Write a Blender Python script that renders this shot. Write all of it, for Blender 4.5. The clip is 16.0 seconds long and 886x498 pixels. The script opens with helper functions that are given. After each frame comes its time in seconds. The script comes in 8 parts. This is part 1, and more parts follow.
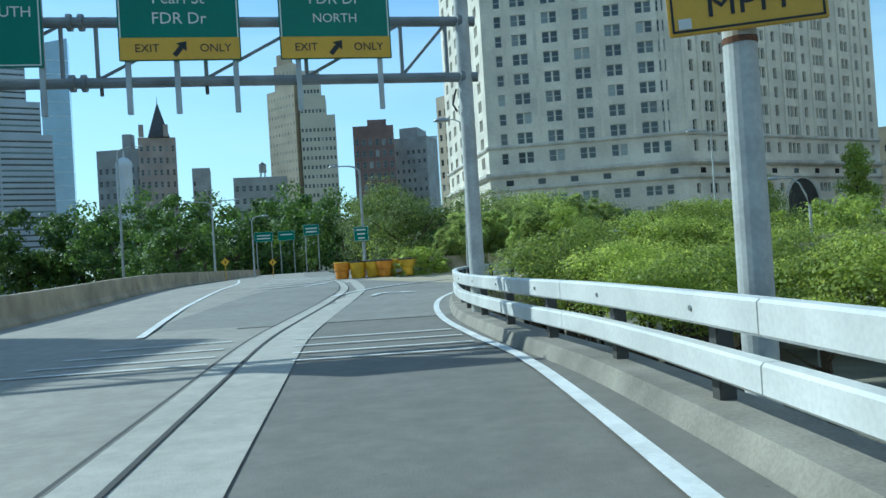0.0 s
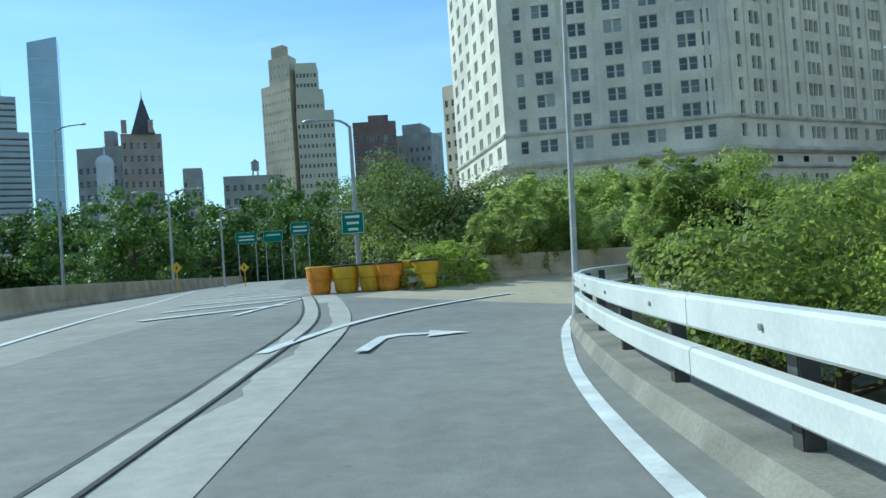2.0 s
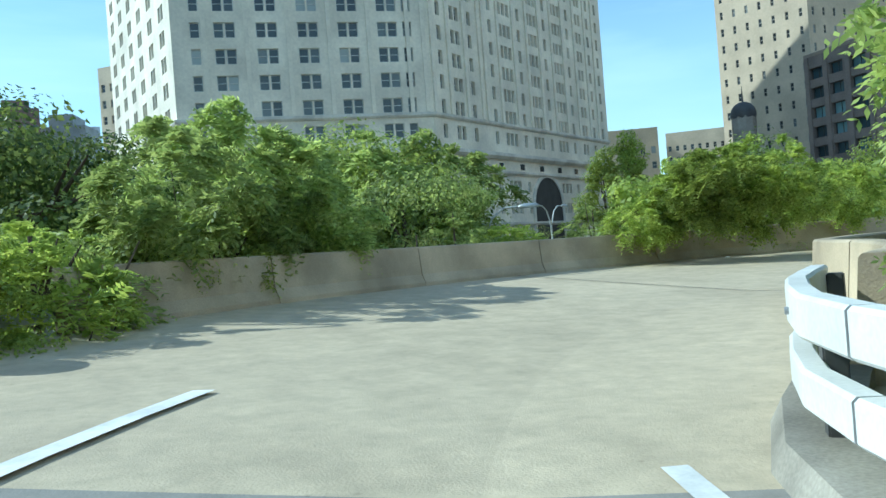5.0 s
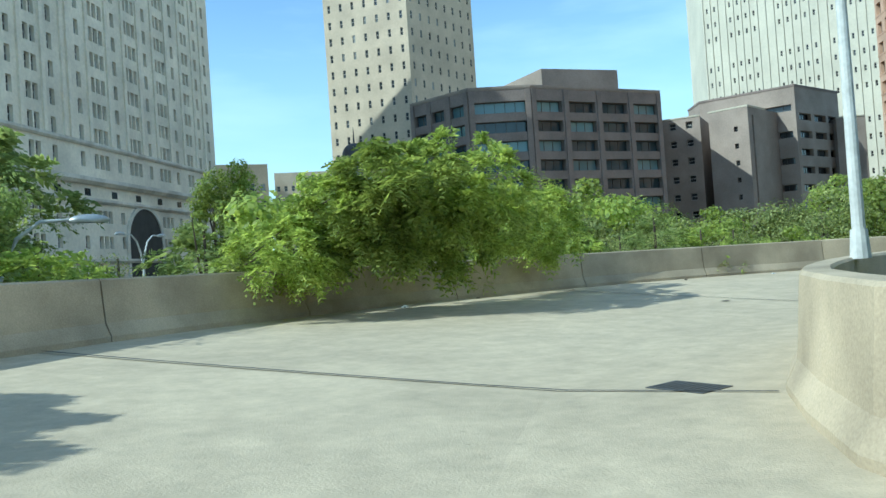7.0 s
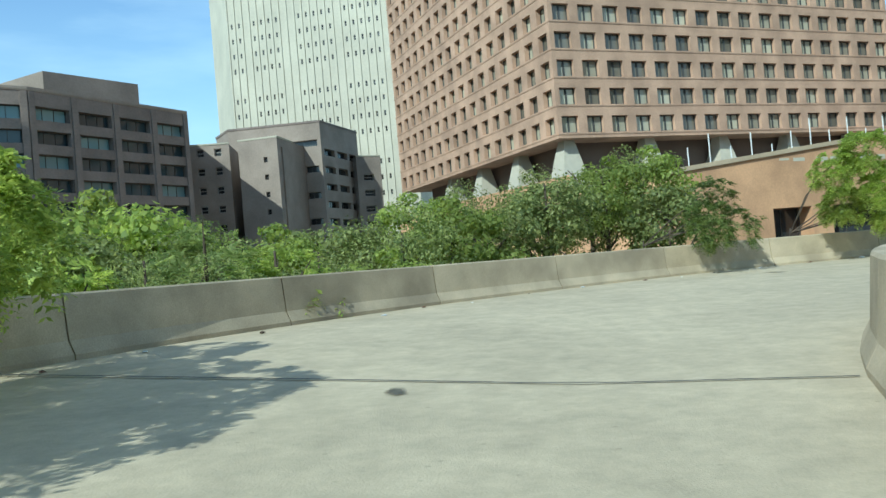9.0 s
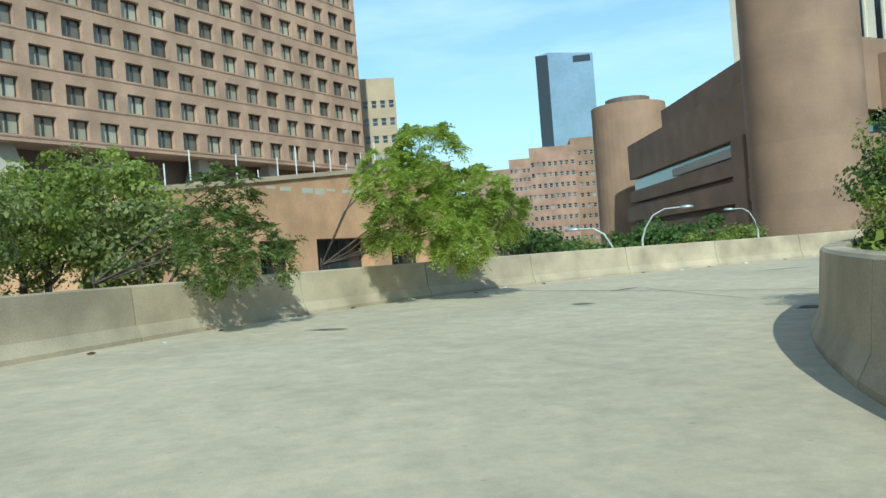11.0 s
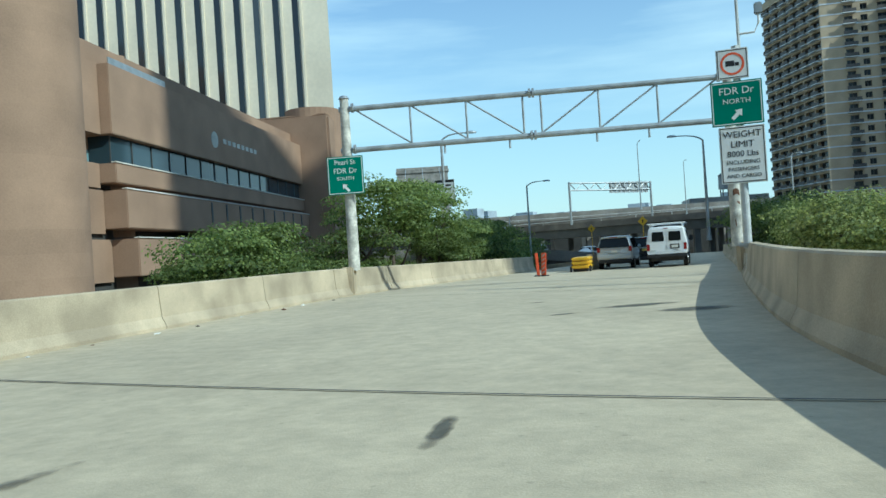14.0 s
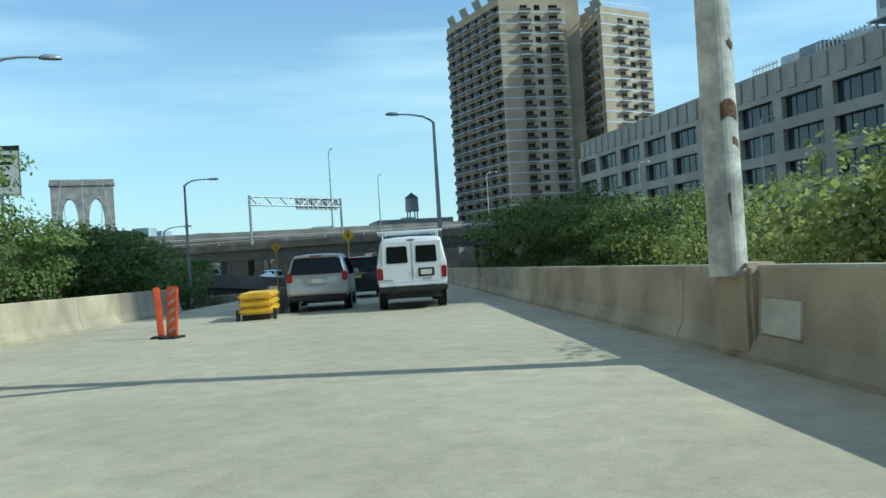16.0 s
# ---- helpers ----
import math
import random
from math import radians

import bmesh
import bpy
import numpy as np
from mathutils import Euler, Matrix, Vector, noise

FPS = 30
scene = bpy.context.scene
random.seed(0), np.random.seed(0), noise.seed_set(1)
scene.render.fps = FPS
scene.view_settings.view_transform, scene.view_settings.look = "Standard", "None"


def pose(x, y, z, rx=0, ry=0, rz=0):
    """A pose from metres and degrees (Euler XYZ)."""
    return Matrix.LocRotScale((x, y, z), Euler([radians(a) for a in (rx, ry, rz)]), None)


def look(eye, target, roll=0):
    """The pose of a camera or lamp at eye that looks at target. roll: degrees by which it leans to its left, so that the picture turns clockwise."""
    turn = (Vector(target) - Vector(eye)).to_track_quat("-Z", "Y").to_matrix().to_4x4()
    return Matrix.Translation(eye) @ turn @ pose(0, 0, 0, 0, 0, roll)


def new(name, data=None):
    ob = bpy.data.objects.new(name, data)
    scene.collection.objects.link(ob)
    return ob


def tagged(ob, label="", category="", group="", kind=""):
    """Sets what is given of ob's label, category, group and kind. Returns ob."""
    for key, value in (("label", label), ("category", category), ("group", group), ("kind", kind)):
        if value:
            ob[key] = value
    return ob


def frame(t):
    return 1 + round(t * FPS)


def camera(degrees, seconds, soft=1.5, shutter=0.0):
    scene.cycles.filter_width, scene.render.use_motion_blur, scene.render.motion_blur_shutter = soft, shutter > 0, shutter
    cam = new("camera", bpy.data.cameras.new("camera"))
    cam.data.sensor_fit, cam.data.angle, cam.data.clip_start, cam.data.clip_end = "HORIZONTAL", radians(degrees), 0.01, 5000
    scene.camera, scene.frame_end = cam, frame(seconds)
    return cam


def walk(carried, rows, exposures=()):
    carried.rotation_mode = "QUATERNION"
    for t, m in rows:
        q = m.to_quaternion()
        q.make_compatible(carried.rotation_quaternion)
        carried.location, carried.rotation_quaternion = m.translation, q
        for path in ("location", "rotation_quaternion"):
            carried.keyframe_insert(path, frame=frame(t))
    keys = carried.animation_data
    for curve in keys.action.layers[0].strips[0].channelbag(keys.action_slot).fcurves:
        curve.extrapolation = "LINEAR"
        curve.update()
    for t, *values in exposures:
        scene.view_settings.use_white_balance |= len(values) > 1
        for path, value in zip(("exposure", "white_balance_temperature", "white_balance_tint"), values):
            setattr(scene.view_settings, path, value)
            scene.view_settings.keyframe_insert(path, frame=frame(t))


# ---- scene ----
cam = camera(59.1, 16.0)
PATH = [
    (0, 0.000, 0.000, 1.250, 90.75, 3.57, 0.01),
    (0.5, -0.360, 4.904, 1.250, 90.88, 3.60, 0.54),
    (1, -0.729, 9.441, 1.250, 90.95, 3.71, 0.90),
    (1.5, -1.079, 13.597, 1.250, 90.98, 3.88, 0.83),
    (2, -1.375, 17.362, 1.250, 91.06, 3.96, 0.20),
    (2.5, -1.578, 20.765, 1.250, 91.06, 4.03, -1.39),
    (3, -1.649, 23.834, 1.250, 90.96, 3.99, -4.02),
    (3.5, -1.557, 26.637, 1.249, 90.86, 3.61, -7.78),
    (4, -1.283, 29.242, 1.249, 90.55, 3.74, -12.22),
    (4.5, -0.815, 31.693, 1.250, 90.32, 4.06, -17.34),
    (5, -0.132, 34.030, 1.250, 90.20, 4.40, -23.21),
    (5.5, 0.791, 36.255, 1.250, 90.19, 4.60, -29.79),
    (6, 1.978, 38.360, 1.250, 90.34, 4.43, -36.95),
    (6.5, 3.432, 40.313, 1.250, 90.73, 4.03, -44.23),
    (7, 5.144, 42.083, 1.250, 91.11, 3.90, -51.67),
    (7.5, 7.098, 43.638, 1.250, 91.37, 4.21, -59.16),
    (8, 9.281, 44.934, 1.250, 91.33, 4.60, -67.38),
    (8.5, 11.683, 45.910, 1.250, 91.15, 4.86, -76.30),
    (9, 14.272, 46.506, 1.250, 90.98, 4.99, -85.60),
    (9.5, 17.000, 46.671, 1.250, 90.84, 4.94, -95.35),
    (10, 19.805, 46.353, 1.250, 90.66, 4.76, -105.33),
    (10.5, 22.610, 45.539, 1.250, 90.50, 4.57, -114.68),
    (11, 25.351, 44.255, 1.250, 90.40, 4.43, -123.19),
    (11.5, 27.977, 42.529, 1.250, 90.42, 4.38, -131.20),
    (12, 30.413, 40.349, 1.250, 90.43, 4.28, -140.38),
    (12.5, 32.556, 37.681, 1.250, 90.39, 4.30, -149.83),
    (13, 34.318, 34.539, 1.249, 90.35, 4.10, -159.37),
    (13.5, 35.605, 30.946, 1.249, 90.41, 3.79, -168.93),
    (14, 36.330, 26.948, 1.249, 90.29, 3.72, -178.17),
    (14.5, 36.433, 22.600, 1.249, 90.31, 3.62, -186.63),
    (15, 35.921, 17.955, 1.249, 90.53, 3.41, -193.42),
    (15.5, 34.868, 13.043, 1.250, 90.61, 3.49, -198.22),
    (16, 33.394, 7.852, 1.250, 90.52, 3.54, -201.13),
]
walk(cam, [(r[0], pose(*r[1:])) for r in PATH], [(0, 0.36, 5150, -10), (3.0, 0.38, 5200, -10), (6, 0.85, 5250, -8), (7.5, 0.68, 5300, -9), (9.0, 0.58, 5450, -9), (11.5, 0.45, 5550, -9), (14, 0.38, 5400, -10), (16, 0.35, 5400, -10)])

# ---- daylight: clear late-afternoon sky with thin high cloud ----
SUN_YAW, SUN_EL = 60.0, 37.0
world = bpy.data.worlds.new("sky")
scene.world = world
world.use_nodes = True
wn, wl = world.node_tree.nodes, world.node_tree.links
wn.clear()
sky = wn.new("ShaderNodeTexSky")
sky.sky_type, sky.sun_disc = "NISHITA", False
sky.sun_elevation, sky.sun_rotation = radians(SUN_EL), radians(-SUN_YAW)
sky.air_density, sky.dust_density, sky.ozone_density = 1.0, 0.08, 1.8
geo_in = wn.new("ShaderNodeTexCoord")
stretch = wn.new("ShaderNodeMapping")
stretch.inputs["Rotation"].default_value = (0.0, 0.0, 0.5)
stretch.inputs["Scale"].default_value = (1.2, 2.2, 9.0)
wl.new(geo_in.outputs["Generated"], stretch.inputs["Vector"])
streak = wn.new("ShaderNodeTexNoise")
streak.inputs["Scale"].default_value, streak.inputs["Detail"].default_value = 1.6, 6.0
streak.inputs["Roughness"].default_value = 0.55
wl.new(stretch.outputs["Vector"], streak.inputs["Vector"])
thin = wn.new("ShaderNodeMapRange")
thin.inputs["From Min"].default_value, thin.inputs["From Max"].default_value = 0.43, 0.78
thin.inputs["To Min"].default_value, thin.inputs["To Max"].default_value = 0.06, 0.44
wl.new(streak.outputs["Fac"], thin.inputs["Value"])
south_axis = wn.new("ShaderNodeSeparateXYZ")
wl.new(geo_in.outputs["Generated"], south_axis.inputs["Vector"])
more = wn.new("ShaderNodeMapRange")
more.inputs["From Min"].default_value, more.inputs["From Max"].default_value = 0.3, -0.9
more.inputs["To Min"].default_value, more.inputs["To Max"].default_value = 0.8, 1.75
wl.new(south_axis.outputs["Y"], more.inputs["Value"])
veil = wn.new("ShaderNodeMath")
veil.operation = "MULTIPLY"
wl.new(thin.outputs["Result"], veil.inputs[0])
wl.new(more.outputs["Result"], veil.inputs[1])
cloud = wn.new("ShaderNodeMixRGB")
cloud.inputs["Color2"].default_value = (5.5, 6.4, 6.8, 1.0)
wl.new(veil.outputs[0], cloud.inputs["Fac"])
wl.new(sky.outputs["Color"], cloud.inputs["Color1"])
low = wn.new("ShaderNodeMapRange")
low.inputs["From Min"].default_value, low.inputs["From Max"].default_value = 0.0, 0.32
low.inputs["To Min"].default_value, low.inputs["To Max"].default_value = 0.72, 0.0
wl.new(south_axis.outputs["Z"], low.inputs["Value"])
haze_mix = wn.new("ShaderNodeMixRGB")
haze_mix.inputs["Color2"].default_value = (3.3, 4.35, 4.6, 1.0)
wl.new(low.outputs["Result"], haze_mix.inputs["Fac"])
wl.new(cloud.outputs["Color"], haze_mix.inputs["Color1"])
shine = wn.new("ShaderNodeBackground")
shine.inputs["Strength"].default_value = 0.125
wl.new(haze_mix.outputs["Color"], shine.inputs["Color"])
wout = wn.new("ShaderNodeOutputWorld")
wl.new(shine.outputs["Background"], wout.inputs["Surface"])

sun = new("sun", bpy.data.lights.new("sun", "SUN"))
sun.data.energy, sun.data.angle, sun.data.color = 3.0, radians(0.53), (1.0, 0.95, 0.87)
sun_from = Vector((-math.sin(radians(SUN_YAW)) * math.cos(radians(SUN_EL)), math.cos(radians(SUN_YAW)) * math.cos(radians(SUN_EL)), math.sin(radians(SUN_EL))))
sun.matrix_world = look(sun_from * 300, (0, 0, 0))


# ---- materials ----
def material(name, base, rough=0.7, metal=0.0, vary=0.12, size=2.0, fine=40.0, bump=0.15, tint=None, rand=0.0, spec=0.5):
    """A painted, stone or metal surface: broad stains, fine grain and relief in metres; rand varies it from piece to piece."""
    m = bpy.data.materials.new(name)
    m.use_nodes = True
    n, l = m.node_tree.nodes, m.node_tree.links
    p = n["Principled BSDF"]
    p.inputs["Roughness"].default_value, p.inputs["Metallic"].default_value = rough, metal
    p.inputs["Specular IOR Level"].default_value = spec
    co = n.new("ShaderNodeTexCoord")
    big, small = n.new("ShaderNodeTexNoise"), n.new("ShaderNodeTexNoise")
    big.inputs["Scale"].default_value, big.inputs["Detail"].default_value = 1.0 / size, 5.0
    small.inputs["Scale"].default_value, small.inputs["Detail"].default_value = fine, 3.0
    l.new(co.outputs["Object"], big.inputs["Vector"])
    l.new(co.outputs["Object"], small.inputs["Vector"])
    mix = n.new("ShaderNodeMixRGB")
    lo = tint or tuple(c * (1 - 2.2 * vary) for c in base)
    hi = tuple(min(1.0, c * (1 + vary)) for c in base)
    ramp = n.new("ShaderNodeMapRange")
    ramp.inputs["From Min"].default_value, ramp.inputs["From Max"].default_value = 0.32, 0.68
    l.new(big.outputs["Fac"], ramp.inputs["Value"])
    l.new(ramp.outputs["Result"], mix.inputs["Fac"])
    mix.inputs["Color1"].default_value, mix.inputs["Color2"].default_value = (*lo, 1), (*hi, 1)
    grain = n.new("ShaderNodeMixRGB")
    grain.blend_type = "MULTIPLY"
    grain.inputs["Fac"].default_value = min(1.0, vary * 2.5)
    l.new(mix.outputs["Color"], grain.inputs["Color1"])
    gr = n.new("ShaderNodeMapRange")
    gr.inputs["From Min"].default_value, gr.inputs["From Max"].default_value = 0.3, 0.7
    gr.inputs["To Min"].default_value, gr.inputs["To Max"].default_value = 0.6, 1.15
    l.new(small.outputs["Fac"], gr.inputs["Value"])
    l.new(gr.outputs["Result"], grain.inputs["Color2"])
    last = grain
    if rand:
        oi = n.new("ShaderNodeObjectInfo")
        rr = n.new("ShaderNodeMapRange")
        rr.inputs["To Min"].default_value, rr.inputs["To Max"].default_value = 1 - rand, 1 + rand
        l.new(oi.outputs["Random"], rr.inputs["Value"])
        mul = n.new("ShaderNodeMixRGB")
        mul.blend_type, mul.inputs["Fac"].default_value = "MULTIPLY", 1.0
        l.new(last.outputs["Color"], mul.inputs["Color1"])
        l.new(rr.outputs["Result"], mul.inputs["Color2"])
        last = mul
    l.new(last.outputs["Color"], p.inputs["Base Color"])
    if bump:
        b = n.new("ShaderNodeBump")
        b.inputs["Strength"].default_value, b.inputs["Distance"].default_value = bump, 0.02
        l.new(small.outputs["Fac"], b.inputs["Height"])
        l.new(b.outputs["Normal"], p.inputs["Normal"])
    return m


def leaf_material(name, dark, light, through_light=0.35):
    m = bpy.data.materials.new(name)
    m.use_nodes = True
    n, l = m.node_tree.nodes, m.node_tree.links
    p = n["Principled BSDF"]
    p.inputs["Roughness"].default_value = 0.55
    p.inputs["Specular IOR Level"].default_value = 0.35
    g = n.new("ShaderNodeNewGeometry")
    oi = n.new("ShaderNodeObjectInfo")
    mix = n.new("ShaderNodeMixRGB")
    mix.inputs["Color1"].default_value, mix.inputs["Color2"].default_value = (*dark, 1), (*light, 1)
    l.new(g.outputs["Random Per Island"], mix.inputs["Fac"])
    hue = n.new("ShaderNodeHueSaturation")
    mr = n.new("ShaderNodeMapRange")
    mr.inputs["To Min"].default_value, mr.inputs["To Max"].default_value = 0.75, 1.25
    l.new(oi.outputs["Random"], mr.inputs["Value"])
    l.new(mr.outputs["Result"], hue.inputs["Value"])
    l.new(mix.outputs["Color"], hue.inputs["Color"])
    l.new(hue.outputs["Color"], p.inputs["Base Color"])
    t = n.new("ShaderNodeBsdfTranslucent")
    glowing = n.new("ShaderNodeMixRGB")
    glowing.blend_type, glowing.inputs["Fac"].default_value = "MULTIPLY", 1.0
    glowing.inputs["Color2"].default_value = (1.75, 1.65, 1.35, 1.0)
    l.new(hue.outputs["Color"], glowing.inputs["Color1"])
    l.new(glowing.outputs["Color"], t.inputs["Color"])
    ms = n.new("ShaderNodeMixShader")
    ms.inputs["Fac"].default_value = through_light
    l.new(p.outputs["BSDF"], ms.inputs[1])
    l.new(t.outputs["BSDF"], ms.inputs[2])
    l.new(ms.outputs["Shader"], n["Material Output"].inputs["Surface"])
    return m


def window_glass(name, dark, blind, share):
    """Reflecting panes; a share of them has pale blinds behind."""
    m = bpy.data.materials.new(name)
    m.use_nodes = True
    n, l = m.node_tree.nodes, m.node_tree.links
    p = n["Principled BSDF"]
    p.inputs["Roughness"].default_value = 0.06
    p.inputs["Specular IOR Level"].default_value = 0.6
    oi, g = n.new("ShaderNodeObjectInfo"), n.new("ShaderNodeNewGeometry")
    add = n.new("ShaderNodeMath")
    l.new(oi.outputs["Random"], add.inputs[0])
    l.new(g.outputs["Random Per Island"], add.inputs[1])
    fr = n.new("ShaderNodeMath")
    fr.operation = "FRACT"
    l.new(add.outputs[0], fr.inputs[0])
    ramp = n.new("ShaderNodeValToRGB")
    e = ramp.color_ramp.elements
    e[0].position, e[0].color = 0.0, (*dark, 1)
    e[1].position, e[1].color = 1.0, (*blind, 1)
    mid = e.new(1 - share)
    mid.color = (*[c * 1.8 for c in dark], 1)
    l.new(fr.outputs[0], ramp.inputs["Fac"])
    l.new(ramp.outputs["Color"], p.inputs["Base Color"])
    return m


def glow(name, colour, strength):
    m = bpy.data.materials.new(name)
    m.use_nodes = True
    p = m.node_tree.nodes["Principled BSDF"]
    p.inputs["Base Color"].default_value = (*colour, 1)
    p.inputs["Emission Color"].default_value = (*colour, 1)
    p.inputs["Emission Strength"].default_value = strength
    p.inputs["Roughness"].default_value = 0.15
    return m


def ramp_concrete(name, base):
    """Old road concrete: cloudy mottling, long scuffs, pale aggregate and small dark pits."""
    m = material(name, base, 0.85, vary=0.06, size=0.35, fine=55, bump=0.25)
    n, l = m.node_tree.nodes, m.node_tree.links
    p = n["Principled BSDF"]
    first = p.inputs["Base Color"].links[0].from_socket
    co = n.new("ShaderNodeTexCoord")
    last = first
    for scale, lo, hi, squeeze in ((0.25, 0.90, 1.06, (1, 1, 1)), (1.1, 0.95, 1.03, (1.0, 0.4, 1)), (9.0, 0.93, 1.04, (1, 1, 1))):
        mp = n.new("ShaderNodeMapping")
        mp.inputs["Scale"].default_value = squeeze
        mp.inputs["Rotation"].default_value = (0, 0, 0.3)
        l.new(co.outputs["Object"], mp.inputs["Vector"])
        no = n.new("ShaderNodeTexNoise")
        no.inputs["Scale"].default_value, no.inputs["Detail"].default_value, no.inputs["Roughness"].default_value = scale, 6.0, 0.62
        l.new(mp.outputs["Vector"], no.inputs["Vector"])
        mr = n.new("ShaderNodeMapRange")
        mr.inputs["From Min"].default_value, mr.inputs["From Max"].default_value = 0.35, 0.62
        mr.inputs["To Min"].default_value, mr.inputs["To Max"].default_value = lo, hi
        l.new(no.outputs["Fac"], mr.inputs["Value"])
        mul = n.new("ShaderNodeMixRGB")
        mul.blend_type, mul.inputs["Fac"].default_value = "MULTIPLY", 1.0
        l.new(last, mul.inputs["Color1"])
        l.new(mr.outputs["Result"], mul.inputs["Color2"])
        last = mul.outputs["Color"]
    pits = n.new("ShaderNodeTexVoronoi")
    pits.inputs["Scale"].default_value = 3.2
    l.new(co.outputs["Object"], pits.inputs["Vector"])
    pr = n.new("ShaderNodeMapRange")
    pr.inputs["From Min"].default_value, pr.inputs["From Max"].default_value = 0.03, 0.09
    pr.inputs["To Min"].default_value, pr.inputs["To Max"].default_value = 0.62, 1.0
    l.new(pits.outputs["Distance"], pr.inputs["Value"])
    mul = n.new("ShaderNodeMixRGB")
    mul.blend_type, mul.inputs["Fac"].default_value = "MULTIPLY", 0.6
    l.new(last, mul.inputs["Color1"])
    l.new(pr.outputs["Result"], mul.inputs["Color2"])
    l.new(mul.outputs["Color"], p.inputs["Base Color"])
    return m


def worn_stain(name, base):
    """A patch soaked into the concrete: dense in the middle, breaking up towards its edge."""
    m = material(name, base, 0.8, vary=0.2, size=0.2, bump=0.0)
    n, l = m.node_tree.nodes, m.node_tree.links
    co = n.new("ShaderNodeTexCoord")
    away = n.new("ShaderNodeVectorMath")
    away.operation = "DISTANCE"
    away.inputs[1].default_value = (0.5, 0.5, 0.0)
    flat = n.new("ShaderNodeVectorMath")
    flat.operation = "MULTIPLY"
    flat.inputs[1].default_value = (1.0, 1.0, 0.0)
    l.new(co.outputs["Generated"], flat.inputs[0])
    l.new(flat.outputs["Vector"], away.inputs[0])
    rag = n.new("ShaderNodeTexNoise")
    rag.inputs["Scale"].default_value, rag.inputs["Detail"].default_value = 5.0, 5.0
    l.new(co.outputs["Object"], rag.inputs["Vector"])
    add = n.new("ShaderNodeMath")
    add.operation = "MULTIPLY_ADD"
    add.inputs[1].default_value = 0.45
    l.new(rag.outputs["Fac"], add.inputs[0])
    l.new(away.outputs["Value"], add.inputs[2])
    edge = n.new("ShaderNodeMapRange")
    edge.inputs["From Min"].default_value, edge.inputs["From Max"].default_value = 0.42, 0.66
    edge.inputs["To Min"].default_value, edge.inputs["To Max"].default_value = 0.75, 0.0
    l.new(add.outputs[0], edge.inputs["Value"])
    l.new(edge.outputs["Result"], n["Principled BSDF"].inputs["Alpha"])
    return m


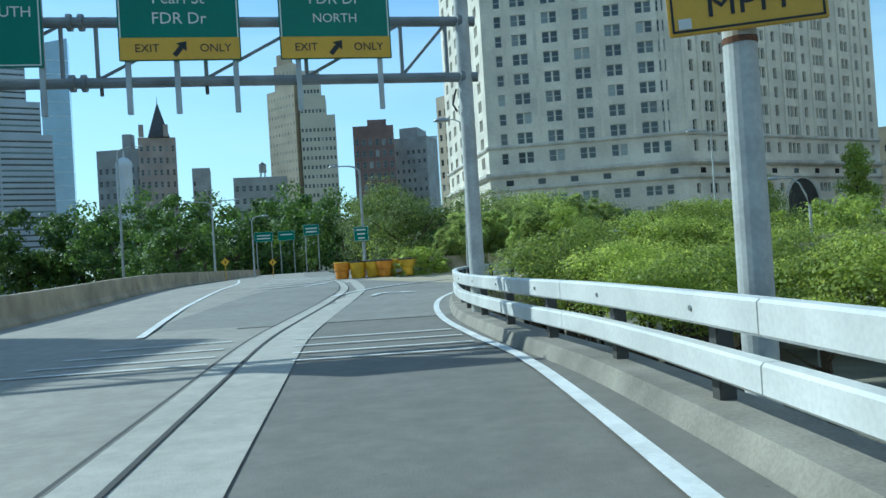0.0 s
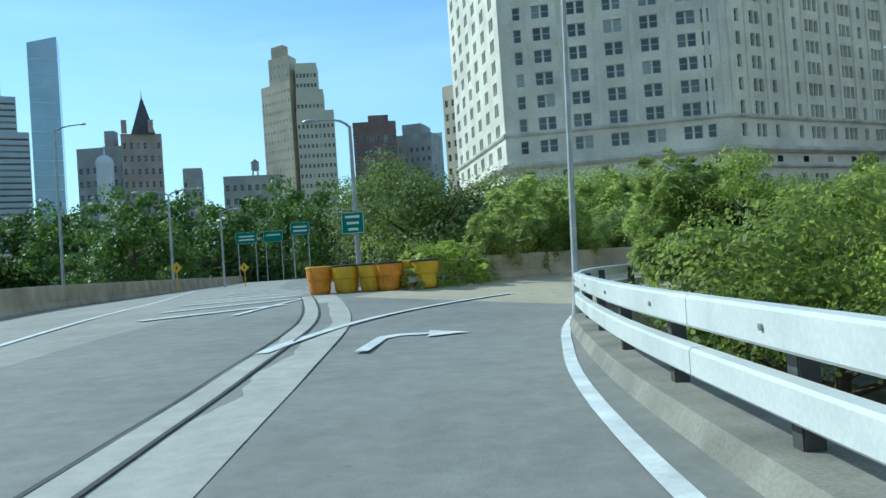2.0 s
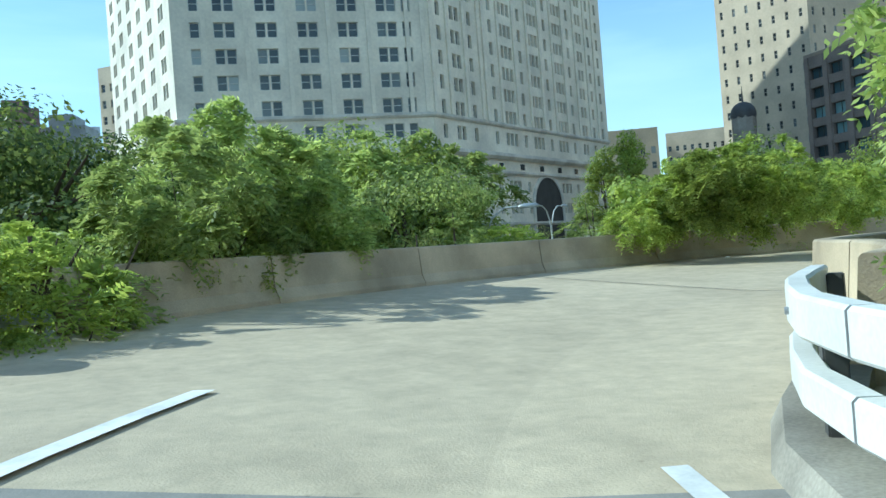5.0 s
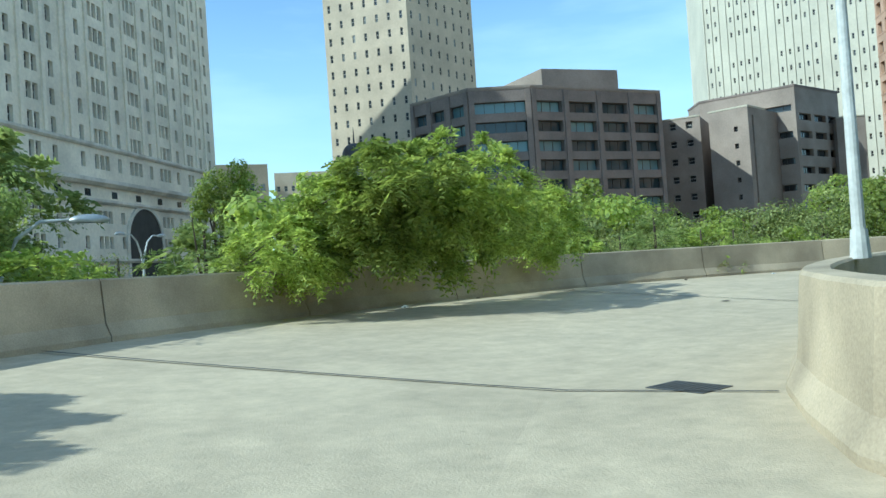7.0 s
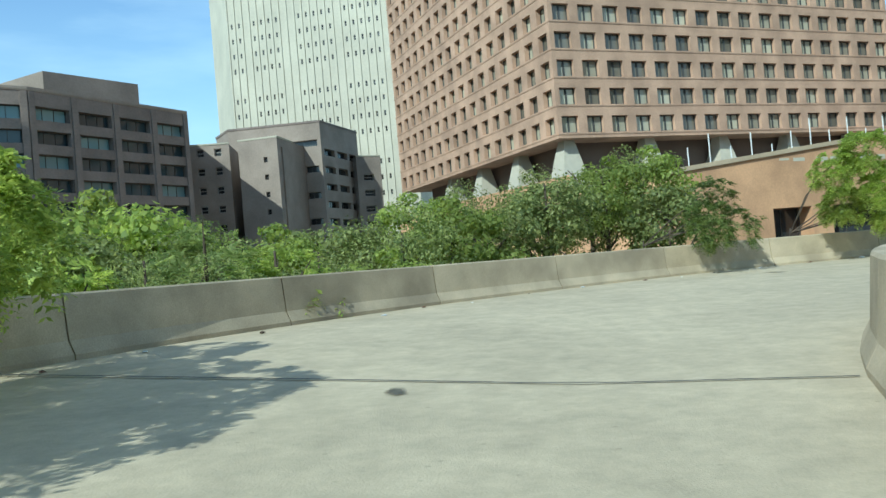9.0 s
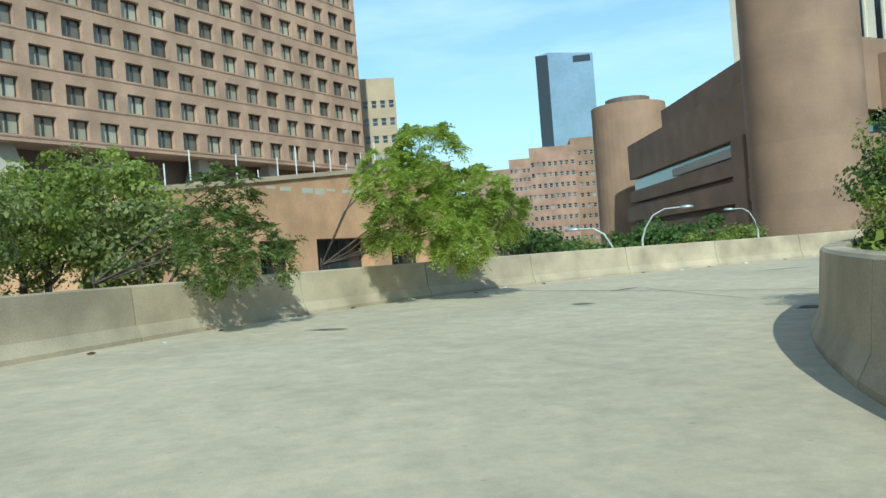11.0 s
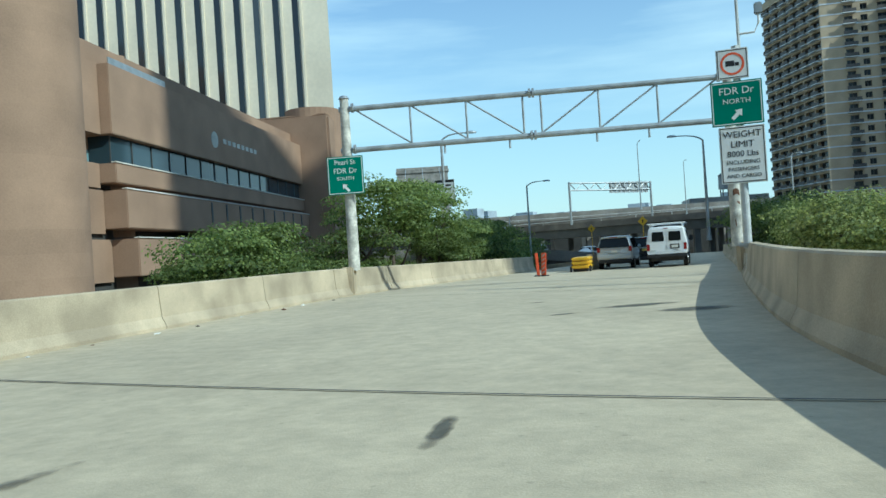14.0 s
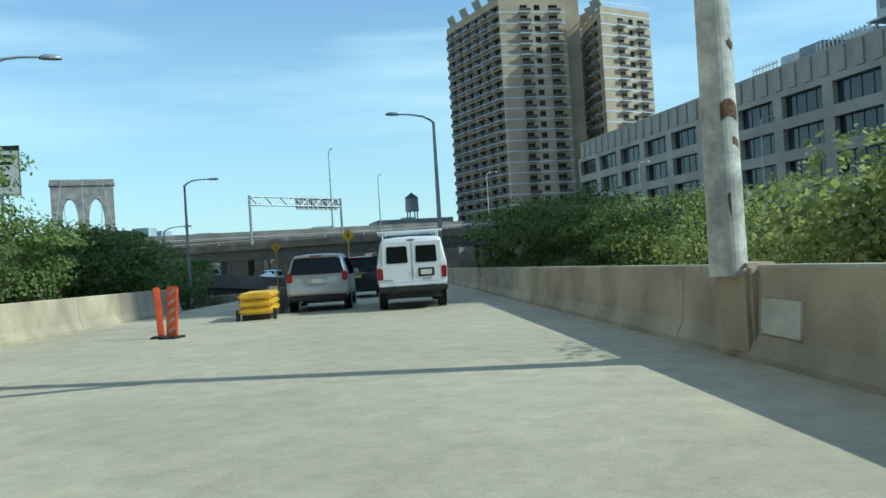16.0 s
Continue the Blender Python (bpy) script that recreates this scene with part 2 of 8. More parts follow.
M = dict(
    asphalt=ramp_concrete("asphalt", (0.205, 0.19, 0.16)),
    pale_concrete=ramp_concrete("pale_joint_concrete", (0.49, 0.46, 0.395)),
    pale_asphalt=ramp_concrete("sun_bleached_asphalt", (0.37, 0.34, 0.285)),
    worn_asphalt=ramp_concrete("worn_asphalt", (0.275, 0.26, 0.225)),
    pavement=ramp_concrete("ramp_concrete", (0.535, 0.448, 0.305)),
    barrier=material("barrier_concrete", (0.51, 0.42, 0.285), 0.85, vary=0.16, size=1.3, fine=45, bump=0.25, rand=0.06),
    kerb=material("kerb_concrete", (0.34, 0.31, 0.25), 0.85, vary=0.18, size=0.8, fine=40, bump=0.2),
    # real joint sealant; also stands for shade inside arches and gaps
    joint=material("sealant_and_shade_black", (0.06, 0.058, 0.052), 0.8),
    patch=material("repair_mortar", (0.62, 0.58, 0.48), 0.9, vary=0.12, size=0.3, fine=40, bump=0.2),
    stain=worn_stain("oil_stain", (0.13, 0.12, 0.095)),
    tar=material("crack_tar", (0.16, 0.155, 0.13), 0.8, vary=0.2, size=0.3),
    white_line=material("road_paint", (0.78, 0.78, 0.74), 0.7, vary=0.1, size=0.5, fine=25, bump=0.1),
    rail=material("rail_paint", (0.80, 0.80, 0.76), 0.45, vary=0.08, size=0.8, fine=30, bump=0.05),
    steel=material("galvanised_steel", (0.46, 0.48, 0.48), 0.45, 0.6, vary=0.1, size=0.6, fine=30, bump=0.05),
    weathered_pole=material("weathered_pole_paint", (0.66, 0.63, 0.54), 0.6, vary=0.22, size=0.35, fine=14, bump=0.12),
    pole=material("pole_paint", (0.62, 0.63, 0.60), 0.5, vary=0.12, size=0.5, fine=18, bump=0.08),
    rust=material("rust", (0.19, 0.095, 0.055), 0.9, vary=0.25, size=0.1, fine=40),
    limestone=material("limestone", (0.85, 0.78, 0.635), 0.85, vary=0.10, size=6.0, fine=2.5, bump=0.1),
    trim_stone=material("cornice_stone", (0.74, 0.70, 0.61), 0.85, vary=0.12, size=3.0, fine=3, bump=0.1),
    courthouse=material("pale_granite", (0.60, 0.50, 0.36), 0.85, vary=0.08, size=5.0, fine=2.5, bump=0.1),
    brown_precast=material("brown_precast", (0.26, 0.21, 0.18), 0.8, vary=0.12, size=4.0, fine=4, bump=0.1),
    jail=material("tan_precast", (0.33, 0.27, 0.22), 0.8, vary=0.1, size=4.0, fine=4, bump=0.1),
    white_slab=material("white_precast", (0.55, 0.51, 0.40), 0.8, vary=0.06, size=8.0, fine=2, bump=0.05),
    red_brick=material("orange_brick", (0.53, 0.345, 0.235), 0.85, vary=0.12, size=3.0, fine=8, bump=0.15),
    housing_brick=material("faded_red_brick", (0.42, 0.26, 0.18), 0.85, vary=0.12, size=3.0, fine=8, bump=0.15),
    brown_brick=material("brown_brick", (0.36, 0.232, 0.15), 0.85, vary=0.10, size=4.0, fine=10, bump=0.15, rand=0.07),
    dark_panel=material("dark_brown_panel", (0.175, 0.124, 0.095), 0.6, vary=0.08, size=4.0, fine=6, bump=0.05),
    tan_brick=material("tan_brick", (0.50, 0.395, 0.265), 0.85, vary=0.08, size=4.0, fine=6, bump=0.1),
    tower_brick=material("cream_brick", (0.58, 0.49, 0.35), 0.85, vary=0.08, size=6.0, fine=3, bump=0.1),
    old_red=material("dark_red_brick", (0.217, 0.146, 0.127), 0.85, vary=0.12, size=4.0, fine=4, bump=0.1),
    grey_stone=material("grey_stone", (0.36, 0.36, 0.35), 0.85, vary=0.1, size=4.0, fine=4, bump=0.1),
    granite=material("weathered_granite", (0.33, 0.30, 0.26), 0.9, vary=0.15, size=4.0, fine=2, bump=0.2),
    office_grey=material("office_concrete", (0.47, 0.44, 0.385), 0.85, vary=0.1, size=5.0, fine=3, bump=0.1),
    balcony_metal=material("dark_balcony_panel", (0.085, 0.075, 0.065), 0.6, vary=0.1, size=2.0, fine=8, bump=0.0),
    # distance haze is mixed into this blue-grey base colour
    haze=material("haze_tinted_masonry", (0.44, 0.49, 0.53), 0.85, vary=0.12, size=12.0, fine=0.5, bump=0.0),
    slate=material("slate_roof", (0.09, 0.09, 0.095), 0.7, vary=0.12, size=2.0, fine=5),
    roof=material("roof_gravel", (0.25, 0.24, 0.22), 0.9, vary=0.1, size=5.0, fine=10),
    band_white=material("white_cladding", (0.62, 0.64, 0.66), 0.5, vary=0.05, size=5.0, fine=3, bump=0.0),
    blue_glass=material("blue_curtain_glass", (0.30, 0.38, 0.44), 0.12, 0.35, vary=0.06, size=20.0, fine=0.4, bump=0.0),
    ground=material("ground_cover", (0.27, 0.25, 0.18), 0.95, vary=0.25, size=6.0, fine=8, bump=0.3),
    street=material("street_asphalt", (0.13, 0.13, 0.125), 0.9, vary=0.1, size=4.0, fine=40),
    steel_dark=material("painted_girder", (0.085, 0.085, 0.08), 0.6, vary=0.12, size=2.0, fine=10),
    bark=material("bark", (0.12, 0.09, 0.065), 0.9, vary=0.25, size=0.4, fine=25, bump=0.4),
    sign_green=material("green_sign_sheeting", (0.005, 0.19, 0.12), 0.35, vary=0.05, size=1.0, fine=20, bump=0.0),
    sign_yellow=material("yellow_sign_sheeting", (0.75, 0.44, 0.02), 0.35, vary=0.05, size=1.0, fine=20, bump=0.0),
    sign_white=material("white_sign_sheeting", (0.80, 0.80, 0.76), 0.35, vary=0.04, size=1.0, fine=20, bump=0.0),
    ink=material("black_sign_ink", (0.02, 0.02, 0.02), 0.5, bump=0.0),
    orange=material("orange_plastic", (0.80, 0.12, 0.04), 0.5, vary=0.1, size=0.5),
    faded_white=material("faded_white_sheeting", (0.55, 0.36, 0.30), 0.5, vary=0.25, size=0.15, bump=0.0),
    yellow=material("yellow_plastic", (0.80, 0.48, 0.02), 0.5, vary=0.1, size=0.5),
    white_paint=material("white_car_paint", (0.80, 0.80, 0.78), 0.25, vary=0.03, size=2.0, bump=0.0, spec=0.6),
    silver_paint=material("silver_car_paint", (0.50, 0.52, 0.51), 0.38, 0.15, vary=0.03, size=2.0, bump=0.0),
    black_paint=material("black_car_paint", (0.012, 0.012, 0.014), 0.2, vary=0.03, size=2.0, bump=0.0, spec=0.6),
    black_plastic=material("black_plastic", (0.025, 0.025, 0.026), 0.6, vary=0.1, size=0.4),
    tyre=material("tyre_rubber", (0.02, 0.02, 0.02), 0.85, vary=0.2, size=0.2),
    alloy=material("alloy_wheel", (0.55, 0.56, 0.57), 0.35, 0.8, vary=0.05, size=0.3, bump=0.0),
    plate=material("number_plate", (0.72, 0.70, 0.62), 0.4, bump=0.0),
    plate_gold=material("gold_number_plate", (0.75, 0.50, 0.10), 0.4, bump=0.0),
    car_glass=material("tinted_car_glass", (0.012, 0.014, 0.015), 0.1, vary=0.05, size=1.0, bump=0.0, spec=0.22),
    tail=glow("lit_red_tail_lamp", (0.24, 0.010, 0.012), 0.04),
    pane=window_glass("window_pane", (0.030, 0.036, 0.040), (0.34, 0.36, 0.35), 0.22),
    terrace_brick=material("terrace_brick", (0.62, 0.365, 0.20), 0.85, vary=0.10, size=3.0, fine=6, bump=0.15),
    pane_blind=window_glass("window_with_blinds", (0.12, 0.11, 0.085), (0.55, 0.52, 0.38), 0.65),
    cream_precast=material("cream_precast", (0.80, 0.71, 0.54), 0.8, vary=0.05, size=8.0, fine=2, bump=0.05),
    tower_bands=material("blue_grey_cladding", (0.44, 0.48, 0.52), 0.5, vary=0.05, size=5.0, fine=3, bump=0.0),
    spire_stone=material("weathered_brownstone", (0.42, 0.34, 0.29), 0.85, vary=0.1, size=4.0, fine=4, bump=0.1),
    pane_office=window_glass("office_sash_pane", (0.055, 0.065, 0.065), (0.42, 0.45, 0.42), 0.45),
    truss_paint=material("truss_paint", (0.40, 0.425, 0.43), 0.5, 0.2, vary=0.15, size=0.5, fine=25, bump=0.05),
    gantry_paint=material("gantry_paint", (0.27, 0.29, 0.30), 0.5, 0.2, vary=0.12, size=0.6, fine=30, bump=0.05),
    amber=material("amber_plastic", (0.80, 0.31, 0.02), 0.5, vary=0.12, size=0.4),
    # base colour darkened to carry the deep shade about the viaduct
    viaduct=material("darkened_viaduct_concrete", (0.20, 0.175, 0.145), 0.85, vary=0.18, size=3.0, fine=8, bump=0.15),
    pane_dark=window_glass("dark_window_pane", (0.018, 0.02, 0.022), (0.06, 0.07, 0.075), 0.3),
    pane_blue=window_glass("blue_window_pane", (0.03, 0.05, 0.06), (0.22, 0.36, 0.38), 0.4),
    frame_dark=material("dark_window_frame", (0.07, 0.07, 0.065), 0.6, bump=0.0),
    frame_stone=material("white_sash_frame", (0.60, 0.60, 0.55), 0.6, bump=0.0),
    frame_pale=material("pale_window_frame", (0.42, 0.40, 0.35), 0.6, bump=0.0),
    leaf=leaf_material("green_leaves", (0.14, 0.20, 0.042), (0.37, 0.43, 0.105), 0.52),
    leaf_mid=leaf_material("pale_green_leaves", (0.17, 0.235, 0.07), (0.39, 0.45, 0.165), 0.55),
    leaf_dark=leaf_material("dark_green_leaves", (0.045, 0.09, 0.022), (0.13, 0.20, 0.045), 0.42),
    leaf_light=leaf_material("yellow_green_leaves", (0.16, 0.225, 0.045), (0.41, 0.47, 0.12), 0.5),
    leaf_sunny=leaf_material("sunny_green_leaves", (0.20, 0.27, 0.05), (0.48, 0.53, 0.13), 0.55),
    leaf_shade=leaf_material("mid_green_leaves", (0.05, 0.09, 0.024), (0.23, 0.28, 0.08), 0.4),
    leaf_olive=leaf_material("olive_leaves", (0.095, 0.135, 0.04), (0.36, 0.39, 0.14), 0.42),
)


# ---- mesh helpers ----
def mesh_from(name, verts, faces, mats=None, face_mats=None, smooth=False):
    me = bpy.data.meshes.new(name)
    me.from_pydata([tuple(v) for v in verts], [], faces)
    for m in mats or ():
        me.materials.append(m)
    if face_mats:
        me.polygons.foreach_set("material_index", face_mats)
    if smooth:
        me.polygons.foreach_set("use_smooth", [True] * len(me.polygons))
    me.update()
    return me


def from_bm(name, bm, mats, smooth=False):
    me = bpy.data.meshes.new(name)
    bmesh.ops.recalc_face_normals(bm, faces=bm.faces)
    if smooth:
        for f in bm.faces:
            f.smooth = True
    bm.to_mesh(me)
    bm.free()
    if smooth:
        me.set_sharp_from_angle(angle=radians(38))
    for m in mats if isinstance(mats, (list, tuple)) else [mats]:
        me.materials.append(m)
    return me


def thing(name, label, category, group="", at_pose=None, kind=""):
    ob = tagged(new(name), label, category, group, kind)
    ob.empty_display_size = 0.2
    if at_pose is not None:
        ob.matrix_basis = at_pose
    return ob


def part(name, data, mat, parent, label="", at_pose=None, smooth=False):
    me = from_bm(name, data, mat, smooth) if isinstance(data, bmesh.types.BMesh) else data
    ob = new(name, me)
    ob.parent = parent
    if at_pose is not None:
        ob.matrix_basis = at_pose
    return tagged(ob, label)


def box(bm, x0, x1, y0, y1, z0, z1, bevel=0.0, m=None):
    r = bmesh.ops.create_cube(bm, size=1.0)
    vs = r["verts"]
    for v in vs:
        v.co = Vector((x0 if v.co.x < 0 else x1, y0 if v.co.y < 0 else y1, z0 if v.co.z < 0 else z1))
    if bevel:
        es = list({e for v in vs for e in v.link_edges})
        out = bmesh.ops.bevel(bm, geom=es, offset=bevel, segments=2, affect="EDGES", clamp_overlap=True)
        vs = list({v for f in out["faces"] for v in f.verts} | {v for v in vs if v.is_valid})
    if m is not None:
        bmesh.ops.transform(bm, matrix=m, verts=vs)
    return bm


def boxed(*args, **kw):
    return box(bmesh.new(), *args, **kw)


def tube(path, radii, sides=8, bm=None, caps=True):
    bm = bm or bmesh.new()
    rings = []
    pts = [Vector(p) for p in path]
    if not isinstance(radii, (list, tuple)):
        radii = [radii] * len(pts)
    for i, (p, r) in enumerate(zip(pts, radii)):
        d = (pts[min(i + 1, len(pts) - 1)] - pts[max(i - 1, 0)]).normalized()
        side = d.cross(Vector((0, 0, 1)) if abs(d.z) < 0.95 else Vector((1, 0, 0))).normalized()
        up = side.cross(d)
        rings.append([bm.verts.new(p + (side * math.cos(a) + up * math.sin(a)) * r) for a in (2 * math.pi * k / sides for k in range(sides))])
    for a, b in zip(rings, rings[1:]):
        for k in range(sides):
            bm.faces.new((a[k], a[(k + 1) % sides], b[(k + 1) % sides], b[k]))
    if caps:
        bm.faces.new(rings[0][::-1])
        bm.faces.new(rings[-1])
    return bm


def spline(rows, step=1.2):
    """Points along a smooth line through rows of numbers, the first two of which are x and y."""
    a = np.array(rows, float)
    out = []
    for i in range(len(a) - 1):
        p0, p1, p2, p3 = a[max(i - 1, 0)], a[i], a[i + 1], a[min(i + 2, len(a) - 1)]
        k = max(1, int(round(np.hypot(*(p2 - p1)[:2]) / step)))
        for u in np.arange(k) / k:
            out.append(0.5 * (2 * p1 + (p2 - p0) * u + (2 * p0 - 5 * p1 + 4 * p2 - p3) * u**2 + (3 * p1 - p0 - 3 * p2 + p3) * u**3))
    out.append(a[-1])
    return np.array(out)


def sides_of(line):
    """Unit vectors to the right of a line of points."""
    d = np.gradient(line[:, :2], axis=0)
    d /= np.hypot(d[:, 0], d[:, 1])[:, None]
    return np.stack([d[:, 1], -d[:, 0]], 1)


def sweep(bm, line, right, profile, z=None, close=True):
    """Sweeps a profile of (offset to the right, height) along a line."""
    z = np.zeros(len(line)) if z is None else z
    rings = [[bm.verts.new((p[0] + r[0] * u, p[1] + r[1] * u, h + v)) for u, v in profile] for p, r, h in zip(line, right, z)]
    n = len(profile)
    for a, b in zip(rings, rings[1:]):
        for k in range(n if close else n - 1):
            bm.faces.new((a[k], a[(k + 1) % n], b[(k + 1) % n], b[k]))
    if close:
        bm.faces.new(rings[0])
        bm.faces.new(rings[-1][::-1])
    return bm


def lettering(text, size, mat, parent, at_pose, width=0.0):
    cu = bpy.data.curves.new("lettering", "FONT")
    cu.body, cu.size, cu.align_x, cu.align_y, cu.extrude = text, size, "CENTER", "CENTER", 0.002
    cu.materials.append(mat)
    cu.resolution_u = 3
    ob = new("lettering", cu)
    ob.parent = parent
    ob.matrix_basis = at_pose
    if width:
        ob.scale.x = width
    return ob


# ---- ground, bridge deck and the looping ramp ----
GROUND = -6.0
bm = bmesh.new()
bmesh.ops.create_grid(bm, x_segments=40, y_segments=40, size=2400)
for v in bm.verts:
    v.co.z = GROUND
tagged(new("ground", from_bm("ground", bm, M["ground"])), "rough green ground and planting below the elevated ramp", "ground", kind="structure")

# stations of the ramp's wheel line: x, y, width to the left, width to the right, rise of the left edge
RAMP = [
    (-1.38, 17.36, 3.0, 1.9, 0.0), (-1.65, 23.83, 3.4, 1.9, 0.05), (-1.28, 29.24, 4.0, 1.85, 0.18), (-0.13, 34.03, 5.0, 2.1, 0.32),
    (1.98, 38.36, 6.6, 3.3, 0.44), (5.14, 42.08, 7.0, 3.6, 0.5), (9.28, 44.93, 7.0, 2.0, 0.47), (14.27, 46.51, 7.2, 2.15, 0.42),
    (19.8, 46.35, 7.3, 2.3, 0.36), (25.35, 44.26, 7.3, 2.45, 0.3), (30.41, 40.35, 7.3, 2.55, 0.22), (34.32, 34.54, 7.6, 2.7, 0.16),
    (36.33, 26.95, 7.9, 2.95, 0.1), (35.92, 17.95, 8.2, 3.3, 0.0), (33.39, 7.85, 8.6, 3.55, 0.0), (30.43, -1.7, 8.8, 3.7, 0.0),
    (24.52, -20.8, 8.3, 3.8, 0.0), (18.6, -39.9, 7.4, 3.8, 0.0), (11.0, -64.0, 6.6, 3.8, 0.0), (4.0, -86.0, 6.6, 3.8, 0.0),
]
LINE = spline(RAMP, 1.0)
RIGHT = sides_of(LINE)
ARC = np.r_[0, np.cumsum(np.hypot(*np.diff(LINE[:, :2], axis=0).T))]


def fall(x, y):
    """The last stretch of the ramp falls away gently."""
    return -0.0125 * max(0.0, 4.0 - y) if x > 2 else 0.0


def on_ramp(s, lateral):
    """The place s metres along the ramp and so far to the right of the wheel line, and the way ahead in degrees."""
    q = [np.interp(s, ARC, LINE[:, k]) for k in range(5)]
    r = np.array([np.interp(s, ARC, RIGHT[:, k]) for k in range(2)])
    r /= np.hypot(*r)
    z = q[4] * max(0.0, -lateral) / q[2] + (fall(q[0], q[1]) if s > 60 else 0.0)
    return Vector((q[0] + r[0] * lateral, q[1] + r[1] * lateral, z)), math.degrees(math.atan2(r[1], r[0]))


bm = bmesh.new()
cuts = (-1.0, -0.72, -0.45, -0.2, 0.0, 0.5, 1.0)
rings = []
for p, r in zip(LINE, RIGHT):
    ring = []
    for c in cuts:
        u = c * (p[2] + 0.25 if c < 0 else p[3] + 0.25)
        ring.append(bm.verts.new((p[0] + r[0] * u, p[1] + r[1] * u, 0.012 + (p[4] * -c if c < 0 else 0.0) + (fall(p[0], p[1]) if len(rings) > 60 else 0.0))))
    rings.append(ring)
for i, (a, b) in enumerate(zip(rings, rings[1:])):
    for k in range(len(cuts) - 1):
        bm.faces.new((a[k], a[k + 1], b[k + 1], b[k])).material_index = 1 if ARC[i] < 20.0 else 0
low = [[bm.verts.new((v.co.x, v.co.y, -1.1)) for v in (ring[0], ring[-1])] for ring in rings]
for i in range(len(rings) - 1):
    bm.faces.new((rings[i][0], rings[i + 1][0], low[i + 1][0], low[i][0]))
    bm.faces.new((rings[i + 1][-1], rings[i][-1], low[i][1], low[i + 1][1]))
    bm.faces.new((low[i][0], low[i + 1][0], low[i + 1][1], low[i][1]))
ramp = tagged(new("road", from_bm("road", bm, [M["pavement"], M["worn_asphalt"]])), "worn pale concrete road of the curving elevated ramp", "road", kind="structure")



def deck_z(y):
    """The bridge roadway rises with the outer edge of the ramp."""
    return float(np.interp(y, (18.0, 24.0, 29.5, 35.0, 41.5, 48.0), (0.0, 0.05, 0.18, 0.32, 0.44, 0.5)))


# the bridge roadway: full width at first, then up to the ramp's outer edge, then on past the gore
strips = [(-9.3 - 0.16 * y, y, x, y, 0.0) for y, x in ((-14.0, 2.2), (-8.0, 2.2), (0.0, 2.2), (6.0, 1.6), (10.0, 1.15), (17.55, 0.85))]
for p, r in zip(LINE, RIGHT):
    ex, ey = p[0] - r[0] * (p[2] + 0.25), p[1] - r[1] * (p[2] + 0.25)
    if 17.7 < ey < 46.0 and p[0] < 8:
        strips.append((-9.3 - 0.16 * ey, ey, ex, ey, 0.012 + p[4]))
strips += [(-9.3 - 0.16 * y, y, x, y, 0.51) for y, x in ((48.0, -1.8), (54.0, -5.0), (60.0, -7.0), (75.0, -10.0), (90.0, -13.0), (140.0, -21.0))]
bm = bmesh.new()
rows = []
for xl, yl, xr, yr, z in strips:
    rows.append([bm.verts.new((xl + (xr - xl) * u, yl, z if yl > 19 else 0.0)) for u in (0.0, 0.35, 0.7, 1.0)])
under = [[bm.verts.new((v.co.x, v.co.y, -1.3)) for v in (r[0], r[-1])] for r in rows]
for a, b, c, d in zip(rows, rows[1:], under, under[1:]):
    for k in range(3):
        bm.faces.new((a[k], a[k + 1], b[k + 1], b[k])).material_index = 2 if k < 2 else int(a[k].co.y > 17.5)
    bm.faces.new((a[0], b[0], d[0], c[0]))
    bm.faces.new((b[-1], a[-1], c[1], d[1]))
    bm.faces.new((c[0], d[0], d[1], c[1]))
tagged(new("road", from_bm("road", bm, [M["asphalt"], M["worn_asphalt"], M["pale_asphalt"]])), "grey asphalt bridge roadway beside the ramp", "road", kind="structure")

# piers under ramp and deck
for s in range(12, int(ARC[-1]) - 4, 14):
    p, a = on_ramp(s, -2.4)
    col = thing("ramp_pier", "grey concrete pier under the ramp", "pier", "ramp piers", pose(p.x, p.y, GROUND, 0, 0, a), "structure")
    part("shaft", tube([(0, 0, 0), (0, 0, 4.2)], 0.6, 14), M["barrier"], col)
    part("cap", boxed(-3.6, 3.6, -0.55, 0.55, 4.15, 4.92, 0.06), M["barrier"], col)


def marking(name, line, half, z, mat, label):
    pts = spline([tuple(p)[:3] if len(p) > 2 else (p[0], p[1], 0.0) for p in line], 1.0)
    r = sides_of(pts)
    sweep_bm = bmesh.new()
    rows = [[sweep_bm.verts.new((p[0] + q[0] * u, p[1] + q[1] * u, z + p[2])) for u in (-half, half)] for p, q in zip(pts, r)]
    for a, b in zip(rows, rows[1:]):
        sweep_bm.faces.new((a[0], a[1], b[1], b[0]))
    return tagged(new(name, from_bm(name, sweep_bm, mat)), label, "road marking", kind="structure")


def lane(lateral, s0, s1):
    return [tuple(on_ramp(s, lateral)[0]) for s in np.linspace(s0, s1, 14)]


marking("road_line", [(1.35, -12), (1.3, 0), (0.98, 8.4), (0.45, 12.2), (0.0, 15.6), (-0.22, 19), (-0.25, 22.6), (-0.1, 25.5), (0.2, 28), (0.55, 30.4), (1.1, 33.0), (1.75, 35.3), (2.55, 37.4)], 0.075, 0.022, M["white_line"], "white edge line along the guard rail")
marking("road_line", lane(-2.75, 11.0, 23), 0.11, 0.028, M["white_line"], "white line between the two ramp lanes")
for y in (10.5, 11.4, 12.45, 13.6):
    marking("road_line", [(-2.1 - 0.19 * (y - 10.5), y), (0.5 - 0.14 * (y - 10.5), y + 0.16)], 0.05, 0.024, M["white_line"], "thin white rumble stripe across the lane")
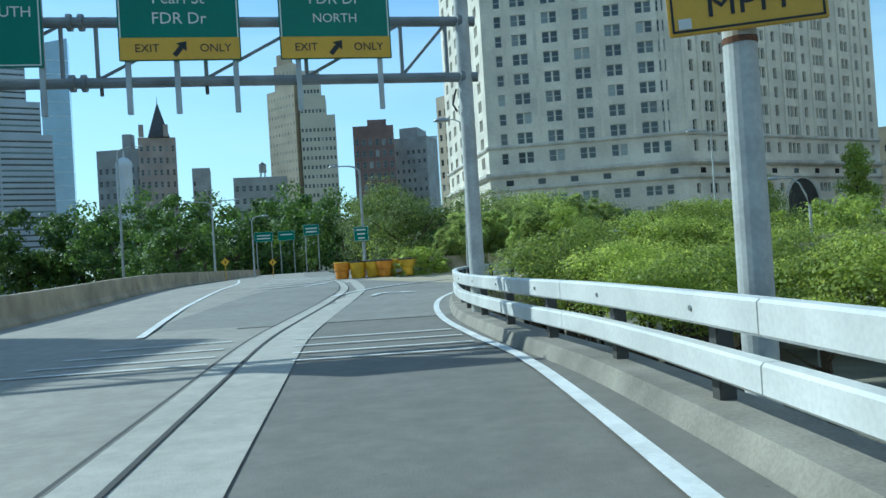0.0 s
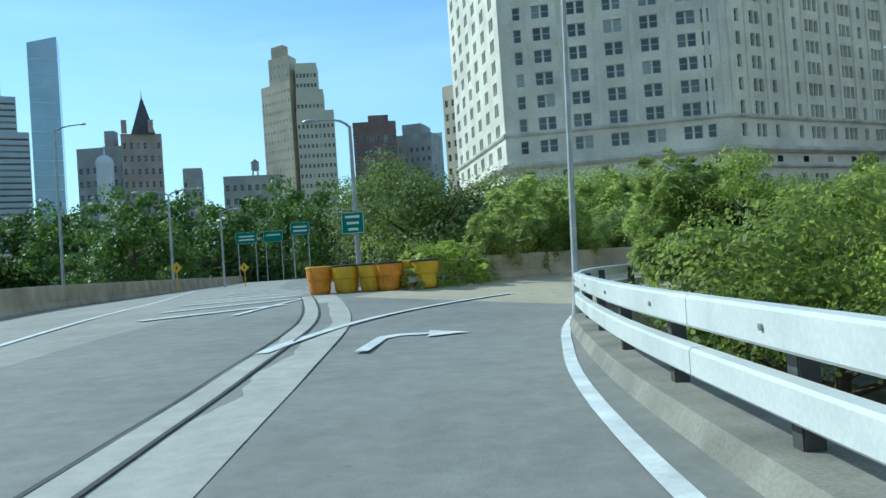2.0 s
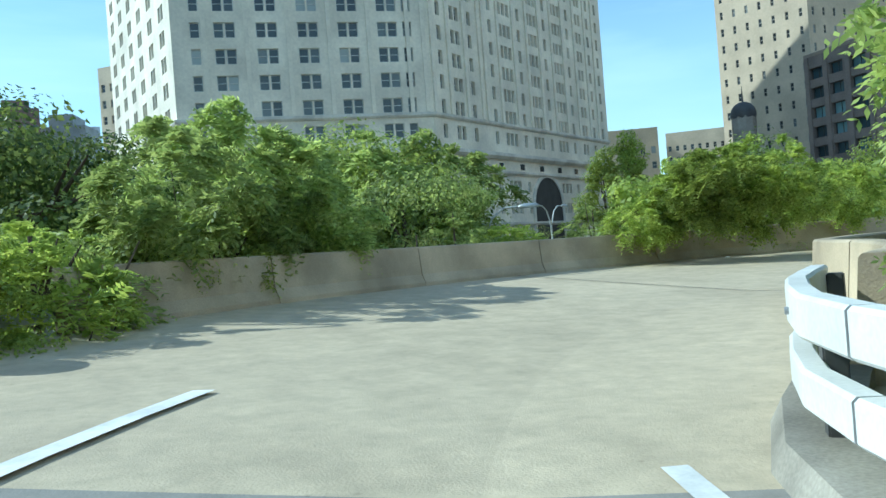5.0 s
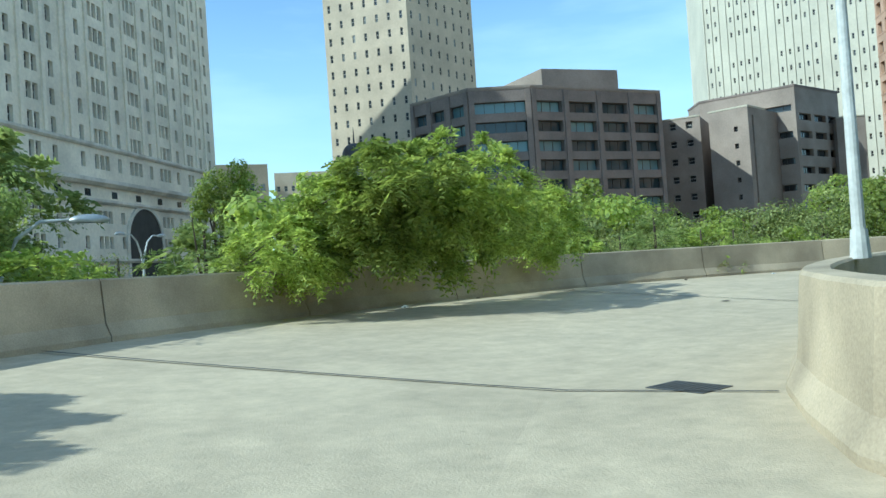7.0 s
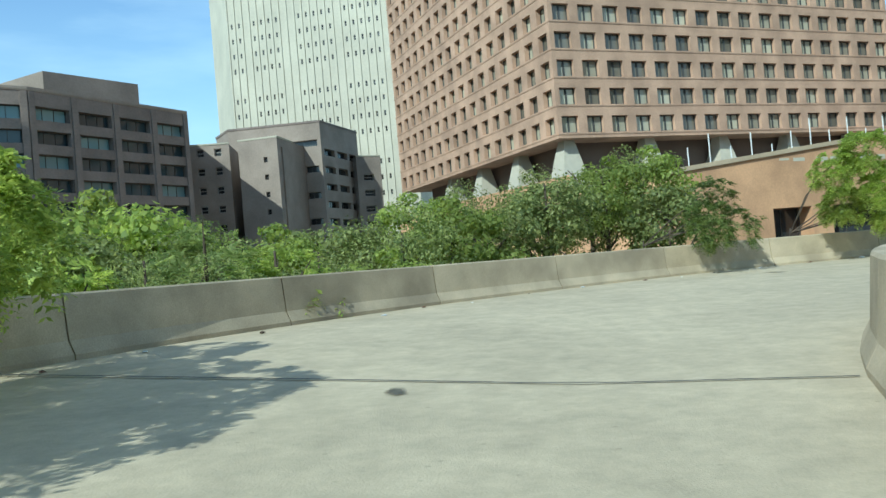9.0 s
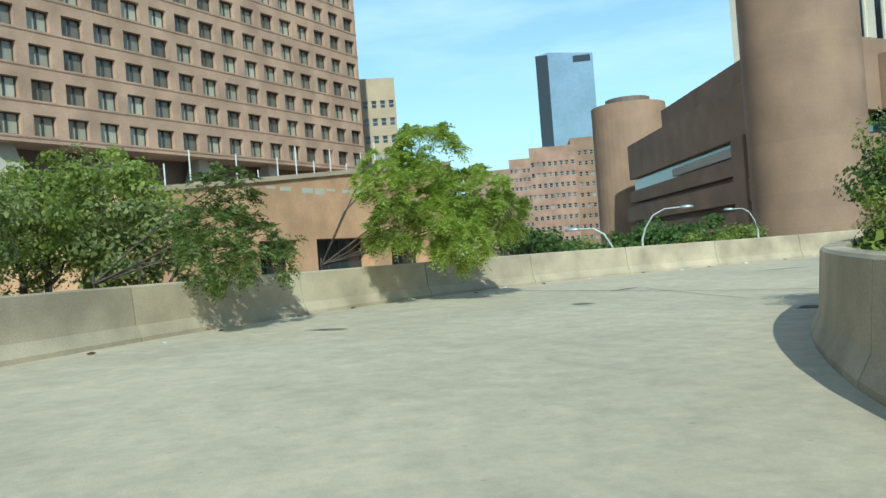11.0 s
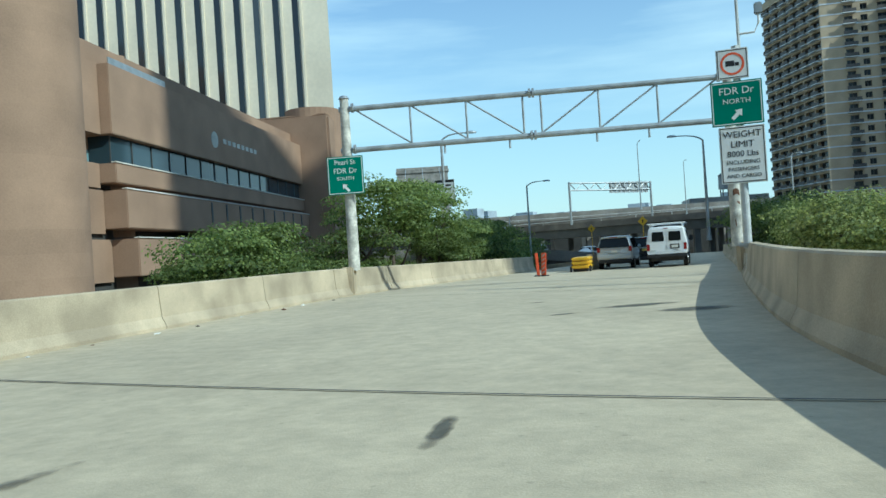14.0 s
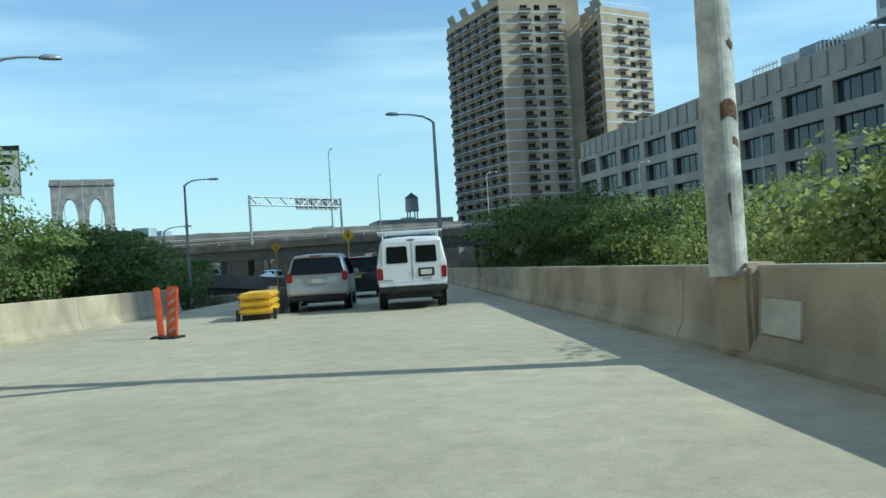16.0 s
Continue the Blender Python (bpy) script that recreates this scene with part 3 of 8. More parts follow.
for y in (10.4, 11.3, 12.4, 13.7):
    marking("road_line", [(-6.1, y), (-3.3 - 0.17 * (y - 10.4), y + 0.3)], 0.05, 0.02, M["white_line"], "thin white rumble stripe across the lane")


def road_z(x, y):
    """The height of the ramp at a place on it, or else of the bridge roadway."""
    k = int(np.argmin(np.hypot(LINE[:, 0] - x, LINE[:, 1] - y)))
    side = float((np.array((x, y)) - LINE[k, :2]) @ RIGHT[k])
    if y > 17.4 and -side < LINE[k, 2] + 0.25:
        return LINE[k, 4] * max(0.0, -side) / (LINE[k, 2] + 0.25)
    return deck_z(y)


def deck_line(pts, half, label, z=0.024):
    return marking("road_line", [(x, y, road_z(x, y)) for x, y in pts], half, z, M["white_line"], label)


deck_line([(-6.3, 16), (-9.0, 27), (-11.0, 38), (-13.2, 50), (-18.4, 70)], 0.09, "white line on the bridge roadway")
deck_line([(-6.5, 36.0), (-6.2, 39.0), (-5.9, 42.0)], 0.1, "white line along the hatched gore")
for k in range(8):
    y = 36.6 + 2.9 * k
    deck_line([(-8.9 - 0.17 * (y - 36.6), y - 0.3), (-5.9 - 0.1 * (y - 36.6), y + 2.5)], 0.27, "white hatching in the gore beside the ramp")
bmx = bmesh.new()
stem = [(-2.75, 28.4), (-2.55, 28.4), (-2.42, 30.25), (-2.2, 30.62), (-1.72, 30.72), (-1.78, 30.3), (-1.05, 30.95), (-1.75, 31.5), (-1.75, 31.1), (-2.3, 31.0), (-2.6, 30.5)]
bmx.faces.new([bmx.verts.new((x, y, 0.04 + 0.035 * max(0.0, -1.0 - x))) for x, y in stem])
tagged(new("road_line", from_bm("road_line", bmx, M["white_line"])), "white turn arrow painted in the ramp lane", "road marking", kind="structure")

# the long steel-edged joint between bridge deck and ramp
joint_line = spline([(-1.85, 0), (-2.85, 8), (-3.6, 14.5), (-4.0, 22), (-4.2, 27), (-4.5, 33.4), (-5.3, 38.5), (-6.2, 43.0)], 1.5)
for off, half, mat, lab, z in ((0.19, 0.17, M["pale_concrete"], "pale concrete strip along the long deck joint", 0.022), (0.38, 0.025, M["joint"], "dark longitudinal joint between bridge deck and ramp", 0.03), (0.0, 0.02, M["joint"], "dark longitudinal joint between bridge deck and ramp", 0.03)):
    marking("deck_joint", [(x + off, y, road_z(x + off, y)) for x, y in joint_line], half, z, mat, lab)
marking("deck_joint", [(x + 0.75, y, road_z(x + 0.75, y)) for x, y in joint_line], 0.35, 0.017, M["pale_concrete"], "pale concrete strip between the deck joint and the lane")

# joints and stains across the ramp
for s_left, s_right in ((34.5, 33.7), (44.0, 44.3), (66.9, 66.3), (78.9, 75.4), (92.5, 90.0), (111.0, 109.0), (122.0, 120.0)):
    bmx = bmesh.new()
    rows = []
    for u in np.linspace(0, 1, 11):
        s0 = s_left * (1 - u) + s_right * u
        off = -(np.interp(s0, ARC, LINE[:, 2]) - 0.05) * (1 - u) + (np.interp(s0, ARC, LINE[:, 3]) - 0.05) * u
        p, q = on_ramp(s0, off)[0], on_ramp(s0 + 0.04, off)[0]
        rows.append((bmx.verts.new((p.x, p.y, p.z + 0.026)), bmx.verts.new((q.x, q.y, q.z + 0.026))))
    for c, d in zip(rows, rows[1:]):
        bmx.faces.new((c[0], d[0], d[1], c[1]))
    tagged(new("expansion_joint", from_bm("expansion_joint", bmx, M["joint"])), "dark expansion joint across the ramp", "joint", kind="structure")


for sa, la, sb, lb in ((64.4, 1.0, 67.4, -2.6),):
    marking("road_crack", [tuple(on_ramp(sa + (sb - sa) * u, la + (lb - la) * u + 0.12 * math.sin(5 * u))[0]) for u in np.linspace(0, 1, 9)], 0.012, 0.024, M["tar"], "dark sealed crack running over the ramp concrete")


def blot(x, y, rx, ry, turn, z=0.02):
    r = random.Random(round(x * 31 + y * 17))
    b = bmesh.new()
    c = b.verts.new((0, 0, 0))
    ph = r.random() * 6
    ring = []
    for k in range(22):
        a = 2 * math.pi * k / 22
        w = 1 + 0.22 * math.sin(2 * a + ph) + 0.12 * math.sin(5 * a + 2 * ph) + r.uniform(-0.03, 0.03)
        ring.append(b.verts.new((rx * w * math.cos(a), ry * w * math.sin(a), 0)))
    for k in range(22):
        b.faces.new((c, ring[k], ring[(k + 1) % 22]))
    ob = tagged(new("road_stain", from_bm("road_stain", b, M["stain"])), "dark oily patch worn into the pale concrete", "stain", kind="structure")
    k = int(np.argmin(np.hypot(LINE[:, 0] - x, LINE[:, 1] - y)))
    side = float((np.array((x, y)) - LINE[k, :2]) @ RIGHT[k])
    ob.matrix_basis = pose(x, y, LINE[k, 4] * max(0.0, -side) / LINE[k, 2] + fall(x, y) + z, 0, 0, turn)


for x, y, rx, ry, a in ((33.1, 11.9, 0.9, 0.4, 10), (32.5, 13.4, 0.9, 0.4, 0), (34.7, 12.9, 0.35, 0.14, 20), (34.9, 9.6, 0.3, 0.12, 20), (33.8, 4.0, 0.5, 0.1, 20), (21.5, 47.6, 0.3, 0.12, 10), (36.9, 33.5, 0.4, 0.22, 0), (38.9, 30.2, 0.8, 0.12, 100), (39.4, 22.9, 1.3, 0.12, 65), (36.6, 21.5, 0.5, 0.12, 80), (37.6, 38.7, 0.45, 0.22, 30)):
    blot(x, y, rx, ry, a, 0.019)


# ---- concrete parapets, panel by panel ----
def parapet(name, pts, zs, height, mirrored, label, panel=4.6):
    """A row of safety-shaped concrete panels with open joints."""
    holder = thing(name, label, "parapet", kind="structure")
    s = np.r_[0, np.cumsum(np.hypot(*np.diff(pts[:, :2], axis=0).T))]
    k = -1.0 if mirrored else 1.0
    prof = [(0.0, -0.25), (0.0, 0.08), (0.10, 0.28), (0.16, height - 0.03), (0.19, height), (0.40, height), (0.43, height - 0.03), (0.43, -0.9)]
    prof = [(k * u, v) for u, v in prof]
    if mirrored:
        prof = prof[::-1]
    n = int(s[-1] // panel)
    for i in range(n):
        a, b = i * panel + 0.012, (i + 1) * panel - 0.012
        m = max(3, int((b - a) / 0.8))
        t = np.linspace(a, b, m)
        q = np.stack([np.interp(t, s, pts[:, 0]), np.interp(t, s, pts[:, 1])], 1)
        part("panel", sweep(bmesh.new(), q, sides_of(q), prof, np.interp(t, s, zs)), M["barrier"], holder)
    return holder


def edge_line(s0, s1, left):
    t = np.arange(s0, s1, 0.8)
    out = []
    for s in t:
        w = np.interp(s, ARC, LINE[:, 2 if left else 3])
        p, _ = on_ramp(s, -w if left else w)
        out.append(tuple(p))
    return np.array(out)


e = edge_line(25.5, ARC[-1] - 62, True)
parapet("wall_outer", e, e[:, 2], 0.95, True, "sun-bleached concrete parapet on the outside of the loop")
e = edge_line(33.0, ARC[-1], False)
lead = spline([(4.9, 38.3), (6.4, 39.2), (7.9, 40.6), (8.8, 41.8), (9.5, 42.85), tuple(e[0][:2])], 0.7)[:-1]
e = np.r_[np.c_[lead, np.zeros(len(lead))], e]
inner = parapet("wall_inner", e, e[:, 2], 1.0, False, "concrete parapet on the inside of the loop")
for x, y, w, h in ((27.58, 1.92, 0.4, 0.36), (28.55, 4.87, 0.34, 0.48)):
    part("repair_patch", boxed(-w, w, -0.045, 0.03, -h / 2, h / 2, 0.006), M["patch"], inner, "pale mortar patch", at_pose=pose(x, y, 0.44, -5, 0, 72))
lw = np.array([(-9.0 - 0.16 * y, y) for y in np.arange(-14, 130, 2.0)])
parapet("wall_bridge", lw, np.array([deck_z(y) for y in lw[:, 1]]), 0.95, True, "grey concrete parapet of the bridge roadway", 6.0)


# ---- painted steel guard rail beside the first part of the ramp ----
def guard_rail():
    pts = spline([(2.05, -14), (1.95, 0), (1.62, 7), (1.0, 11.2), (0.46, 15.6), (0.3, 19), (0.32, 24), (0.5, 27), (0.78, 30), (1.05, 31.9), (1.8, 34.6), (3.0, 36.9), (4.5, 38.2), (5.0, 38.55)], 0.9)
    right = sides_of(pts)
    s = np.r_[0, np.cumsum(np.hypot(*np.diff(pts, axis=0).T))]
    rail = thing("guard_rail", "white-painted steel box-beam guard rail on short posts", "guard rail", kind="structure")
    for z0, z1 in ((0.36, 0.56), (0.70, 0.92)):
        for a in np.arange(0, s[-1] - 0.5, 4.6):
            t = np.linspace(a + 0.01, min(a + 4.59, s[-1]), 6)
            q = np.stack([np.interp(t, s, pts[:, k]) for k in range(2)], 1)
            prof = [(-0.06, z0 + 0.02), (-0.06, z1 - 0.02), (-0.04, z1), (0.06, z1), (0.08, z1 - 0.02), (0.08, z0 + 0.02), (0.06, z0), (-0.04, z0)]
            part("beam", sweep(bmesh.new(), q, sides_of(q), prof), M["rail"], rail)
    for a in np.arange(1.0, s[-1], 2.3):
        q = [float(np.interp(a, s, pts[:, k])) for k in range(2)]
        r = [float(np.interp(a, s, right[:, k])) for k in range(2)]
        yaw = math.degrees(math.atan2(r[1], r[0]))
        part("post", boxed(0.08, 0.2, -0.07, 0.07, 0.0, 0.86, 0.01), M["steel_dark"], rail, at_pose=pose(q[0], q[1], 0, 0, 0, yaw))
        part("bolt", tube([(-0.075, 0, 0.81), (-0.055, 0, 0.81)], 0.02, 8), M["steel"], rail, at_pose=pose(q[0], q[1], 0, 0, 0, yaw))
    kerb = thing("kerb", "pale concrete kerb under the guard rail", "kerb", kind="structure")
    part("kerb_stone", sweep(bmesh.new(), pts, right, [(-0.2, 0.005), (-0.12, 0.17), (0.36, 0.17), (0.36, -0.3), (-0.2, -0.3)]), M["kerb"], kerb)


guard_rail()


# ---- drains and litter at the road's edge ----
for x, y, yaw in ((32.2, 33.0, 20), (11.9, 44.75, 75)):
    g = thing("drain_grate", "dark iron drain grate set in the ramp", "drain grate", "drain grates", pose(x, y, 0.014, 0, 0, yaw), "structure")
    part("frame", boxed(-0.3, 0.3, -0.22, 0.22, 0.0, 0.006), M["steel_dark"], g)
    for k in range(9):
        part("slot", boxed(-0.25 + 0.0625 * k - 0.018, -0.25 + 0.0625 * k + 0.018, -0.19, 0.19, 0.006, 0.009), M["joint"], g)
rl = random.Random(5)
for k in range(34):
    s0 = 40.0 + 1.55 * k + rl.uniform(-0.6, 0.6)
    p, _ = on_ramp(s0, -np.interp(s0, ARC, LINE[:, 2]) + rl.uniform(0.12, 0.7))
    bmx = bmesh.new()
    bmesh.ops.create_icosphere(bmx, subdivisions=1, radius=1.0)
    w = rl.uniform(0.03, 0.1)
    for v in bmx.verts:
        v.co = Vector((v.co.x * w * rl.uniform(0.7, 1.5), v.co.y * w * rl.uniform(0.5, 1.1), max(0.0, v.co.z) * w * rl.uniform(0.25, 0.8)))
    mat = (M["sign_white"], M["bark"], M["band_white"], M["rust"])[k % 4]
    lab = ("crumpled white paper beside the parapet", "dry brown leaves gathered beside the parapet")[k % 2]
    ob = tagged(new("litter", from_bm("litter", bmx, mat)), lab, "litter", "litter along the parapet")
    ob.matrix_basis = pose(p.x, p.y, p.z + 0.012, 0, 0, rl.uniform(0, 360))


# ---- buildings ----
def window_mesh(w, h, style, frame, pane):
    """A window of that size round its centre, facing -y: casing, bars and panes."""
    vs, fs, ms = [], [], []

    def bar(x0, x1, z0, z1, y0, y1, mat):
        i = len(vs)
        vs.extend([(x0, y0, z0), (x1, y0, z0), (x1, y0, z1), (x0, y0, z1), (x0, y1, z0), (x1, y1, z0), (x1, y1, z1), (x0, y1, z1)])
        for f in ((0, 1, 2, 3), (1, 5, 6, 2), (4, 0, 3, 7), (3, 2, 6, 7), (4, 5, 1, 0)):
            fs.append(tuple(i + k for k in f))
            ms.append(mat)

    t = min(0.10, w * 0.08)
    bar(-w / 2, -w / 2 + t, -h / 2, h / 2, -0.06, 0.02, 0)
    bar(w / 2 - t, w / 2, -h / 2, h / 2, -0.06, 0.02, 0)
    bar(-w / 2 + t, w / 2 - t, h / 2 - t, h / 2, -0.06, 0.02, 0)
    bar(-w / 2 + t, w / 2 - t, -h / 2, -h / 2 + t, -0.06, 0.02, 0)
    xs, zs = [-w / 2 + t, w / 2 - t], [-h / 2 + t, h / 2 - t]
    if style in ("sash", "slim"):
        bar(-w / 2 + t, w / 2 - t, -0.05, 0.05, -0.05, 0.02, 0)
        zs = [zs[0], -0.05, 0.05, zs[1]]
    if style == "pair":
        bar(-t, t, -h / 2 + t, h / 2 - t, -0.05, 0.02, 0)
        xs = [xs[0], -t, t, xs[1]]
    if style == "strip":
        n = max(2, int(w / 1.5))
        cut = np.linspace(xs[0], xs[1], n + 1)
        xs = []
        for a, b in zip(cut, cut[1:]):
            xs += [a + 0.03, b - 0.03]
        for c in cut[1:-1]:
            bar(c - 0.03, c + 0.03, -h / 2 + t, h / 2 - t, -0.05, 0.02, 0)
    for a, b in zip(xs[::2], xs[1::2]):
        for c, d in zip(zs[::2], zs[1::2]):
            i = len(vs)
            vs.extend([(a, 0.02, c), (b, 0.02, c), (b, 0.02, d), (a, 0.02, d)])
            fs.append((i, i + 1, i + 2, i + 3))
            ms.append(1)
    # the casing, bars and panes share their corners
    seen, place = {}, []
    for v in vs:
        place.append(seen.setdefault(tuple(round(c, 4) for c in v), len(seen)))
    return list(seen), [tuple(place[k] for k in f) for f in fs], ms, (frame, pane)


class Facades:
    """The walls of one building: solid faces with openings, whose reveals run inwards to the windows."""

    def __init__(self):
        self.vs, self.fs, self.wins = [], [], []

    def quad(self, a, b, c, d):
        i = len(self.vs)
        self.vs += [a, b, c, d]
        self.fs.append((i, i + 1, i + 2, i + 3))

    def wall(self, p0, p1, z0, z1, cols=(), rows=(), deep=0.3, style="sash", top=None):
        """From p0 to p1, left to right as seen from outside. cols and rows: openings as (from, to), in metres along and up. top: z at p1, where the roofline slopes."""
        a, b = Vector((*p0, 0)), Vector((*p1, 0))
        n = (b - a).length
        d = (b - a) / n
        inn = Vector((-d.y, d.x, 0))
        up = Vector((0, 0, 1))

        def at(u, v, w=0.0):
            return a + d * u + up * v + inn * w

        rows = sorted(r for r in rows if z0 < r[0] and r[1] < z1)
        cols = sorted(c for c in cols if 0 < c[0] and c[1] < n)
        v = z0
        for r0, r1 in rows:
            self.quad(at(0, v), at(n, v), at(n, r0), at(0, r0))
            u = 0.0
            for c0, c1 in cols:
                self.quad(at(u, r0), at(c0, r0), at(c0, r1), at(u, r1))
                self.quad(at(c0, r0), at(c0, r0, deep), at(c0, r1, deep), at(c0, r1))
                self.quad(at(c1, r0, deep), at(c1, r0), at(c1, r1), at(c1, r1, deep))
                self.quad(at(c0, r0), at(c1, r0), at(c1, r0, deep), at(c0, r0, deep))
                self.quad(at(c0, r1, deep), at(c1, r1, deep), at(c1, r1), at(c0, r1))
                self.wins.append((at((c0 + c1) / 2, (r0 + r1) / 2, deep - 0.03), round(c1 - c0, 2), round(r1 - r0, 2), math.atan2(d.y, d.x), style))
                u = c1
            self.quad(at(u, r0), at(n, r0), at(n, r1), at(u, r1))
            v = r1
        self.quad(at(0, v), at(n, v), at(n, z1 if top is None else top), at(0, z1))
        return self

    def plain(self, pts, z0, z1):
        """Closed walls without openings, and a flat roof, over a plan given anticlockwise."""
        for p, q in zip(pts, list(pts[1:]) + [pts[0]]):
            self.quad(Vector((*p, z0)), Vector((*q, z0)), Vector((*q, z1)), Vector((*p, z1)))
        self.roof(pts, z1)
        return self

    def roof(self, pts, z):
        i = len(self.vs)
        self.vs += [Vector((*p, z)) for p in pts]
        self.fs.append(tuple(range(i, i + len(pts))))
        return self

    def done(self, name, label, mat, frame, pane, singly=300, category="building", wall_label=""):
        b = thing(name, label, category)
        part("wall", mesh_from("wall", self.vs, self.fs, [mat]), None, b, wall_label)
        kinds, rest = {}, ([], [], [])
        wins = sorted(self.wins, key=lambda w: w[0].z)
        for k, (c, w, h, yaw, style) in enumerate(wins):
            if (w, h, style) not in kinds:
                raw = window_mesh(w, h, style, frame, M["pane_dark"] if style == "slim" else pane)
                kinds[w, h, style] = (raw, mesh_from("window", raw[0], raw[1], raw[3], raw[2]))
            raw, me = kinds[w, h, style]
            m = Matrix.Translation(c) @ Matrix.Rotation(yaw, 4, "Z")
            if k < singly:
                part("window", me, None, b, at_pose=m)
            else:
                i = len(rest[0])
                rest[0].extend(m @ Vector(v) for v in raw[0])
                rest[1].extend(tuple(i + q for q in f) for f in raw[1])
                rest[2].extend(2 if q and style == "slim" else q for q in raw[2])
        if rest[0]:
            tagged(part("upper_glazing", mesh_from("upper_glazing", rest[0], rest[1], [frame, pane, M["pane_dark"]], rest[2]), None, b), kind="stuff")
        return b


def floors(z0, step, count, low, high):
    return [(z0 + step * k + low, z0 + step * k + high) for k in range(count)]


def spread(n, length, width, start=0.0):
    """n openings of that width, evenly over a length."""
    bay = length / n
    return [(start + bay * (k + 0.5) - width / 2, start + bay * (k + 0.5) + width / 2) for k in range(n)]


def band(parent, name, pts, z0, z1, out, mat):
    """A stone course that runs along the walls over a row of points, left to right as seen from outside."""
    q = np.array(pts, float)
    r = sides_of(q)
    bmx = bmesh.new()
    rings = []
    for p, n in zip(q, r):
        rings.append([bmx.verts.new((p[0] + n[0] * o, p[1] + n[1] * o, z)) for o, z in ((-0.05, z0), (out * 0.5, z0), (out, z0 + (z1 - z0) * 0.45), (out, z1), (-0.05, z1))])
    for a, b in zip(rings, rings[1:]):
        for k in range(5):
            bmx.faces.new((a[k], b[k], b[(k + 1) % 5], a[(k + 1) % 5]))
    bmx.faces.new(rings[0])
    bmx.faces.new(rings[-1][::-1])
    return part(name, bmx, mat, parent)


def municipal():
    L, C1, C2, C3 = (2.6, 178.0), (9.2, 138.05), (42.4, 132.7), (91.8, 161.8)
    f = Facades()
    top = 72.0
    rows = floors(5.6, 3.46, 2, 0.8, 2.5) + floors(16.2, 3.46, 28, 0.95, 2.95)
    n1 = math.dist(C1, C2)
    cols = [(2.3, 3.5)]
    for k in range(5):
        c = 6.6 + 5.35 * k
        cols += [(c - 1.35, c - 0.1), (c + 0.1, c + 1.35)]
    cols.append((n1 - 3.5, n1 - 2.3))
    f.wall(C1, C2, GROUND, top, cols, rows, 0.35)
    n2 = math.dist(C2, C3)
    cols = []
    for c, w in ((2.6, 1), (6.6, 2), (10.4, 1), (16.2, 1), (20.6, 3), (25.0, 1), (29.4, 3), (33.8, 1), (38.2, 3), (42.6, 1), (47.2, 2), (51.2, 1), (55.0, 1)):
        for j in range(w):
            x = c + (j - (w - 1) / 2) * 1.25
            cols.append((x - 0.48, x + 0.48))
    f.wall(C2, C3, GROUND, top, cols, rows, 0.5, "slim")
    n0 = math.dist(L, C1)
    cols = []
    for k in range(6):
        c = 4.0 + 6.4 * k
        cols += [(c - 1.3, c - 0.1), (c + 0.1, c + 1.3)]
    f.wall(L, C1, GROUND, top, cols, rows, 0.35, "slim")
    back = (72.0, 184.0)
    f.wall(C3, back, GROUND, top).wall(back, L, GROUND, top)
    f.roof([L, C1, C2, C3, back], top)
    b = f.done("municipal_building", "tall pale limestone office building with many sash windows", M["limestone"], M["frame_stone"], M["pane_office"])
    line = [L, C1, C2, C3]
    for z0, z1, o in ((12.4, 13.0, 0.5), (14.8, 15.7, 0.9), (19.9, 20.5, 0.45), (4.4, 5.0, 0.5)):
        band(b, "stone_course", line, z0, z1, o, M["trim_stone"])
    d = (Vector(C2) - Vector(C1)).normalized()
    for k in range(7):
        c = Vector(C1) + d * (4.0 + 5.35 * k if k < 6 else n1 - 0.7)
        m = pose(c.x, c.y, 0, 0, 0, math.degrees(math.atan2(d.y, d.x)))
        part("pilaster", boxed(-0.28, 0.28, -0.16, 0.05, 20.6, top - 0.5), M["limestone"], b, at_pose=m)
    d = (Vector(C3) - Vector(C2)).normalized()
    for s in (0.5, 4.4, 8.6, 12.6, 13.9, 18.2, 23.0, 27.3, 31.6, 36.0, 40.3, 45.0, 49.6, 53.1):
        c = Vector(C2) + d * s
        m = pose(c.x, c.y, 0, 0, 0, math.degrees(math.atan2(d.y, d.x)))
        part("pilaster", boxed(-0.3, 0.3, -0.3, 0.05, 20.6, top - 0.5), M["limestone"], b, at_pose=m)
    for p, q, n in ((C1, C2, 6), (C2, C3, 9)):
        d = (Vector(q) - Vector(p)).normalized()
        for k in range(n):
            c = Vector(p) + d * (math.dist(p, q) * (k + 0.62) / n)
            m = pose(c.x, c.y, 0, 0, 0, math.degrees(math.atan2(d.y, d.x)))
            part("attic_window", boxed(-0.65, 0.65, -0.07, 0.1, 13.35, 14.3, 0.03), M["pane_dark"], b, at_pose=m)
    # the great arch in the base, its deep shade painted as a flat dark face
    c = Vector(C2) + d * 30.8
    bmx = bmesh.new()
    ring = [(-4.8, -6)] + [(4.8 * math.cos(a), 7.6 + 4.8 * math.sin(a)) for a in np.linspace(math.pi, 0, 17)] + [(4.8, -6)]
    fr = [bmx.verts.new((x, -0.12, z)) for x, z in ring]
    bmx.faces.new(fr)
    m = pose(c.x, c.y, 0, 0, 0, math.degrees(math.atan2(d.y, d.x)))
    part("archway", bmx, M["joint"], b, "flat near-black face standing for the shade inside the arch", at_pose=m)
    bmx = bmesh.new()
    outer = [bmx.verts.new((x * 1.12, -0.3, 7.6 + (z - 7.6) * 1.12 if z > 0 else z)) for x, z in ring]
    inner = [bmx.verts.new((x, -0.3, z)) for x, z in ring]
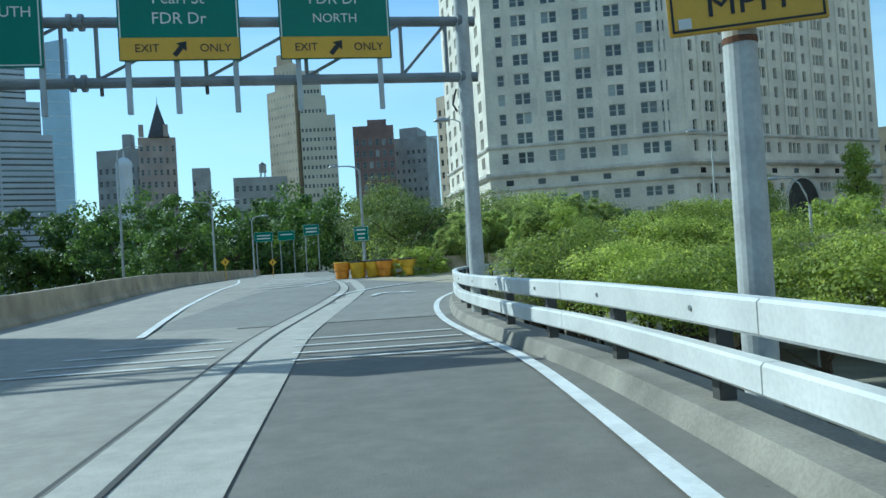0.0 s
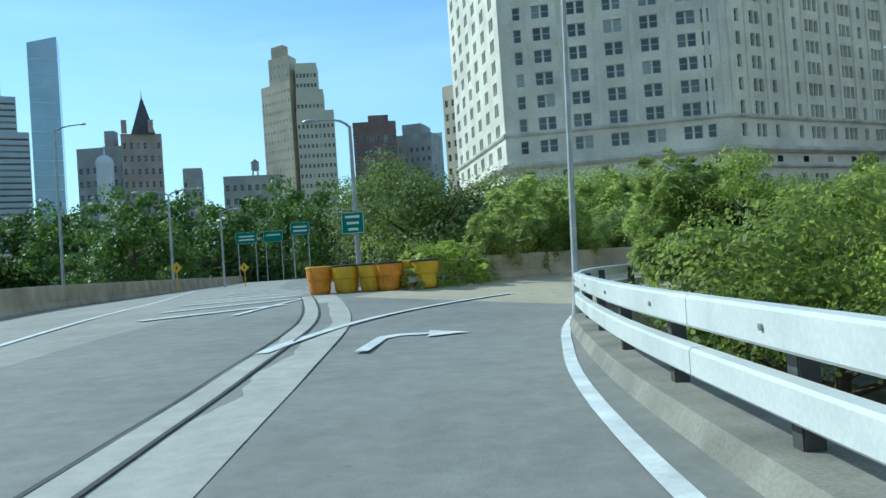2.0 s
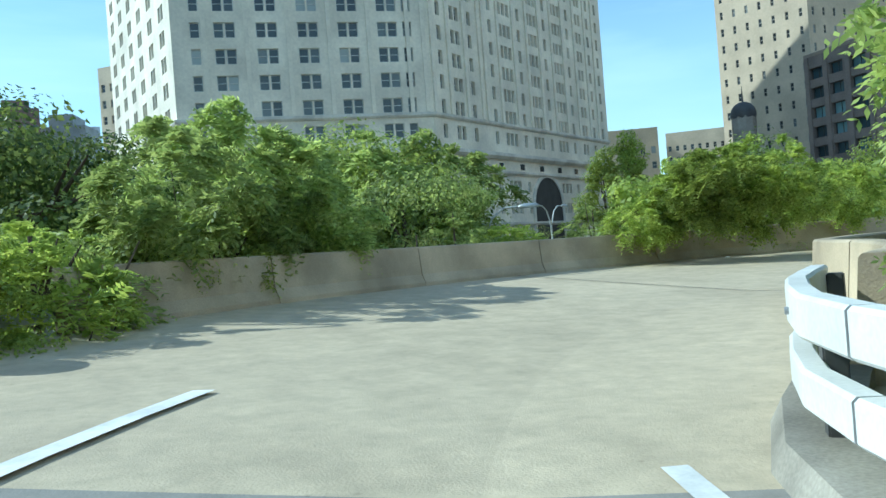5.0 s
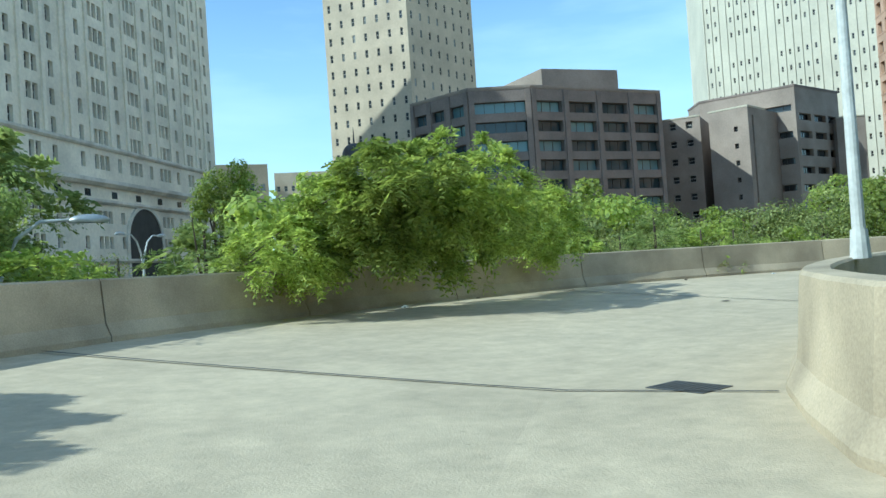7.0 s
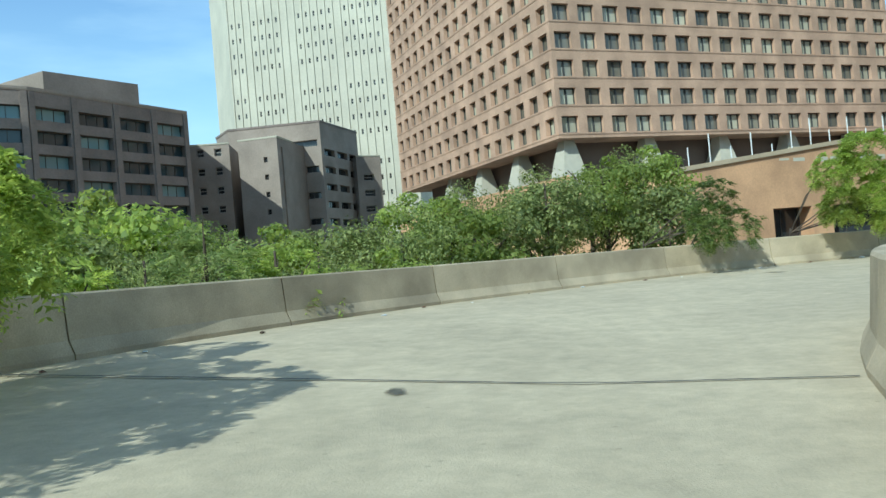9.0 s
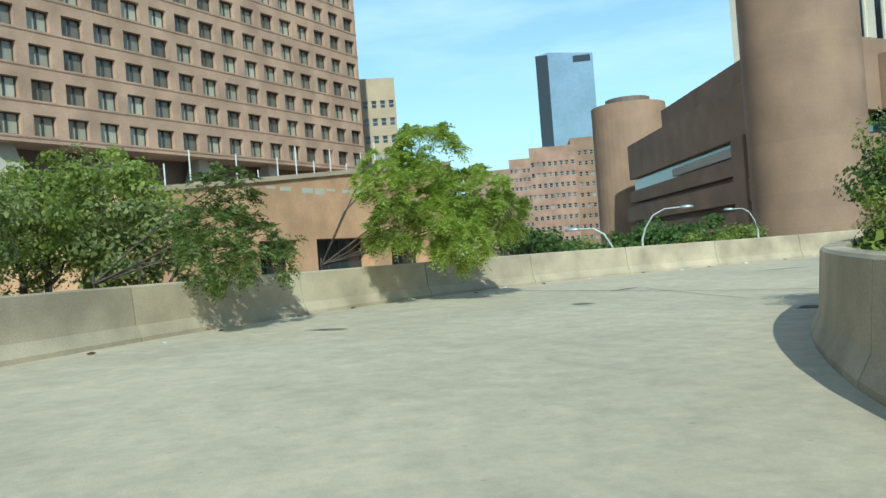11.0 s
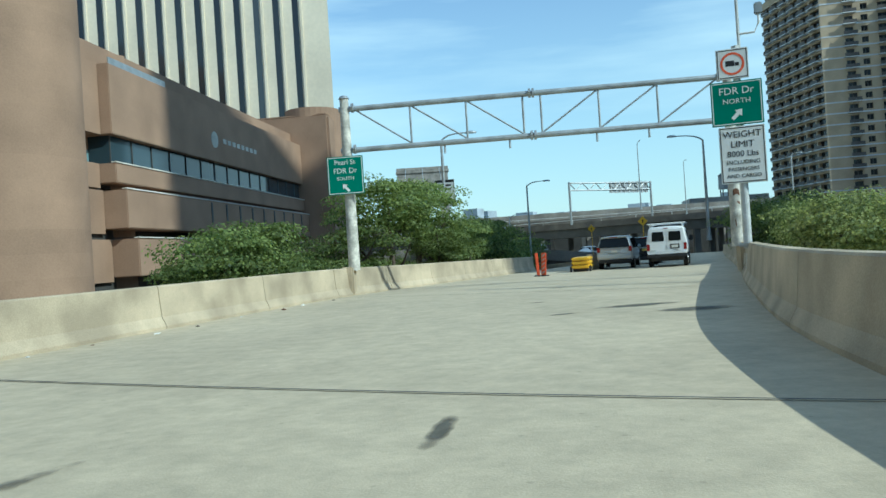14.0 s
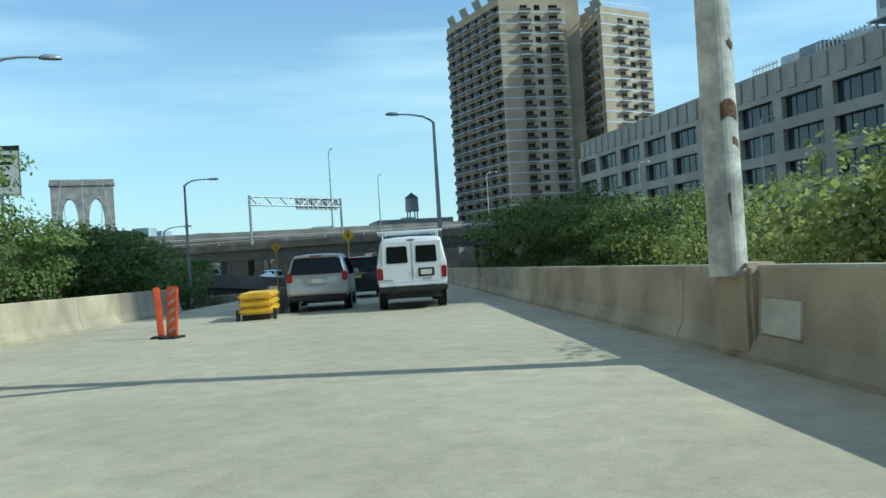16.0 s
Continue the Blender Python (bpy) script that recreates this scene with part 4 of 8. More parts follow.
    deep_o = [bmx.verts.new((v.co.x, 0.0, v.co.z)) for v in outer]
    deep_i = [bmx.verts.new((v.co.x, 0.0, v.co.z)) for v in inner]
    for k in range(len(ring) - 1):
        bmx.faces.new((outer[k], outer[k + 1], inner[k + 1], inner[k]))
        bmx.faces.new((outer[k + 1], outer[k], deep_o[k], deep_o[k + 1]))
        bmx.faces.new((inner[k], inner[k + 1], deep_i[k + 1], deep_i[k]))
    part("arch_stone", bmx, M["trim_stone"], b, at_pose=m)


municipal()


def block(name, label, plan, z1, mat, cols=None, floor=3.6, low=0.9, high=2.5, width=1.3, frame=None, pane=None, z0=GROUND, style="sash", deep=0.25, singly=120, first=2.0):
    """A plain building: plan as corners left to right along the seen sides, closed behind; cols: openings a side."""
    f = Facades()
    n = max(1, int((z1 - first - 1.0) / floor))
    pts = list(plan)
    for k, (p, q) in enumerate(zip(pts, pts[1:])):
        c = (cols[k] if isinstance(cols, (list, tuple)) else cols) or 0
        f.wall(p, q, z0, z1, spread(c, math.dist(p, q), width) if c else (), floors(first, floor, n, low, high) if c else (), deep, style)
    a, b = Vector(pts[0]), Vector(pts[-1])
    if len(pts) == 2:
        d = (b - a).normalized()
        inn = Vector((-d.y, d.x)) * max(12.0, (b - a).length * 0.8)
        extra = [tuple(b + inn), tuple(a + inn)]
    elif len(pts) == 3:
        extra = [tuple(a + b - Vector(pts[1]))]
    else:
        mid = sum((Vector(p) for p in pts), Vector((0, 0))) / len(pts)
        far = (a + b) / 2
        push = far - mid
        extra = [] if push.length < 1e-3 else [tuple(far + push * 1.5)]
    ring = pts + extra
    for p, q in zip(ring[len(pts) - 1:], ring[len(pts):] + [ring[0]]):
        f.wall(p, q, z0, z1)
    f.roof(ring, z1)
    return f.done(name, label, mat, frame or M["frame_pale"], pane or M["pane"], singly)


# skyline ahead of the bridge
def skyline():
    for p, q, z0, z1 in (((-152, 214), (-115.6, 235.8), GROUND, 46), ((-150, 215.5), (-118.2, 234.6), 46, 56), ((-147, 217.5), (-121.4, 232.9), 56, 71), ((-143, 220), (-124, 231.5), 71, 92)):
        block("office_tower", "stepped pale office tower with dark window bands" if z0 < 0 else "upper setback of the pale office tower", [p, q], z1, M["tower_bands"], [3], 1.75, 0.6, 1.25, math.dist(p, q) / 3 - 0.3, z0=z0, first=max(z0, 1.0), style="strip", pane=M["pane_blue"], singly=60)
    g = thing("glass_tower", "slim tall tower of pale blue glass", "building")
    bmx = bmesh.new()
    base = [(-221, 440), (-207.5, 446), (-214, 462), (-228, 455)]
    lo = [bmx.verts.new((x, y, GROUND)) for x, y in base]
    hi = [bmx.verts.new((x, y, z)) for (x, y), z in zip(base, (137, 141, 141, 138))]
    bmx.faces.new(hi)
    for k in range(4):
        bmx.faces.new((lo[k], lo[(k + 1) % 4], hi[(k + 1) % 4], hi[k]))
    part("curtain_wall", bmx, M["blue_glass"], g)
    for z in range(0, 136, 8):
        part("floor_line", boxed(-0.3, 14.9, -0.08, 0.0, z, z + 0.3), M["band_white"], g, at_pose=pose(-221, 440, 0, 0, 0, 23.9))

    block("tower_block", "slender cream brick apartment tower", [(-61.1, 287), (-49.5, 278), (-47.6, 284)], 66, M["tower_brick"], [9, 3], 3.3, 1.0, 2.1, 0.45, singly=60, deep=0.08, pane=M["pane_blind"])
    block("apartment_block", "narrow brick top of the apartment tower with a tank house", [(-57.5, 284.5), (-49.6, 279.5), (-48, 285)], 75, M["tower_brick"], [5, 2], 3.3, 1.0, 2.1, 0.45, z0=66, first=67, singly=60, deep=0.08, pane=M["pane_blind"])
    block("roof_house", "small brick tank house on the tower's roof", [(-56.2, 284), (-51.5, 281), (-50.4, 284)], 79, M["tan_brick"], z0=75)
    block("tower_block", "pale stepped brick tower beside the apartment tower", [(-47.4, 275.5), (-35.2, 277)], 55, M["white_slab"], [9], 3.3, 0.9, 2.2, 0.8, singly=60)
    block("office_block", "stepped top of the pale brick tower", [(-47.2, 275.7), (-38.3, 276.7)], 62, M["white_slab"], [7], 3.3, 0.9, 2.2, 0.8, z0=55, first=55, singly=60)
    block("office_block", "uppermost step of the pale brick tower", [(-47.0, 275.9), (-40, 276.6)], 71, M["white_slab"], [6], 3.3, 0.9, 2.2, 0.8, z0=62, first=62, singly=60)
    block("brick_building", "old dark red brick building with arched windows", [(-30.3, 287), (-15.4, 288.2)], 52, M["old_red"], [6], 4.2, 0.7, 3.2, 1.4, singly=60)
    block("roof_house", "low red brick roof house", [(-25, 289), (-18, 289.6)], 54.5, M["old_red"], z0=52)
    block("grey_building", "grey stone building with a stepped roof", [(-16.3, 303.2), (-3.6, 299)], 49, M["grey_stone"], [6], 3.6, 0.9, 2.4, 1.0, singly=60)
    block("roof_house", "grey roof house on the stone building", [(-14, 304), (-7, 302)], 53, M["grey_stone"], z0=49)
    block("grey_building", "narrow pale grey building", [(-3.7, 313.6), (0.6, 313.6)], 51, M["band_white"], [2], 3.6, 0.9, 2.4, 1.0, singly=30)
    block("stone_building", "ornate tan stone building with a cornice", [(0.7, 213.6), (5.6, 208.5), (8, 225)], 45.5, M["courthouse"], [3, 4], 3.4, 0.8, 2.5, 1.1, singly=60)
    block("stone_building", "brown stone building with a steep slate spire", [(-88.4, 231.8), (-78.4, 235.5)], 43, M["spire_stone"], [6], 3.6, 0.8, 2.6, 0.9, singly=60)
    sp = thing("slate_spire", "steep dark slate spire on the stone building", "spire")
    bmx = bmesh.new()
    r = bmesh.ops.create_cone(bmx, segments=4, radius1=4.4, radius2=0.25, depth=10.5, cap_ends=True)
    part("spire_roof", bmx, M["slate"], sp, at_pose=pose(-83.6, 236, 48.2, 0, 0, 65))
    for dx in (-3.4, 3.2):
        part("dormer", boxed(-0.7, 0.7, -0.7, 0.7, 43, 46.5, 0.05), M["spire_stone"], sp, at_pose=pose(-83.6 + dx, 232.0 + dx * 0.3, 0, 0, 0, 20))
    part("finial", tube([(0, 0, 53), (0, 0, 56)], [0.16, 0.03], 6), M["slate"], sp, at_pose=pose(-83.6, 236, 0))
    b = block("stone_building", "grey-brown stone building with a flat roof", [(-103.2, 237), (-89.2, 236.2)], 40.5, M["grey_stone"], [7], 3.8, 0.8, 2.6, 1.0, singly=60)
    part("cupola", boxed(-96, -93.2, 239, 242, 40.5, 45.5, 0.1), M["grey_stone"], b)
    dome = thing("cupola", "pale domed cupola above the trees", "cupola")
    bmx = bmesh.new()
    bmesh.ops.create_uvsphere(bmx, u_segments=16, v_segments=10, radius=2.3)
    part("dome", bmx, M["band_white"], dome, at_pose=pose(-89, 222, 33.5), smooth=True)
    part("drum", tube([(-89, 222, GROUND), (-89, 222, 33.5)], 2.2, 14), M["band_white"], dome)
    part("finial", tube([(-89, 222, 35.5), (-89, 222, 38.5)], [0.35, 0.05], 8), M["band_white"], dome)
    block("low_building", "low pale building beyond the park trees", [(-59.2, 225.8), (-44.2, 229.3)], 28.5, M["grey_stone"], [8], 3.6, 0.8, 2.5, 1.1, singly=40)
    tank((-51, 228, 28.5), 1.1, "small wooden rooftop water tank")
    block("low_building", "small distant grey building with a roof house", [(-94, 299), (-87.6, 300.7)], 42, M["grey_stone"], [4], 3.6, 0.8, 2.5, 1.0, singly=20)
    block("stone_building", "distant cream stone building", [(107, 193), (122, 184)], 27, M["courthouse"], [7], 3.6, 0.8, 2.5, 1.1, singly=40)
    block("stone_building", "distant cream building with a rounded roofline", [(148.5, 240), (158.4, 233)], 34.5, M["courthouse"], [7], 3.6, 0.8, 2.5, 1.0, singly=40)
    block("stone_building", "distant low cream building", [(169, 238), (183, 226)], 34, M["courthouse"], [8], 3.6, 0.8, 2.5, 1.0, singly=40)


def tank(at_place, r, label):
    t = thing("water_tank", label, "water tank", at_pose=pose(*at_place))
    part("barrel", tube([(0, 0, 1.2 * r), (0, 0, 3.2 * r)], [r, r * 0.95], 14), M["grey_stone"], t)
    bmx = bmesh.new()
    bmesh.ops.create_cone(bmx, segments=14, radius1=r * 1.06, radius2=0.05, depth=r * 0.8, cap_ends=True)
    part("roof", bmx, M["slate"], t, at_pose=pose(0, 0, 3.6 * r))
    for k in range(4):
        a = math.pi / 4 + math.pi / 2 * k
        part("leg", tube([(0.8 * r * math.cos(a), 0.8 * r * math.sin(a), 0), (0.8 * r * math.cos(a), 0.8 * r * math.sin(a), 1.25 * r)], 0.09 * r, 6), M["steel_dark"], t)


skyline()


# beyond the loop: court tower, brown offices, jail, white slab, police cube
def civic():
    block("court_tower", "tall pale granite court tower with small windows", [(120.2, 160.6), (126.6, 143.1), (148.8, 142.6)], 82, M["courthouse"], [7, 8], 3.5, 0.9, 2.5, 0.62, deep=0.15, singly=300)
    d = thing("dome_roof", "dark domed roof turret above the trees", "dome")
    bmx = bmesh.new()
    bmesh.ops.create_uvsphere(bmx, u_segments=14, v_segments=9, radius=2.0)
    part("dome", bmx, M["slate"], d, at_pose=pose(94.8, 129.4, 19.5), smooth=True)
    part("drum", tube([(94.8, 129.4, -6), (94.8, 129.4, 19.6)], 1.9, 10), M["granite"], d)
    part("finial", tube([(94.8, 129.4, 21), (94.8, 129.4, 24)], [0.2, 0.04], 6), M["slate"], d)

    # six-storey brown office block with strip windows
    A, B, C, D = (99.6, 121.2), (98.4, 109.0), (104.5, 102.0), (126.6, 91.2)
    top = 26.6
    f = Facades()
    rows = [(top - 2.0 - 1.7 - 2.95 * k, top - 2.0 - 2.95 * k) for k in range(9)]
    n = math.dist(A, B)
    f.wall(A, B, GROUND, top, [(0.8, 3.4), (4.6, 7.2), (8.4, n - 0.8)], rows, 0.7, "strip")
    n = math.dist(B, C)
    f.wall(B, C, GROUND, top, [(0.7, n - 0.7)], rows, 0.7, "strip")
    n = math.dist(C, D)
    f.wall(C, D, GROUND, top, spread(4, n, n / 4 - 1.3), rows, 0.9, "strip")
    E, F = (158, 104.0), (140, 140)
    f.wall(D, E, GROUND, top).wall(E, F, GROUND, top).wall(F, A, GROUND, top)
    f.roof([A, B, C, D, E, F], top - 0.4)
    b = f.done("office_block", "brown precast office block with long strip windows", M["brown_precast"], M["frame_dark"], M["pane_blue"])
    band(b, "parapet_edge", [A, B, C, D], top - 0.25, top + 0.25, 0.12, M["jail"])
    for p, q, m in ((C, D, 4), (B, C, 1), (A, B, 3)):
        d = (Vector(q) - Vector(p)).normalized()
        n = math.dist(p, q)
        for k in range(m + 1):
            c = Vector(p) + d * min(max(n * k / m, 0.45), n - 0.45)
            part("pier", boxed(-0.4, 0.4, -0.22, 0.05, GROUND, top - 0.3, 0.03), M["brown_precast"], b, at_pose=pose(c.x, c.y, 0, 0, 0, math.degrees(math.atan2(d.y, d.x))))
    g = Facades()
    g.wall((117.0, 125.0), (116.0, 106.6), top - 0.4, 29.0, top=32.0).wall((116.0, 106.6), (128.0, 98.9), top - 0.4, 32.0, top=32.0)
    g.wall((128.0, 98.9), (138.0, 112.0), top - 0.4, 32.0, top=32.0).wall((138.0, 112.0), (117.0, 125.0), top - 0.4, 32.0, top=29.0)
    i0 = len(g.vs)
    g.vs += [Vector((117.0, 125.0, 29.0)), Vector((116.0, 106.6, 32.0)), Vector((128.0, 98.9, 32.0)), Vector((138.0, 112.0, 32.0))]
    g.fs.append((i0, i0 + 1, i0 + 2, i0 + 3))
    part("roof_house", mesh_from("roof_house", g.vs, g.fs, [M["jail"]]), None, b)

    # brown jail with blank towers and slits
    f = Facades()
    p0, p1, p2, p3 = (164.8, 100.8), (158.0, 96.0), (157.8, 78.4), (173.9, 74.4)
    top = 29.6
    slots = [(top - 4.6 - 4.9 * k, top - 3.4 - 4.9 * k) for k in range(5)]
    f.wall(p0, p1, GROUND, top)
    n = math.dist(p1, p2)
    f.wall(p1, p2, GROUND, top, [(n - 5.4, n - 0.7)], slots, 0.9, "strip")
    n = math.dist(p2, p3)
    f.wall(p2, p3, GROUND, top, [(1.2, 5.6), (6.8, 11.2), (12.2, n - 0.6)], [(top - 3.0 - 3.3 * k, top - 1.7 - 3.3 * k) for k in range(1, 9)], 0.8, "strip")
    f.wall(p3, (190, 92), GROUND, top).wall((190, 92), p0, GROUND, top).roof([p0, p1, p2, p3, (190, 92)], top)
    b = f.done("jail_building", "brown precast jail with stepped blank towers and slit windows", M["jail"], M["frame_dark"], M["pane_dark"])
    band(b, "parapet_edge", [p0, p1, p2, p3], top - 0.3, top + 0.15, 0.15, M["brown_precast"])
    low_towers = (
        ([(144.9, 101.4), (146.6, 92.1)], 25.0, [(1.0, 2.2), (3.9, 5.1), (6.9, 8.1)], floors(-1.0, 3.3, 8, 0.9, 2.2), "window"),
        ([(146.2, 90.4), (145.2, 83.2), (152.7, 82.4)], 25.1, [(4.6, 5.3)], floors(-1.0, 3.0, 8, 1.0, 1.9), "slit_window"),
        ([(169.8, 74.2), (172.6, 69.7)], 24.0, [(1.4, 3.6)], floors(-1.0, 3.2, 7, 0.9, 2.2), "window"))
    for plan, z, cols, rows, kind_name in low_towers:
        g = Facades()
        g.wall(plan[0], plan[1], GROUND, z, cols, rows, 0.5)
        if len(plan) > 2:
            g.wall(plan[1], plan[2], GROUND, z, [(1.6, 2.3)], [(4.0, z - 1.4)], 0.8)
        u, v = Vector(plan[0]), Vector(plan[-1])
        dd = (Vector(plan[1]) - u).normalized()
        inn = Vector((-dd.y, dd.x)) * 13.0
        p5, p6 = tuple(v + inn), tuple(u + inn)
        g.wall(plan[-1], p5, GROUND, z).wall(p5, p6, GROUND, z).wall(p6, plan[0], GROUND, z).roof(plan + [p5, p6], z)
        tower = part("stair_tower", mesh_from("stair_tower", g.vs, g.fs, [M["jail"]]), None, b)
        band(b, "coping", plan, z - 0.05, z + 0.25, 0.12, M["white_slab"])
        for cc, w, h, yaw, st in g.wins:
            raw = window_mesh(w, h, st, M["frame_pale"] if kind_name == "window" else M["frame_dark"], M["pane_dark"])
            part(kind_name, mesh_from("window", raw[0], raw[1], raw[3], raw[2]), None, tower, at_pose=Matrix.Translation(cc) @ Matrix.Rotation(yaw, 4, "Z"))

    # white slab with narrow vertical piers
    a, c, e = (238, 126), (215.6, 113.5), (207.5, 65.5)
    f = Facades()
    n = math.dist(c, e)
    f.wall(c, e, GROUND, 112, [(k * n / 23 + 0.9, k * n / 23 + 1.4) for k in range(23) if k not in (2, 7, 8, 14, 20)], [r for k, r in enumerate(floors(2, 4.0, 27, 1.4, 2.7)) if k % 5 != 2], 0.3)
    f.wall(a, c, GROUND, 112)
    f.wall(e, (235, 62), GROUND, 112).wall((235, 62), a, GROUND, 112).roof([a, c, e, (235, 62)], 112)
    b = f.done("white_tower", "white precast office slab with small scattered windows", M["white_slab"], M["frame_pale"], M["pane_dark"])
    d = (Vector(e) - Vector(c)).normalized()
    for k in range(24):
        p = Vector(c) + d * (n * k / 23)
        part("pier", boxed(-0.16, 0.16, -0.25, 0.0, 2, 112), M["white_slab"], b, at_pose=pose(p.x, p.y, 0, 0, 0, math.degrees(math.atan2(d.y, d.x))))
    block("grey_tower", "distant grey tower behind the white slab", [(243, 71.5), (249, 67)], 45, M["grey_stone"], [4], 3.6, 0.8, 2.5, 0.9, singly=20)
    block("brick_tower", "pale orange brick apartment tower", [(143.5, -17.0), (140.0, -23.5)], 32, M["tan_brick"], [5], 3.0, 0.9, 2.2, 0.9, singly=60)

    # brick cube on splayed legs
    L, C, R = (136.0, 61.3), (92.9, 39.9), (114.0, -3.0)
    B2 = (157.1, 18.4)
    f = Facades()
    z0 = 12.6
    rows = floors(z0, 2.86, 16, 0.55, 2.25)
    f.wall(C, R, z0, 62, spread(16, math.dist(C, R), 1.95), rows, 0.5, "pair")
    f.wall(L, C, z0, 62, spread(16, math.dist(L, C), 1.75), rows, 0.6, "pair")
    f.wall(R, B2, z0, 62, spread(16, math.dist(R, B2), 1.75), rows[:2], 0.75, "pair")
    f.wall(B2, L, z0, 62).roof([L, C, R, B2], 62).roof([L, B2, R, C], z0)
    b = f.done("police_headquarters", "orange brick cube of offices with deep-set square windows", M["red_brick"], M["frame_dark"], M["pane_blind"])
    for p, q in ((C, R), (L, C)):
        for k in range(12):
            band(b, "sill_course", [p, q], z0 + 2.86 * k + 0.30, z0 + 2.86 * k + 0.52, 0.07, M["red_brick"])
    cone = bmesh.new()
    ring0 = [cone.verts.new((x, y, 0.0)) for x, y in ((-1.7, -1.7), (1.7, -1.7), (1.7, 1.7), (-1.7, 1.7))]
    ring1 = [cone.verts.new((x, y, 5.2)) for x, y in ((-0.6, -0.6), (0.6, -0.6), (0.6, 0.6), (-0.6, 0.6))]
    for k in range(4):
        cone.faces.new((ring0[k], ring0[(k + 1) % 4], ring1[(k + 1) % 4], ring1[k]))
    cone.faces.new(ring1)
    leg = from_bm("splayed_leg", cone, M["white_slab"])
    d = (Vector(R) - Vector(C)).normalized()
    g2 = (Vector(L) - Vector(C)).normalized()
    for u, w in ((2, 2), (12, 2), (22, 2), (32, 2), (42, 2), (2, 12), (2, 22), (2, 32)):
        p = Vector(C) + d * u + g2 * w
        part("splayed_leg", leg, None, b, "pale splayed concrete leg", at_pose=pose(p.x, p.y, 7.4, 0, 0, 27))
    part("recessed_lobby", boxed(0, 41, 0, 41, 7.4, 12.6), M["dark_panel"], b, at_pose=pose(*(Vector(C) + d * 3.4 + g2 * 3.4), 0, 0, 0, math.degrees(math.atan2(d.y, d.x))))
    part("plinth", boxed(-0.5, 46, -0.5, 46, 6.55, 7.4), M["roof"], b, at_pose=pose(*C, 0, 0, 0, math.degrees(math.atan2(d.y, d.x))))
    # brick terrace below it
    t = Facades()
    P0, P1, P2 = (84.0, 40.0), (79.0, 33.5), (97.0, -4.5)
    n = math.dist(P1, P2)
    t.wall(P0, P1, GROUND, 6.4, (), (), top=6.8)
    t.wall(P1, P2, GROUND, 6.8, [(11.8, 16.2), (18.6, 26.6), (29.5, 36.0)], [(-1.0, 3.4)], 1.6, "strip", top=11.2)
    t.wall(P2, (125, 5), GROUND, 11.2).wall((125, 5), (120, 60), GROUND, 8.4).wall((120, 60), P0, GROUND, 8.0)
    tb = t.done("brick_terrace", "orange brick terrace wall with dark garage openings below the offices", M["terrace_brick"], M["frame_dark"], M["pane_dark"])
    part("roof", mesh_from("roof", [(*p, 6.5) for p in (P0, P1, P2, (125, 5), (120, 60))], [(0, 1, 2, 3, 4)], [M["roof"]]), None, tb, "grey gravel roof")
    d = (Vector(P2) - Vector(P1)).normalized()
    yaw = math.degrees(math.atan2(d.y, d.x))
    up = math.degrees(math.atan2(4.4, n))
    part("coping", boxed(0, n, -0.2, 0.3, -0.1, 0.3, 0.03), M["tan_brick"], tb, at_pose=pose(P1[0], P1[1], 6.8, 0, 0, yaw) @ Matrix.Rotation(-radians(up), 4, "Y"))
    for k, u in enumerate((13.5, 15.2, 18.0, 19.4, 21.0, 23.3, 25.1)):
        p = Vector(P1) + d * u
        part("lime_streak", boxed(-0.5 - 0.12 * (k % 3), 0.6 + 0.1 * (k % 2), -0.012, 0.0, 7.55 - 0.12 * (k % 4), 7.75), M["white_slab"], tb, "white lime streak on the brick", at_pose=pose(p.x, p.y, 0, 0, 0, yaw))
    for k in range(17):
        p = Vector(P1) + d * (2.0 + 2.3 * k) + Vector((-d.y, d.x)) * 1.2
        z = 6.6 + 4.4 * (2.0 + 2.3 * k) / n
        part("mast", tube([(0, 0, 6.6), (0, 0, z + 1.2 + (k * 7 % 5) * 0.45)], 0.055, 6), M["rail"], tb, at_pose=pose(p.x, p.y, 0))


civic()


